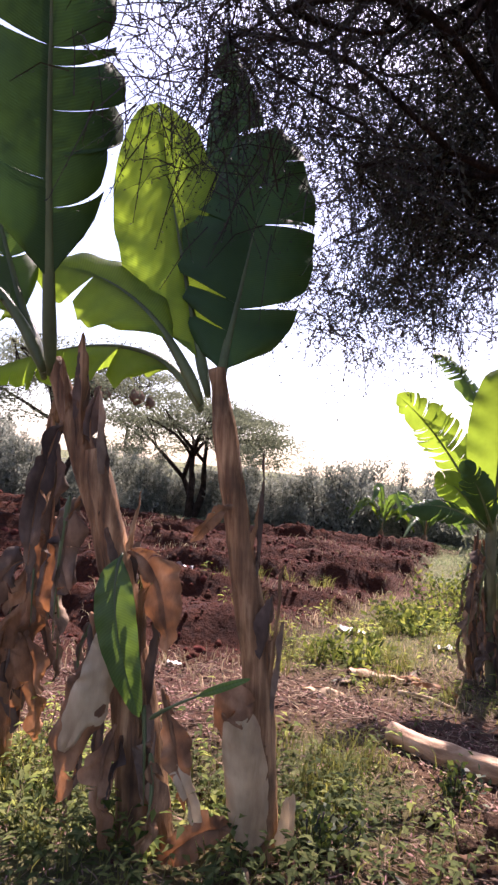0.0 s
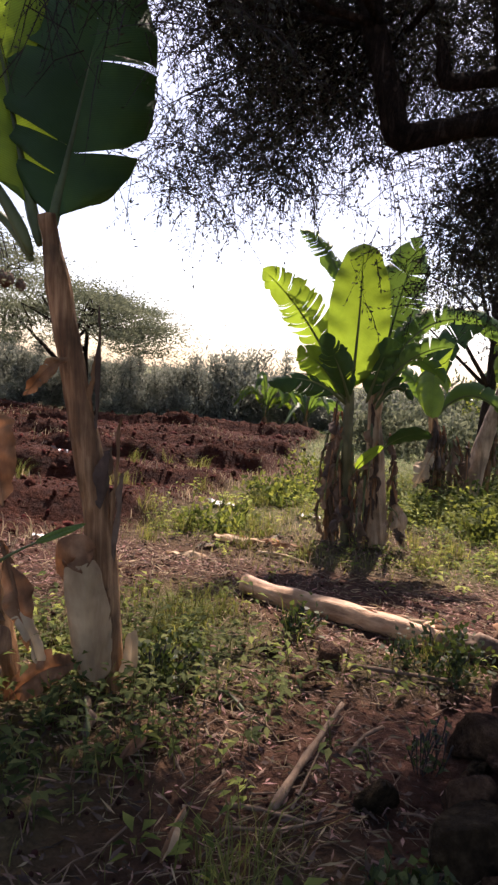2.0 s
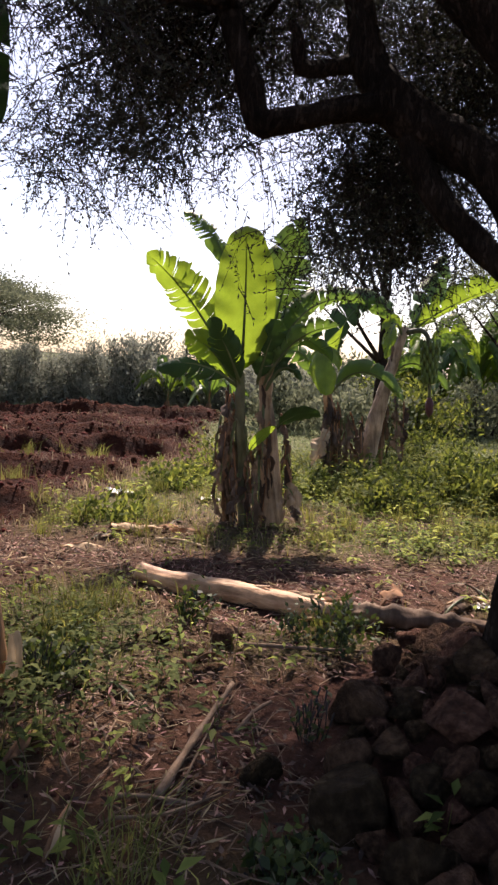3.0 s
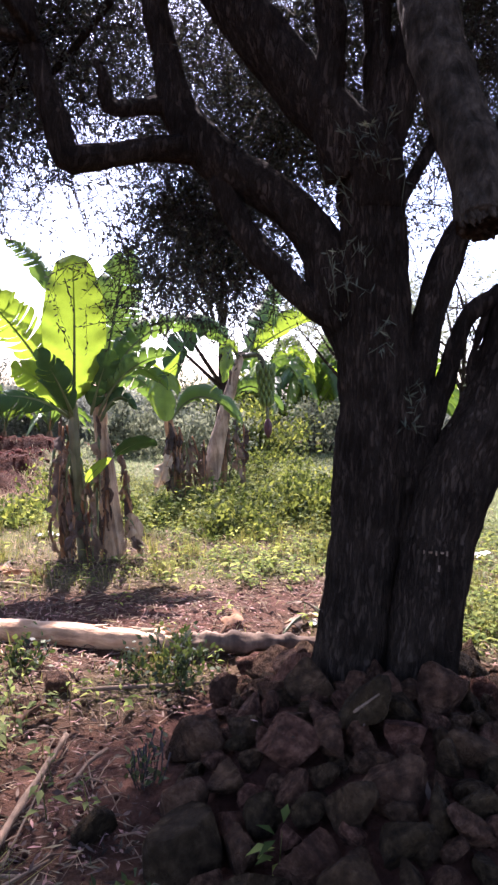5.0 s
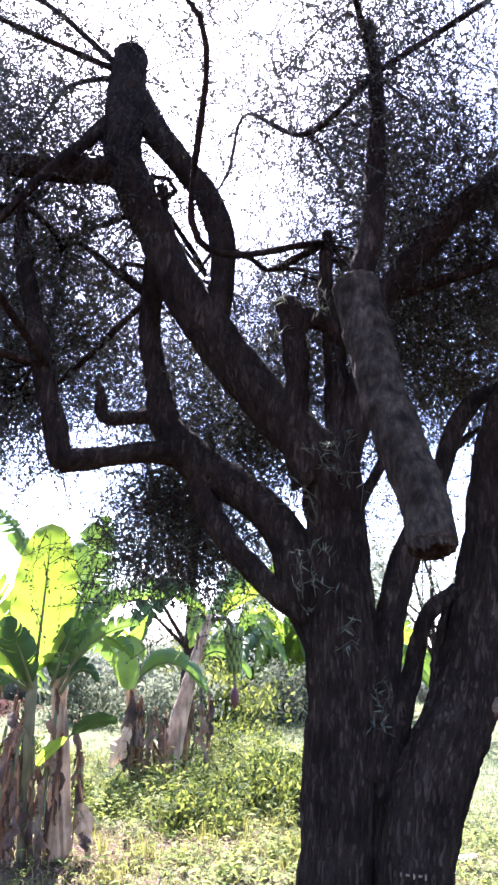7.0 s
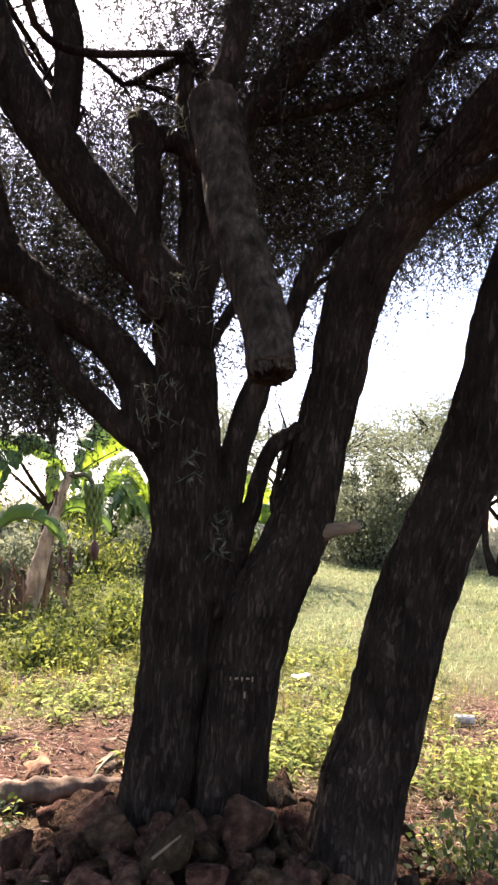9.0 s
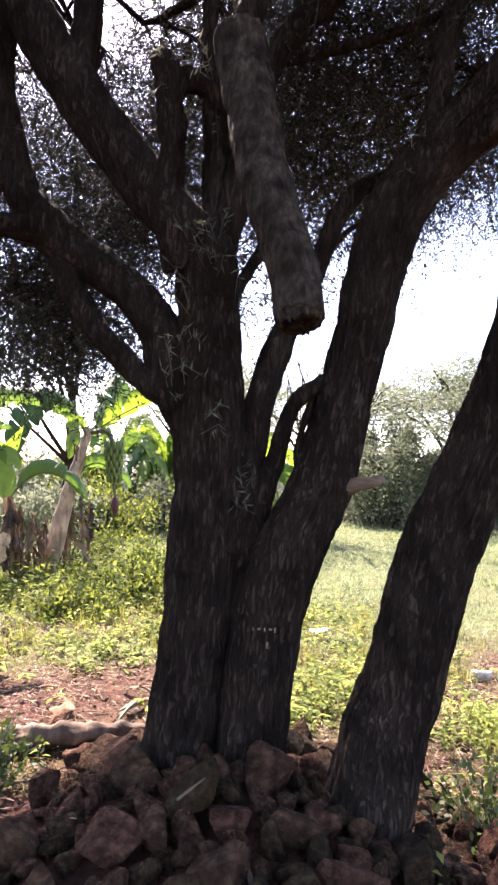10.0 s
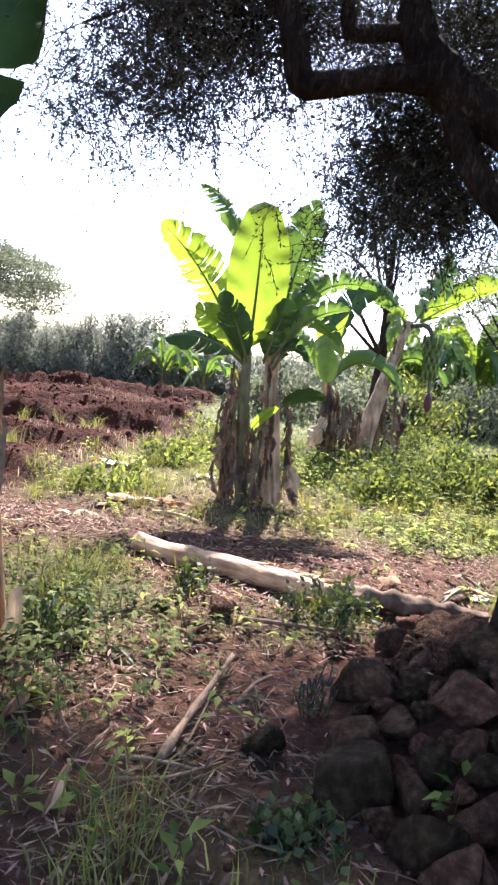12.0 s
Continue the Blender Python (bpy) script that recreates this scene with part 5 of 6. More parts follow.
def ragged(p, stems, n, seed, far=0.0):
    """Narrow dry strips that hang round the stems."""
    g = np.random.default_rng(seed)
    for k in range(n):
        (x, y, r, top) = stems[k % len(stems)]
        a = g.uniform(3.0, 6.4)
        z = top * g.uniform(0.35, 1.0)
        ln = min(z - 0.02, g.uniform(0.25, 0.6))
        o = np.array([math.cos(a), math.sin(a), 0])
        b = np.array([x, y, z]) + o * r
        dead_leaf(p, b, b + o * g.uniform(0.02, 0.07) - (0, 0, ln * 0.45), b + o * g.uniform(-0.02, 0.12) - (0, 0, ln), g.uniform(0.02, 0.055), (DARK_DRY, DULL_DRY, DARK_DRY, DULL_DRY)[k % 4], seed + k, 0.025, 45, 1)


def plant_four():
    p = thing("banana_plant", (3.6, 6.65, 0.0), "banana plants with tattered leaves and a pale leaning stem", "banana plant", "banana plants")
    stem(p, [(3.46, 6.6, -0.05), (3.43, 6.6, 0.2), (3.37, 6.6, 0.64), (3.32, 6.6, 1.02)], [0.095, 0.08, 0.06, 0.035], STEM, 91, 5)
    stem(p, [(3.88, 6.8, -0.05), (3.92, 6.8, 0.2), (4.06, 6.8, 0.72), (4.2, 6.8, 1.15), (4.37, 6.8, 1.6)], [0.13, 0.11, 0.085, 0.065, 0.04], STEM_PALE, 92, 5)
    stem(p, [(4.1, 6.9, -0.05), (4.15, 6.9, 0.5), (4.2, 6.9, 0.95)], [0.06, 0.05, 0.015], STEM, 93, 3)
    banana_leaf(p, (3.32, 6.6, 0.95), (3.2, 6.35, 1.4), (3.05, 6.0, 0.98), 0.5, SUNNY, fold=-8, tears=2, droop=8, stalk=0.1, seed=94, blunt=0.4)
    banana_leaf(p, (3.33, 6.6, 0.95), (3.62, 6.8, 1.65), (4.03, 6.9, 1.88), 0.42, SHADED, turn=30, fold=10, tears=5, stalk=0.15, seed=95)
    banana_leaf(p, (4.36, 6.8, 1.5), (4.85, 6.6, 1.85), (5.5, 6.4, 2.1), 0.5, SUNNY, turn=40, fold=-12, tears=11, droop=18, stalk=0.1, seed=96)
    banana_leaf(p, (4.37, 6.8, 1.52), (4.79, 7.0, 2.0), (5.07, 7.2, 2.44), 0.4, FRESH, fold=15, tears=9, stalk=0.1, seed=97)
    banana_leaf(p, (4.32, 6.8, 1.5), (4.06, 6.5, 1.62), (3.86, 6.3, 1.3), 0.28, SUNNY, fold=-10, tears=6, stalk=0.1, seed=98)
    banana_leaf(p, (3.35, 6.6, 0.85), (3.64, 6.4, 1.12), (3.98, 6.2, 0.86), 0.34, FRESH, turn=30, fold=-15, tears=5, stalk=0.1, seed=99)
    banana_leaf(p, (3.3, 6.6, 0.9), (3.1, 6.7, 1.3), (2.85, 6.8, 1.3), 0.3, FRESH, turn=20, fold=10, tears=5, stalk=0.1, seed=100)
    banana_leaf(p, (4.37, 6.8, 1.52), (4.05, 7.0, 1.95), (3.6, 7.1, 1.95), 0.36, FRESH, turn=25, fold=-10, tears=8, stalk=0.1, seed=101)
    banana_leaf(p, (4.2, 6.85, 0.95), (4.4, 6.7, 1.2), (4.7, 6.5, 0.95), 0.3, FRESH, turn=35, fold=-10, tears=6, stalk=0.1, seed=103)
    for k, (x, z, ln, w) in enumerate([(3.3, 0.9, 0.7, 0.18), (3.42, 0.8, 0.7, 0.16), (3.52, 0.7, 0.6, 0.16), (3.25, 0.6, 0.5, 0.16), (3.7, 0.65, 0.6, 0.18), (4.12, 0.9, 0.8, 0.14), (4.2, 0.8, 0.7, 0.14)]):
        dead_leaf(p, (x, 6.5, z), (x - 0.03, 6.45, z - ln * 0.5), (x - 0.02, 6.45, max(z - ln, 0.02)), w * 0.55, (DARK_DRY, DARK_DRY, DULL_DRY)[k % 3], 110 + k, 0.04, 50, 3)
    g = np.random.default_rng(126)
    bunch = part("bunch_stalk", tube([(4.37, 6.78, 1.55), (4.5, 6.66, 1.56), (4.56, 6.6, 1.4), (4.57, 6.6, 1.05), (4.58, 6.6, 0.8)], [0.03, 0.028, 0.026, 0.022, 0.016], 10, 0.04), STEM_GREEN, p)
    for tier in range(6):
        for k in range(9):
            a = k / 9 * 6.28 + tier * 0.35
            o = np.array([math.cos(a), math.sin(a), 0])
            b = np.array([4.565, 6.6, 1.36 - tier * 0.075])
            r = 0.085 - 0.006 * tier
            part("banana", tube([b + o * 0.02, b + o * r + (0, 0, 0.005), b + o * (r + 0.02) + (0, 0, 0.06), b + o * (r + 0.012) + (0, 0, 0.11)], [0.008, 0.017, 0.018, 0.006], 6, 0.05), FRUIT, bunch)
    part("bud", tube([(4.58, 6.6, 0.83), (4.58, 6.6, 0.76), (4.58, 6.6, 0.66), (4.58, 6.6, 0.6)], [0.016, 0.045, 0.04, 0.006], 12, 0.03), BUD, bunch, "dark red-purple flower bud")
    dead_leaf(p, (3.3, 6.45, 0.55), (3.2, 6.35, 0.45), (3.05, 6.3, 0.2), 0.2, PALE_DRY, 125, 0.03, 20)
    return p


def far_banana(x, y, h, seed, leaves=9):
    g = np.random.default_rng(seed)
    p = thing("banana_plant", (x, y, 0.0), "distant bushy banana plant with torn leaves, some coloured as sunlit", "banana plant", "far banana plants")
    stem(p, [(x, y, -0.05), (x + 0.03, y, h * 0.1), (x + 0.05, y, h * 0.2)], [0.12, 0.09, 0.04], STEM, seed, 1)
    for k in range(leaves):
        a = k / leaves * 6.28 + g.uniform(-0.3, 0.3)
        rise = g.uniform(0.2, 1.0)
        o = np.array([math.cos(a), math.sin(a), 0]) * g.uniform(0.7, 1.1) * (1.3 - rise * 0.7) * h * 0.5
        b = np.array([x + 0.05, y, h * 0.14])
        # every fourth leaf takes the sunlit tone to brighten the far clump
        banana_leaf(p, b, b + o * 0.6 + (0, 0, h * 0.46 * (0.5 + rise)), b + o * 1.5 + (0, 0, h * (0.6 * rise - 0.1)), h * 0.17, (FRESH, SUNNY, FRESH, FRESH)[k % 4], turn=g.uniform(10, 60), fold=g.uniform(-15, 15), tears=9, stalk=0.12, seed=seed * 20 + k)


def dress(plants):
    ragged(plants[0], [(2.06, 4.75, 0.1, 1.1), (1.79, 4.74, 0.06, 1.0), (1.69, 4.82, 0.05, 1.1)], 32, 700)
    ragged(plants[1], [(3.38, 6.6, 0.07, 0.95), (4.15, 6.9, 0.05, 0.95), (3.55, 6.6, 0.05, 0.7)], 26, 740)
    ragged(plants[2], [(-0.40, 2.65, 0.1, 0.6), (-0.5, 2.65, 0.08, 1.0), (-0.64, 2.65, 0.06, 1.5)], 12, 780)
    ragged(plants[3], [(-1.12, 3.2, 0.06, 0.8), (-1.04, 3.2, 0.045, 1.5)], 12, 800)


first, second, withered, third, fourth = plant_one(), plant_two(), plant_withered(), plant_three(), plant_four()
dress((third, fourth, second, withered))
stand(first, (0.25, 2.50), 0.965)
stand(second, (-0.185, 2.50), 0.94)
stand(withered, (-0.88, 2.95), 0.9)
stand(third, (2.06, 4.95), 0.985, -3.9)
stand(fourth, (4.1, 7.55), 1.14, -3.9)
for k, (x, y, h) in enumerate([(10.9, 14.7, 3.3), (12.4, 15.0, 3.1), (9.6, 14.9, 2.9), (14.2, 16.0, 3.7), (3.3, 16.0, 1.5), (4.3, 15.9, 1.5), (13.2, 13.8, 2.9)]):
    far_banana(x, y, h, 200 + k, 20 if k not in (4, 5) else 9)


# ---- felled stem, sticks, scraps ----
def build_log():
    log = thing("felled_banana_stem", (1.4, 3.35, 0.0), "pale felled banana stem lying across the trodden earth", "log")
    z = 0.058
    part("stem", tube([(0.95, 3.66, z + 0.02), (1.13, 3.51, z), (1.4, 3.31, z), (1.66, 3.13, z - 0.01), (1.86, 3.0, z - 0.02)], [0.052, 0.058, 0.06, 0.06, 0.056], 36, 0.02, 0.006, 9, 0.004, 7), LOG, log)
    part("torn_end", tube([(1.76, 3.06, z - 0.03), (2.0, 2.9, 0.06), (2.25, 2.79, 0.06), (2.56, 2.66, 0.05)], [0.06, 0.055, 0.05, 0.035], 20, 0.02, 0.016, 18, 0.008, 8), DULL_DRY, log, "dark rotting end of the felled stem")
    g = np.random.default_rng(131)
    for k in range(9):       # torn sheath ends
        u = g.uniform(0.45, 1.0)
        b = np.array([1.13 + 0.73 * u, 3.51 - 0.51 * u, 0.108]) + g.normal(size=3) * np.array([0.02, 0.03, 0.004])
        ln = g.uniform(0.08, 0.2)
        banana_leaf(log, b, b + np.array([0.8, -0.56, 0]) * ln * 0.5 + (0, 0, 0.006), b + np.array([0.8, -0.56, 0]) * ln + (0, 0, g.uniform(-0.04, 0.025)), g.uniform(0.02, 0.045), (LOG, PALE_DRY, DRY)[k % 3], fold=-25, stalk=0.0, crumple=0.006, seed=132 + k, name="sheath", rib=0, blunt=0.5, face=(1.5, 3, 5))


build_log()


def stick(pts, r, label="dry broken stick on the earth", mat=STICK, seed=1):
    solo("stick", tube(pts, np.linspace(r, r * 0.6, len(pts)), 8, 0.05, r * 0.25, 30, 0, seed), mat, label, "stick", "sticks")


stick([(0.74, 1.73, 0.03), (0.9, 1.98, 0.035), (1.03, 2.17, 0.04), (1.14, 2.35, 0.03)], 0.015, "long split dry stalk on the earth", seed=3)
stick([(0.8, 1.74, 0.02), (0.93, 1.97, 0.03), (1.0, 2.1, 0.035)], 0.005, "long split dry stalk on the earth", seed=13)
stick([(0.62, 1.755, 0.025), (0.72, 1.72, 0.03), (0.83, 1.67, 0.025)], 0.008, seed=4)
stick([(0.6, 1.66, 0.025), (0.74, 1.64, 0.03), (0.92, 1.7, 0.025)], 0.006, seed=5)
stick([(1.06, 2.02, 0.02), (1.15, 2.12, 0.03), (1.25, 2.2, 0.02)], 0.01, seed=6)
stick([(1.19, 4.5, 0.03), (1.33, 4.4, 0.05), (1.49, 4.28, 0.03)], 0.016, "pale dry stalk lying by the grass", PALE_DRY, 7)
stick([(1.3, 2.72, 0.02), (1.55, 2.62, 0.03), (1.85, 2.55, 0.02)], 0.012, seed=8)
stick([(1.73, 1.4, 0.41), (1.8, 1.425, 0.413), (1.87, 1.45, 0.416)], 0.005, "short dry stick lying on the stones", seed=9)
stick([(4.3, 1.83, 0.02), (4.35, 1.66, 0.03), (4.33, 1.5, 0.02)], 0.012, seed=11)
stick([(4.7, 2.0, 0.02), (5.0, 1.85, 0.03), (5.5, 1.75, 0.02)], 0.014, seed=12)


def fallen_leaf(x, y, length, width, heading, mat, seed, label):
    g = np.random.default_rng(seed)
    z = float(level(x, y)) + 0.015
    p = thing("dry_leaf", (x, y, z), label, "dry leaf", "fallen dry leaves")
    a = radians(heading)
    d = np.array([math.cos(a), math.sin(a), 0.0])
    base = np.array([x, y, z])
    banana_leaf(p, base, base + d * length * 0.5 + (0, 0, g.uniform(0.02, 0.06)), base + d * length + (0, 0, g.uniform(-0.005, 0.03)), width, mat, fold=g.uniform(-30, 30), tears=2, stalk=0.0, crumple=0.025, seed=seed, name="blade", rib=0.006, blunt=0.5, face=tuple(base + (0, 0, 5)))


for k, (x, y, ln, w, heading) in enumerate([(0.75, 4.6, 0.26, 0.09, 20), (0.9, 4.85, 0.4, 0.12, -35), (1.15, 4.72, 0.25, 0.08, 10), (1.3, 4.75, 0.35, 0.1, 60), (0.55, 4.4, 0.25, 0.09, -15), (1.55, 4.45, 0.3, 0.07, 150), (2.5, 2.95, 0.4, 0.08, 25), (2.6, 3.1, 0.35, 0.07, -20), (2.2, 3.1, 0.3, 0.06, 40), (2.9, 3.1, 0.3, 0.07, 110), (1.5, 2.9, 0.3, 0.05, 15), (0.3, 1.95, 0.22, 0.05, 60),
                                          (0.2, 2.1, 0.25, 0.06, 100), (0.42, 1.55, 0.24, 0.03, 70), (1.0, 2.55, 0.2, 0.04, 20), (0.75, 2.3, 0.2, 0.03, 120), (5.3, 2.7, 0.4, 0.06, 10), (3.3, 3.4, 0.35, 0.06, -10)]):
    fallen_leaf(x, y, ln, w, heading, (DULL_DRY, PALE_DRY, DRY)[k % 3], 900 + k, ("dull brown dry leaf lying on the earth", "pale dry leaf strip lying on the earth", "curled orange-brown dry leaf on the earth")[k % 3])


def scrap(x, y, s, seed, label="crumpled white scrap of plastic on the ground"):
    g = np.random.default_rng(seed)
    u, v = np.meshgrid(np.linspace(-1, 1, 12), np.linspace(-1, 1, 10), indexing="ij")
    p = np.stack([x + u * s + 0.1 * s * np.sin(5 * v + seed), y + v * s * 0.6 + 0.1 * s * np.cos(4 * u), 0 * u], -1).reshape(-1, 3)
    p[:, 2] = level(p[:, 0], p[:, 1]) + 0.01 + s * 0.5 * value_noise(p * 3.5 / s * np.array([1, 1, 0]) + seed, seed)
    f = grid_faces(12, 10)
    n = len(p)
    low = p - np.array([0, 0, 0.003])
    solo("plastic_scrap", (np.concatenate([p, low]), np.concatenate([f, f[:, ::-1] + n])), WHITE_SCRAP, label, "plastic scrap", "white scraps")


for k, (x, y, s) in enumerate([(1.9, 5.85, 0.09), (1.12, 6.1, 0.11), (2.78, 3.02, 0.05), (-0.54, 7.8, 0.09), (3.87, 1.3, 0.07), (-0.3, 4.6, 0.05), (5.1, 3.86, 0.09), (3.9, 3.1, 0.07)]):
    scrap(x, y, s, 300 + k)
tin = thing("tin_can", (5.08, 2.27, 0.0), "dented white tin can lying on the bare earth", "tin can")
part("body", tube([(5.04, 2.31, 0.038), (5.08, 2.27, 0.038), (5.125, 2.225, 0.038)], [0.033, 0.031, 0.033], 24, 0.01, 0.005, 30), TIN, tin)
part("rim", tube([(5.033, 2.317, 0.038), (5.041, 2.309, 0.038)], [0.035, 0.035], 24, 0.01), TIN, tin)


# ---- background: hedge, umbrella trees, pole, hills ----
def shrub_parts(p, x, y, h, w, seed, mat, leaves, size, plume=0.4, narrow=0.3):
    g = np.random.default_rng(seed)
    stems, at, dirs = [], [], []
    n = 16
    for k in range(n):
        a, r = g.uniform(0, 6.28), w * 0.5 * math.sqrt(g.uniform(0.02, 1))
        top = np.array([x + math.cos(a) * r, y + math.sin(a) * r * 0.8, h * (1 - 0.45 * (r / (w * 0.5)) ** 2) * g.uniform(1 - plume, 1.05)])
        base = np.array([x + math.cos(a) * r * 0.35, y + math.sin(a) * r * 0.3, -0.03])
        mid = (base + top) / 2 + g.normal(size=3) * 0.06 * h
        stems.append(tube([base, mid, top], [0.022 * h / 2, 0.014 * h / 2, 0.004], 5, 0.3))
        m = leaves // n
        s = g.uniform(0.12, 1.0, m) ** 0.75
        q = (1 - s)[:, None] ** 2 * base + 2 * (s * (1 - s))[:, None] * mid + (s ** 2)[:, None] * top
        spread = w * 0.17 * (1.15 - s)[:, None]
        at.append(q + g.normal(size=(m, 3)) * np.c_[spread, spread, spread * 0.8 + 0.03])
        dirs.append(g.normal(size=(m, 3)) + np.array([0, 0, 0.7]))
    at, dirs = np.concatenate(at), np.concatenate(dirs)
    at[:, 2] = np.maximum(at[:, 2], 0.03)
    tagged(part("brushwood", join(*stems), TWIG, p), kind="stuff")
    part("foliage", leaf_cloud(at, dirs, g.uniform(0.7, 1.3, len(at)) * size, g.uniform(0.7, 1.3, len(at)) * size * narrow, g=g), mat, p, smooth=False)


def build_hedge():
    kinds = []
    for k in range(4):
        p = thing("hedge_shrub", (0, 0, 0), "grey-green feathery shrub in the boundary hedge, paled for haze", "shrub", "hedge shrubs")
        shrub_parts(p, 0, 0, (1.75, 1.45, 2.2, 1.6)[k], (1.9, 2.1, 1.7, 2.2)[k], 400 + k, HEDGE, 6400, 0.1, (0.65, 0.6, 0.75, 0.7)[k], 0.26)
        kinds.append(p)
    g = np.random.default_rng(12)
    spots = []
    a, b = FAR_A + ROW_NOR * 1.0, FAR_B + ROW_NOR * 1.0
    ln = np.linalg.norm(b - a)
    s = -4.0
    while s < ln + 0.5:
        spots.append((*(a + ROW_DIR * s + ROW_NOR * g.uniform(-0.3, 0.6)), g.choice([0.6, 0.72, 0.9, 1.1])))
        s += g.uniform(0.7, 1.05)
    # feathery taller ones, and the belt that closes the meadow
    belt = [(1.3, 17.3, 1.1), (2.0, 17.2, 1.2), (2.7, 17.0, 1.35), (3.3, 17.4, 1.15), (-2.2, 17.2, 0.85), (-5.8, 17.2, 0.9), (5.6, 17.0, 0.9), (6.6, 17.4, 1.0), (7.7, 17.2, 1.1), (8.8, 17.6, 1.2), (10.0, 18.2, 1.3), (11.4, 18.8, 1.3), (12.8, 19.4, 1.4), (14.4, 19.6, 1.4)]
    for k in range(22):
        w = radians(34 + k * 2.6)
        far = 25.5 + 1.5 * math.sin(k * 1.7)
        belt.append((0.5 + far * math.sin(w), far * math.cos(w), 0.8 + 0.5 * ((k * 37) % 11) / 11))
        if k % 2 == 0:
            belt.append((0.5 + (far + 3) * math.sin(w + 0.02), (far + 3) * math.cos(w + 0.02), 1.4 + 0.6 * ((k * 23) % 7) / 7))
    for x, y, sc in belt:
        spots.append((x, y, sc))
    s = -6.0
    while s < ln:
        spots.append((*(a + ROW_DIR * s + ROW_NOR * g.uniform(1.0, 2.6)), g.uniform(1.0, 1.25)))
        s += g.uniform(0.8, 1.4)
    used = set()
    for i, (x, y, sc) in enumerate(spots):
        k = (i * 7 + int(g.integers(2))) % 4
        m = Matrix.LocRotScale(Vector((x, y, 0)), Euler((0, 0, g.uniform(0, 6.28))), None)
        if k not in used:
            used.add(k)
            kinds[k].matrix_basis = m @ Matrix.Diagonal((sc, sc, sc, 1))
        else:
            c = copy_thing(kinds[k], m)
            c.scale = (sc, sc, sc * g.uniform(0.85, 1.15))


build_hedge()


def umbrella_tree(x, y, h, w, seed, label, flat=0.28, leaves=9000, mat=UMBRELLA, size=0.11, lean=0.0, clumps=46, trunk=0.13):
    """A flat-topped tree: a forked trunk, spreading limbs, and layered clumps of fine leaves."""
    g = np.random.default_rng(seed)
    p = thing("umbrella_tree", (x, y, 0.0), label, "tree", "umbrella trees")
    forks = []
    for k in range(3):
        a = k * 2.1 + seed
        f = np.array([x + lean * 0.3 + math.cos(a) * h * 0.09, y + math.sin(a) * h * 0.09, h * g.uniform(0.3, 0.5)])
        low = np.array([x + math.cos(a) * trunk * 0.5, y + math.sin(a) * trunk * 0.5, -0.1])
        part("trunk", tube([low, (low + f) / 2 + g.normal(size=3) * 0.05 * h * np.array([1, 1, 0]), f], [trunk * 0.8, trunk * 0.55, trunk * 0.4], 10, 0.15, 0.02, 5, 0.01, seed + k), BARK, p)
        forks.append(f)
    at, dirs, limbs, twigs = [], [], [], []
    for k in range(10):
        a = k / 10 * 6.28 + g.uniform(-0.3, 0.3)
        r = w * 0.5 * g.uniform(0.35, 0.95)
        s = forks[k % 3]
        end = np.array([x + lean + math.cos(a) * r, y + math.sin(a) * r, h * g.uniform(0.74, 0.9)])
        mid = s + (end - s) * np.array([0.4, 0.4, 0.62]) + g.normal(size=3) * 0.04 * h
        part("limb", tube([s, mid, end], [trunk * 0.36, trunk * 0.22, trunk * 0.06], 6, 0.25, 0.01), BARK, p)
        limbs.append((s, mid, end))
    m = leaves // clumps
    for k in range(clumps):
        a, r = g.uniform(0, 6.28), w * 0.5 * math.sqrt(g.uniform(0, 1))
        rel = r / (w * 0.5)
        top = h * (1 - flat * 0.35 * rel ** 2) - h * flat * g.uniform(0, 0.85) * (0.4 + 0.6 * rel)
        c = np.array([x + lean + math.cos(a) * r, y + math.sin(a) * r, top])
        sz = w * g.uniform(0.06, 0.13)
        q = c + g.normal(size=(m, 3)) * np.array([sz, sz, sz * 0.2])
        at.append(q)
        dirs.append(g.normal(size=(m, 3)) * np.array([1, 1, 0.5]) + np.array([0, 0, 0.25]))
        f, md, e = limbs[int(np.argmin([np.linalg.norm((q[1] + q[2]) / 2 - c) for q in limbs]))]
        twigs.append((md + (e - md) * g.uniform(0, 1), (md + c) / 2 - (0, 0, h * 0.02), c))
    t = np.array(twigs)
    tagged(part("branch_mass", ribbons(t[:, 0], t[:, 1], t[:, 2], 0.03 * h / 3.5, g), BARK, p), kind="stuff")
    at, dirs = np.concatenate(at), np.concatenate(dirs)
    part("crown", leaf_cloud(at, dirs, g.uniform(0.6, 1.3, len(at)) * size, g.uniform(0.6, 1.3, len(at)) * size * 0.35, g=g), mat, p, smooth=False)
    return p


umbrella_tree(-1.25, 16.3, 3.05, 4.0, 501, "flat-topped umbrella thorn tree at the field's far edge", flat=0.46, leaves=30000, trunk=0.15, size=0.085, clumps=90)
umbrella_tree(21.4, 12.0, 5.7, 7.4, 502, "flat-topped umbrella tree beyond the meadow", flat=0.36, leaves=26000, size=0.13, lean=0.2, clumps=70, trunk=0.2)
umbrella_tree(20.6, 9.6, 4.4, 6.0, 503, "spreading umbrella tree with a dark trunk beyond the meadow", flat=0.4, leaves=22000, size=0.12, clumps=60, trunk=0.2)
umbrella_tree(12.2, 10.4, 4.3, 5.2, 506, "sparse thorn tree with bare twigs beyond the stems", flat=0.55, leaves=6000, size=0.09, clumps=60)
umbrella_tree(11.0, 13.2, 4.4, 4.6, 504, "thin spreading tree behind the banana plants", flat=0.5, leaves=9000, size=0.11)
umbrella_tree(-3.3, 12.2, 3.4, 3.8, 505, "umbrella tree with hanging weaver nests", flat=0.4, leaves=24000, size=0.07, trunk=0.13, clumps=70)
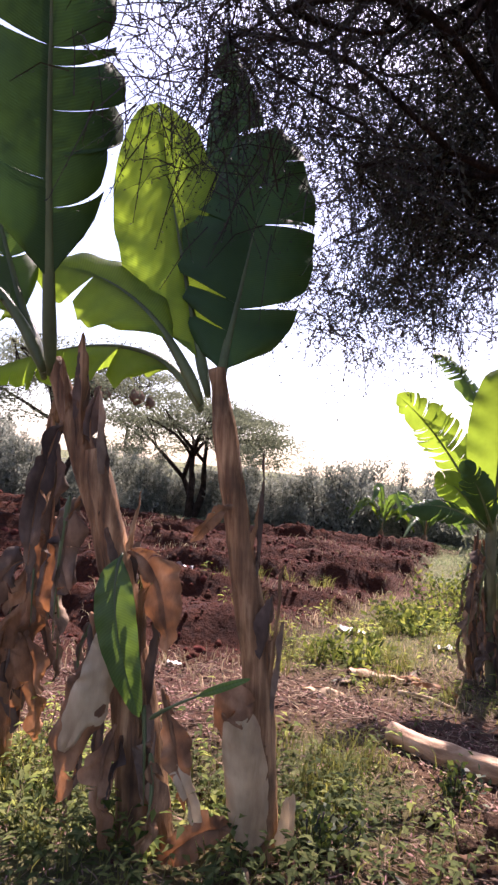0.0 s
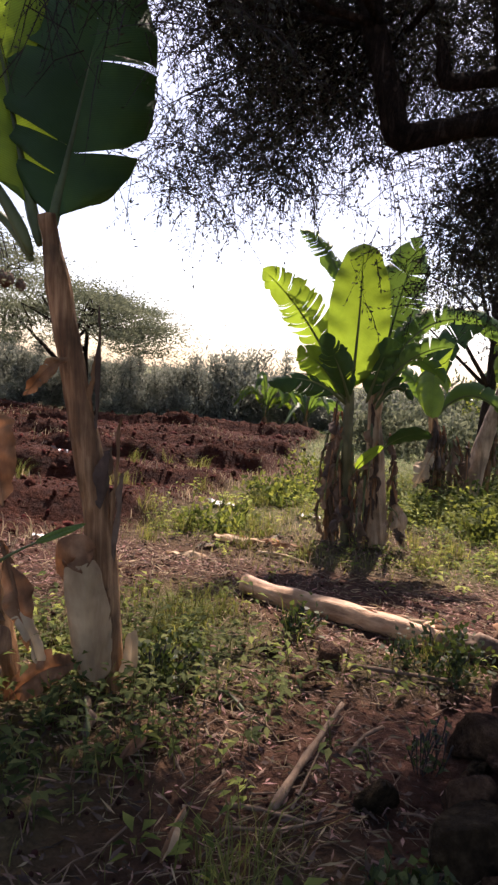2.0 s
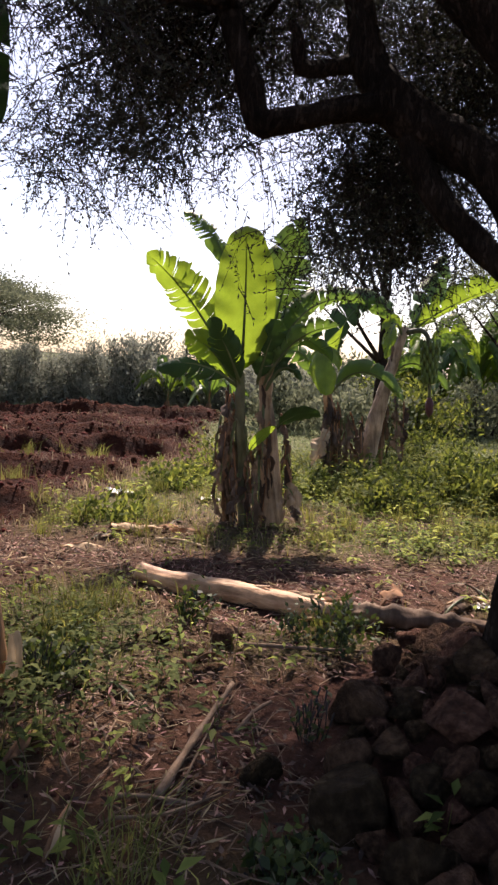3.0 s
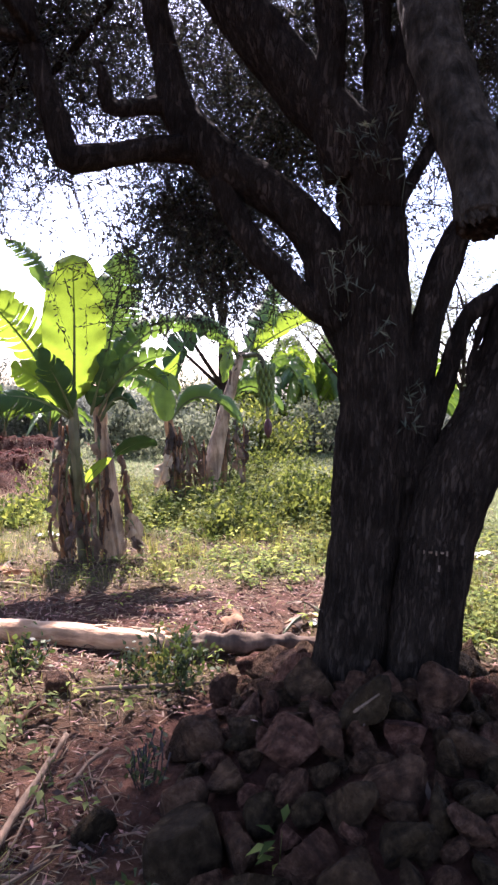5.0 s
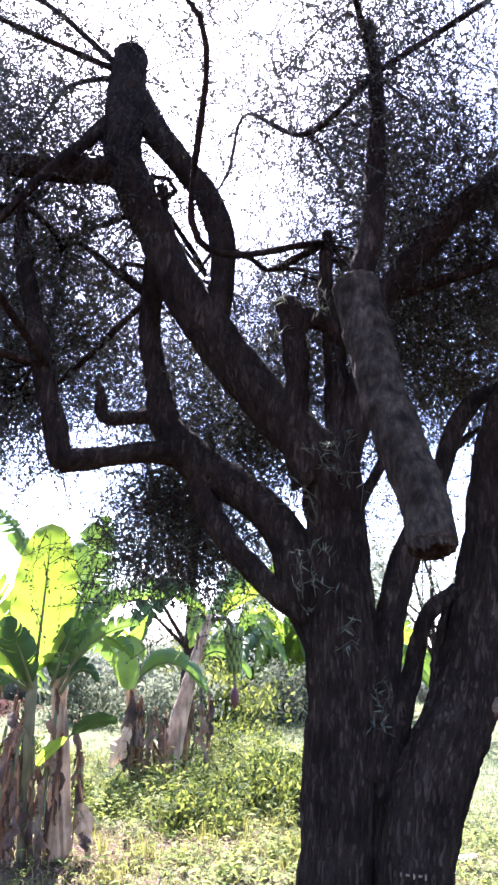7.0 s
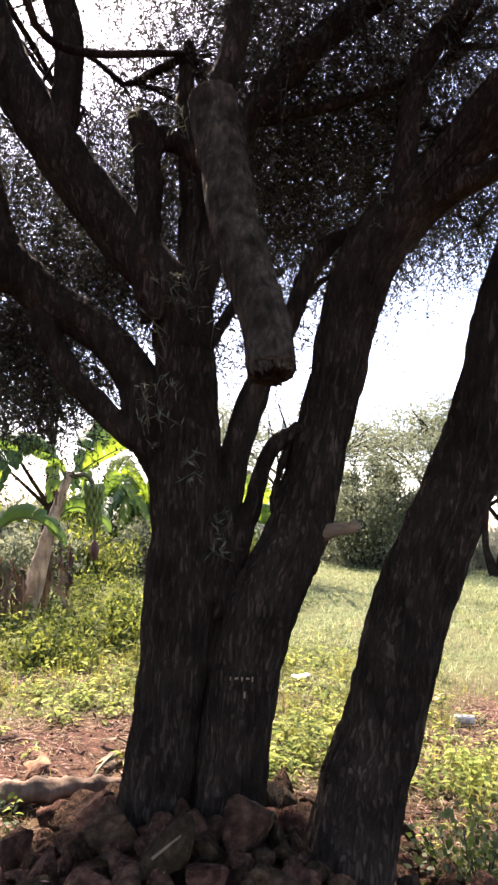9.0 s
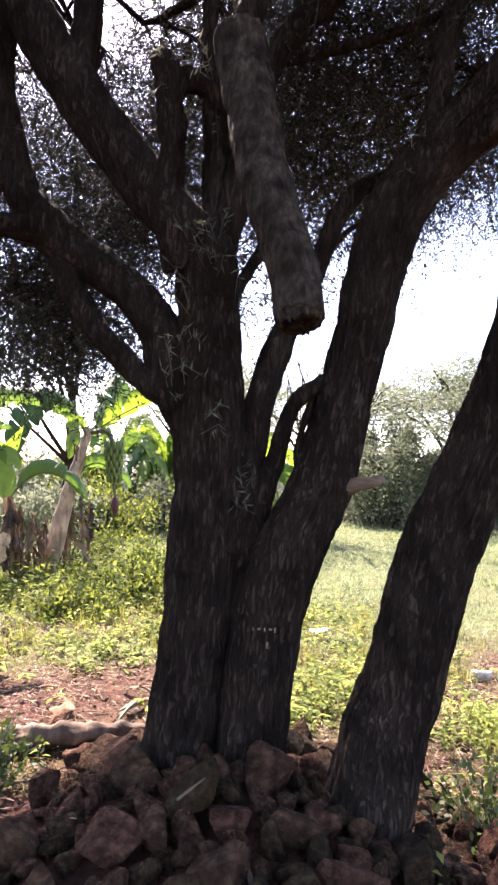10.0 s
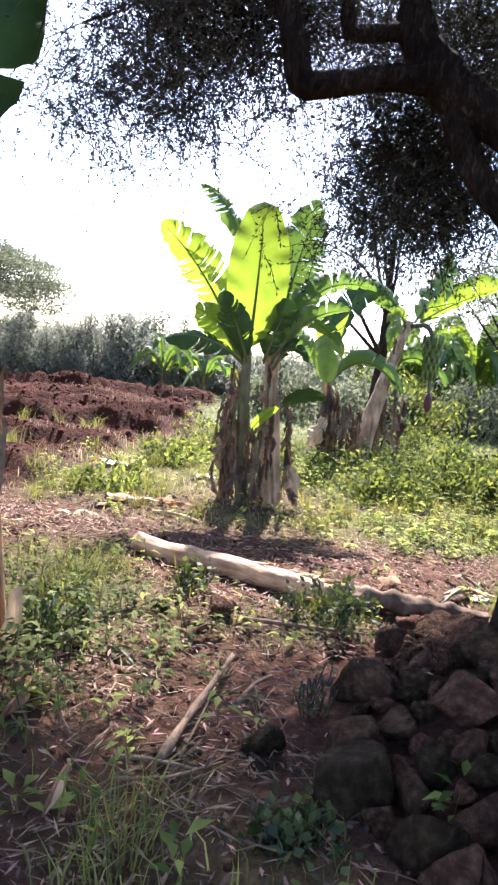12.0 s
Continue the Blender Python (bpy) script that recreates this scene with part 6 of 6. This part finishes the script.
p_round = thing("round_bush_tree", (19.3, 13.3, 0), "rounded dense green bush tree beyond the meadow", "tree")
shrub_parts(p_round, 19.3, 13.3, 3.9, 4.4, 520, UMBRELLA, 24000, 0.14, 0.12, 0.4)


def build_nests():
    g = np.random.default_rng(77)
    for k in range(7):
        x, y, z = -2.25 + g.uniform(-0.6, 0.5), 11.6 + g.uniform(-0.4, 0.4), 2.42 + g.uniform(-0.12, 0.12)
        n = thing("weaver_nest", (x, y, z), "brown woven bird nest hanging from a thin twig", "bird nest", "weaver nests")
        part("ball", tube([(x, y, z + 0.13), (x, y, z + 0.06), (x + 0.01, y, z), (x, y, z - 0.07), (x, y, z - 0.1)], [0.012, 0.06, 0.085, 0.06, 0.02], 12, 0.03, 0.012, 22), NEST, n)
        part("twig", tube([(x, y, z + 0.1), (x - 0.05, y + 0.05, z + 0.35), (x - 0.2, y + 0.2, z + 0.75)], [0.006, 0.008, 0.012], 5, 0.1), TWIG, n)


build_nests()


def build_thin_trees():
    g = np.random.default_rng(88)
    for x, y, h in ((5.75, 10.0, 3.9), (8.6, 10.1, 3.4)):
        p = thing("bare_tree", (x, y, 0), "thin dark tree with bare forked branches", "tree", "thin trees")
        part("trunk", tube([(x, y, -0.05), (x + 0.03, y, h * 0.3), (x, y, h * 0.6)], [0.11, 0.09, 0.07], 10, 0.1, 0.012, 8), BARK, p)
        for k in range(8):
            a = g.uniform(0, 6.28)
            s = np.array([x, y, h * g.uniform(0.35, 0.6)])
            e = s + np.array([math.cos(a), math.sin(a) * 0.6, g.uniform(0.7, 1.3)]) * h * g.uniform(0.25, 0.42)
            part("branch", tube([s, (s + e) / 2 + g.normal(size=3) * 0.06, e], [0.04, 0.025, 0.008], 6, 0.1), BARK, p)
            q = e + g.normal(size=(420, 3)) * 0.32
            part("foliage", leaf_cloud(q, g.normal(size=(420, 3)), 0.07, 0.026, g=g), UMBRELLA, p, smooth=False)


build_thin_trees()
pole = solo("utility_pole", tube([(-4.9, 27.0, -0.2), (-4.9, 27.0, 1.5), (-4.9, 27.0, 2.6)], [0.07, 0.065, 0.055], 8, 0.3), PALE_BARK, "thin grey wooden pole beyond the hedge", "pole")


# ---- ground cover ----
def sample(n, box, density, g):
    x = g.uniform(box[0], box[1], n)
    y = g.uniform(box[2], box[3], n)
    ok = g.uniform(size=n) < density(x, y)
    return x[ok], y[ok]


def blades(x, y, h, w, g, lean=0.5):
    n = len(x)
    a = g.uniform(0, 6.28, n)
    base = np.stack([x, y, level(x, y) - 0.01], 1)
    side = np.stack([np.cos(a), np.sin(a), 0 * a], 1)
    b = g.uniform(0, 6.28, n)
    out = np.stack([np.cos(b), np.sin(b), 0 * b], 1) * (h * g.uniform(0.1, lean, n))[:, None]
    up = np.array([0, 0, 1.0]) * h[:, None]
    w = np.broadcast_to(w, n)[:, None]
    mid = base + up * 0.55 + out * 0.35
    tip = base + up * (1 - 0.25 * lean) + out * 1.15
    v = np.stack([base - side * w / 2, base + side * w / 2, mid + side * w * 0.4, mid - side * w * 0.4, tip + side * w * 0.06, tip - side * w * 0.06], 1).reshape(-1, 3)
    i = np.arange(n)[:, None] * 6
    return v, np.concatenate([i + np.array([[0, 1, 2, 3]]), i + np.array([[3, 2, 4, 5]])])


def weeds(x, y, h, leaf, g, per=9, wide=0.19):
    """Small broad-leaved plants: leaves up a short stalk, each folded along its middle."""
    n = len(x)
    base = np.stack([x, y, level(x, y)], 1)
    top = base + np.stack([g.normal(size=n) * 0.25 * h, g.normal(size=n) * 0.25 * h, h], 1)
    s = np.tile(np.linspace(0.25, 1.0, per), n)[:, None]
    at = np.repeat(base, per, 0) * (1 - s) + np.repeat(top, per, 0) * s
    a = g.uniform(0, 6.28, n * per)
    along = unit(np.stack([np.cos(a), np.sin(a), g.uniform(-0.25, 0.35, n * per)], 1))
    side = unit(np.cross(along, np.array([0, 0, 1.0])))
    up = np.cross(side, along)
    ln = (np.repeat(leaf * g.uniform(0.7, 1.3, n), per) * g.uniform(0.6, 1.2, n * per))[:, None]
    at = at + along * ln * 0.35
    m = at + along * ln * 0.45
    v = np.stack([at, m + side * ln * wide + up * ln * 0.08, at + along * ln - up * ln * 0.15, m - side * ln * wide + up * ln * 0.08, m], 1).reshape(-1, 3)
    i = np.arange(n * per)[:, None] * 5
    leaves = (v, np.concatenate([i + np.array([[0, 1, 4]]), i + np.array([[1, 2, 4]]), i + np.array([[2, 3, 4]]), i + np.array([[3, 0, 4]])]))
    return leaves, ribbons(base, (base + top) / 2, top, 0.005, g)


def build_cover():
    g = np.random.default_rng(55)
    # grass near by
    dens = lambda x, y: green_at(x, y) ** 1.3 * np.clip((noise2(x, y, 3.3, 61) - 0.3) * 3.5, 0.08, 1)
    x, y = sample(95000, (-3, 6.2, 0.3, 9.5), dens, g)
    solo("grass", blades(x, y, g.uniform(0.02, 0.09, len(x)) * (1 + 0.8 * (noise2(x, y, 2.5, 15) > 0.6)), g.uniform(0.003, 0.006, len(x)), g), GRASS, "short green grass among the plants", "grass", kind="stuff", smooth=False)
    # longer tufts
    cx, cy = sample(700, (-2.5, 5.5, 0.5, 9.0), lambda x, y: green_at(x, y) * 0.5 + 0.04, g)
    tuft = np.repeat(np.arange(len(cx)), 42)
    x, y = cx[tuft] + g.normal(size=len(tuft)) * 0.045, cy[tuft] + g.normal(size=len(tuft)) * 0.045
    fix = [(0.6, 3.12), (0.74, 3.3), (0.5, 3.02), (0.62, 1.5), (0.55, 1.3)]
    fx = np.repeat(np.array(fix), 90, 0)
    x, y = np.r_[x, fx[:, 0] + g.normal(size=len(fx)) * 0.07], np.r_[y, fx[:, 1] + g.normal(size=len(fx)) * 0.07]
    solo("grass_tufts", blades(x, y, g.uniform(0.1, 0.26, len(x)), g.uniform(0.003, 0.006, len(x)), g, 0.8), GRASS, "long thin tufts of grass", "grass", kind="stuff", smooth=False)
    # dry grass by the field and in its furrows
    x, y = sample(60000, (-8, 6, 4.2, 16.5), lambda x, y: 0.3 * ploughed_at(x, y) * (noise2(x, y, 1.2, 17) > 0.5) * ((x * ROW_NOR[0] + y * ROW_NOR[1]) / 1.75 % 1.0 < 0.3) + 0.9 * np.clip(4 * ploughed_at(x, y) * (1 - ploughed_at(x, y)), 0, 1) * (y < 11) + 0.5 * (1 - ploughed_at(x, y)) * (y > 3.9) * (x < 2.6) * (y < 9) * (noise2(x, y, 2.4, 62) > 0.45), g)
    solo("dry_grass", blades(x, y, g.uniform(0.04, 0.16, len(x)), g.uniform(0.004, 0.008, len(x)), g, 0.9), DRY_GRASS, "dry pale grass along the furrows", "grass", kind="stuff", smooth=False)
    # meadow beyond the trunks
    x, y = sample(260000, (2.7, 27, -2, 24), lambda x, y: np.clip(green_at(x, y), 0, 1) * np.clip(7.0 / np.hypot(x, y), 0.12, 1.0), g)
    far = np.hypot(x, y)
    solo("meadow_grass", blades(x, y, g.uniform(0.03, 0.13, len(x)) * (0.35 + 1.2 * noise2(x, y, 0.7, 33)), 0.003 + 0.0008 * far, g, 1.5), MEADOW, "tall pale green meadow grass", "grass", kind="stuff", smooth=False)
    # the strip under the hedge
    x, y = sample(30000, (-14, 7, 15, 18), lambda x, y: np.clip(1 - np.abs((x - FAR_A[0]) * ROW_NOR[0] + (y - FAR_A[1]) * ROW_NOR[1] - 0.3) / 0.9, 0, 1), g)
    solo("edge_grass", blades(x, y, g.uniform(0.05, 0.16, len(x)), 0.014, g, 0.9), MEADOW, "rank grass along the foot of the hedge", "grass", kind="stuff", smooth=False)
    # broad-leaved weeds
    x, y = sample(7500, (-2.5, 6.5, 0.4, 8.0), lambda x, y: green_at(x, y) * (0.12 + 0.73 * (noise2(x, y, 1.9, 21) > 0.5)) + 0.003, g)
    h = g.uniform(0.04, 0.15, len(x)) + 0.12 * blob(x, y, -0.4, 2.85, 1.0, 0.8) * g.uniform(0, 1, len(x))
    lv, st = weeds(x, y, h * np.clip(0.5 + g.exponential(0.6, len(x)), 0.5, 2), 0.055, g)
    w = new("weeds", as_mesh("weeds", lv[0], lv[1], WEED, False))
    tagged(w, "bright yellow-green broad-leaved weeds", "weeds", kind="stuff")
    ORIGIN[w] = np.zeros(3)
    part("stalks", st, GRASS, w)
    x, y = sample(850, (2.6, 6.8, 4.6, 9.0), lambda x, y: np.clip(green_at(x, y), 0, 1) * (noise2(x, y, 2.2, 27) > 0.45), g)
    lv, st = weeds(x, y, g.uniform(0.1, 0.42, len(x)), 0.075, g, 14)
    w = new("tall_weeds", as_mesh("tall_weeds", lv[0], lv[1], BUSH, False))
    tagged(w, "taller leggy green weeds in the sun", "weeds", kind="stuff")
    ORIGIN[w] = np.zeros(3)
    part("stalks", st, GRASS, w)
    x, y = sample(1600, (4.6, 15.0, 1.2, 12.0), lambda x, y: np.clip(green_at(x, y), 0, 1) * (noise2(x, y, 0.8, 91) > 0.58) * np.clip(6 / np.hypot(x, y), 0.2, 1), g)
    lv, st = weeds(x, y, g.uniform(0.06, 0.3, len(x)), 0.09, g, 10)
    w = new("meadow_weeds", as_mesh("meadow_weeds", lv[0], lv[1], BUSH, False))
    tagged(w, "darker leafy weeds scattered through the meadow", "weeds", kind="stuff")
    ORIGIN[w] = np.zeros(3)
    part("stalks", st, GRASS, w)
    # undergrowth round the near plants
    x, y = sample(2600, (-2.2, 1.2, 1.5, 4.0), lambda x, y: 0.75 * np.clip(blob(x, y, -0.4, 2.6, 1.0, 0.45) + 0.8 * blob(x, y, 0.5, 2.75, 0.35, 0.4) + 0.5 * blob(x, y, -0.1, 2.0, 0.6, 0.25), 0, 1) * (noise2(x, y, 2.7, 81) > 0.33) * (1 - ploughed_at(x, y)), g)
    lv, st = weeds(x, y, g.uniform(0.04, 0.2, len(x)), 0.05, g, 9, 0.21)
    w = new("undergrowth", as_mesh("undergrowth", lv[0], lv[1], BUSH, False))
    tagged(w, "green leafy undergrowth round the banana stems", "weeds", kind="stuff")
    ORIGIN[w] = np.zeros(3)
    part("stalks", st, GRASS, w)
    # low broad weeds in the full sun beside the clump
    x, y = sample(1500, (2.2, 6.0, 3.6, 5.4), lambda x, y: 0.6 * np.clip(blob(x, y, 3.3, 4.3, 1.0, 0.32) + blob(x, y, 4.5, 4.3, 0.9, 0.4), 0, 1) * (noise2(x, y, 3.1, 71) > 0.42), g)
    x, y = np.r_[x, g.normal(3.65, 0.35, 150), g.normal(4.25, 0.35, 60), g.normal(1.25, 0.25, 14)], np.r_[y, g.normal(2.6, 0.4, 150), g.normal(1.65, 0.2, 60), g.normal(6.3, 0.2, 14)]
    lv, st = weeds(x, y, g.uniform(0.04, 0.17, len(x)), 0.062, g, 8, 0.27)
    w = new("sunlit_weeds", as_mesh("sunlit_weeds", lv[0], lv[1], WEED, False))
    tagged(w, "low bright weeds with broad sunlit leaves", "weeds", kind="stuff")
    ORIGIN[w] = np.zeros(3)
    part("stalks", st, GRASS, w)
    # bare-ground litter
    def bare(x, y):
        return (1 - ploughed_at(x, y)) * np.clip(1.0 - 0.55 * green_at(x, y), 0, 1) * np.clip(1 - heap_at(x, y) * 9, 0.01, 1)
    x, y = sample(60000, (-1.5, 6.3, 0.4, 6.4), lambda x, y: bare(x, y) * (0.25 + 0.75 * (noise2(x, y, 2.2, 23) > 0.42)), g)
    z = level(x, y) + np.maximum(heap_at(x, y), 0) * 0.4 + g.uniform(0.004, 0.02, len(x))
    at = np.stack([x, y, z], 1)
    d = np.stack([g.normal(size=len(x)), g.normal(size=len(x)), g.normal(size=len(x)) * 0.18], 1)
    flat = unit(np.stack([g.normal(size=len(x)) * 0.35, g.normal(size=len(x)) * 0.35, np.ones(len(x))], 1))
    solo("leaf_litter", leaf_cloud(at, d, g.uniform(0.012, 0.06, len(x)), g.uniform(0.003, 0.013, len(x)), flat, g), LITTER, "dry leaf scraps littering the earth", "leaf litter", kind="stuff", smooth=False)
    x, y = sample(14000, (-1.2, 5.5, 0.5, 5.6), lambda x, y: bare(x, y) * (0.3 + 0.7 * (noise2(x, y, 1.6, 29) > 0.45)), g)
    at = np.stack([x, y, level(x, y) + g.uniform(0.006, 0.03, len(x))], 1)
    d = np.stack([g.normal(size=len(x)), g.normal(size=len(x)), g.normal(size=len(x)) * 0.25], 1)
    solo("straw_litter", leaf_cloud(at, d, g.uniform(0.02, 0.09, len(x)), g.uniform(0.003, 0.008, len(x)), g=g), DRY_GRASS, "pale dry straw strewn over the earth", "straw", kind="stuff", smooth=False)
    x, y = sample(12000, (-1.2, 5.5, 0.5, 5.8), lambda x, y: bare(x, y) * (0.4 + 0.6 * (noise2(x, y, 1.9, 67) > 0.5)), g)
    at = np.stack([x, y, level(x, y) + g.uniform(0.004, 0.03, len(x))], 1)
    d = np.stack([g.normal(size=len(x)), g.normal(size=len(x)), g.normal(size=len(x)) * 0.3], 1)
    solo("dark_litter", leaf_cloud(at, d, g.uniform(0.02, 0.07, len(x)), g.uniform(0.006, 0.02, len(x)), g=g), DARK_DRY, "dark rotting leaf shreds on the earth", "leaf litter", kind="stuff", smooth=False)
    x, y = sample(3800, (-1.0, 5.5, 0.6, 5.5), lambda x, y: bare(x, y), g)
    a = g.uniform(0, 6.28, len(x))
    ln = g.uniform(0.05, 0.22, len(x))
    p0 = np.stack([x, y, level(x, y) + 0.012], 1)
    p2 = p0 + np.stack([np.cos(a) * ln, np.sin(a) * ln, g.normal(size=len(x)) * 0.01], 1)
    solo("twig_litter", ribbons(p0, (p0 + p2) / 2 + np.stack([0 * a, 0 * a, g.uniform(0, 0.025, len(x))], 1), p2, g.uniform(0.003, 0.010, len(x)), g), STICK, "thin dry twigs littering the earth", "twigs", kind="stuff", smooth=False)
    # ploughed clods
    bm = bmesh.new()
    bmesh.ops.create_icosphere(bm, subdivisions=1, radius=1.0)
    cv = np.array([q.co[:] for q in bm.verts])
    cf = np.array([[q.index for q in p.verts] for p in bm.faces])
    bm.free()
    x, y = sample(14000, (-7, 4.5, 4.0, 15.8), lambda x, y: ploughed_at(x, y) * np.clip(7 / np.maximum(y, 1), 0.2, 1) ** 1.5, g)
    n = len(x)
    r = g.uniform(0.008, 0.028, n) * (1 + 1.4 * (g.uniform(size=n) > 0.93)) * np.clip(y / 9, 0.8, 1.3)
    q = cv[None] * (1 + 0.45 * (g.uniform(size=(n, len(cv), 1)) - 0.5)) * r[:, None, None] * g.uniform(0.7, 1.25, (n, 1, 3))
    q = q + np.stack([x, y, level(x, y) + r * 0.05], 1)[:, None]
    solo("soil_clods", (q.reshape(-1, 3), (cf[None] + np.arange(n)[:, None, None] * len(cv)).reshape(-1, 3)), CLOD, "broken red clods of the ploughed field", "soil clods", kind="stuff", smooth=False)
    # crumbs of trodden earth
    x, y = sample(3500, (-0.8, 5.2, 0.5, 4.8), lambda x, y: bare(x, y) * 0.8, g)
    n = len(x)
    r = g.uniform(0.004, 0.013, n)
    q = cv[None] * (1 + 0.5 * (g.uniform(size=(n, len(cv), 1)) - 0.5)) * r[:, None, None] + np.stack([x, y, level(x, y) + r * 0.2], 1)[:, None]
    solo("earth_crumbs", (q.reshape(-1, 3), (cf[None] + np.arange(n)[:, None, None] * len(cv)).reshape(-1, 3)), CRUMB, "small crumbs of trodden brown earth", "soil crumbs", kind="stuff", smooth=False)


build_cover()


def build_bushes():
    for k, (x, y, h, w, n) in enumerate([(3.5, 5.3, 0.3, 0.9, 520), (4.4, 5.7, 0.48, 1.1, 1100), (5.0, 6.1, 0.5, 1.1, 1100), (3.9, 6.3, 0.36, 1.0, 600), (5.6, 6.4, 0.46, 1.1, 900), (2.95, 6.2, 0.3, 0.7, 420), (2.1, 7.0, 0.28, 0.9, 360), (2.75, 8.7, 0.38, 1.0, 420), (5.9, 8.4, 0.55, 1.3, 800), (7.2, 7.8, 0.5, 1.4, 800), (4.8, 5.3, 0.4, 0.8, 700), (1.0, 5.2, 0.2, 0.7, 260), (1.6, 6.5, 0.25, 0.8, 320)]):
        p = thing("weed_bush", (x, y, 0), "loose green weedy bush with small broad leaves", "bush", "weed bushes")
        shrub_parts(p, x, y, h, w, 600 + k, BUSH, int(n * 1.6), 0.07, 0.7, 0.42)
    for k, (x, y, h, w, n) in enumerate([(6.4, 11.6, 1.3, 2.2, 2200), (7.9, 11.9, 1.5, 2.4, 2400), (9.6, 12.4, 1.6, 2.6, 2600), (8.8, 14.2, 2.0, 3.0, 2600), (6.8, 14.0, 1.8, 2.6, 2400), (11.8, 12.6, 1.5, 2.6, 2400), (5.2, 13.0, 1.3, 2.0, 1800)]):
        p = thing("thicket_bush", (x, y, 0), "dense sunlit green bush behind the banana plants", "bush", "thicket bushes")
        shrub_parts(p, x, y, h, w, 660 + k, BUSH if k % 2 else UMBRELLA, n, 0.13, 0.5, 0.4)
    for k, (x, y, h, w, n) in enumerate([(3.12, 1.15, 0.22, 0.6, 300), (3.45, 1.0, 0.2, 0.5, 200), (1.3, 1.93, 0.22, 0.16, 30), (1.72, 2.7, 0.2, 0.55, 240), (1.15, 3.1, 0.14, 0.25, 90), (0.45, 2.5, 0.2, 0.35, 150), (1.02, 1.35, 0.1, 0.3, 130)]):
        p = thing("creeper", (x, y, 0), "small green creeper with rounded leaves", "plant", "creepers")
        shrub_parts(p, x, y, h, w, 640 + k, CREEPER, n * 2, 0.036, 0.3, 0.6)


build_bushes()
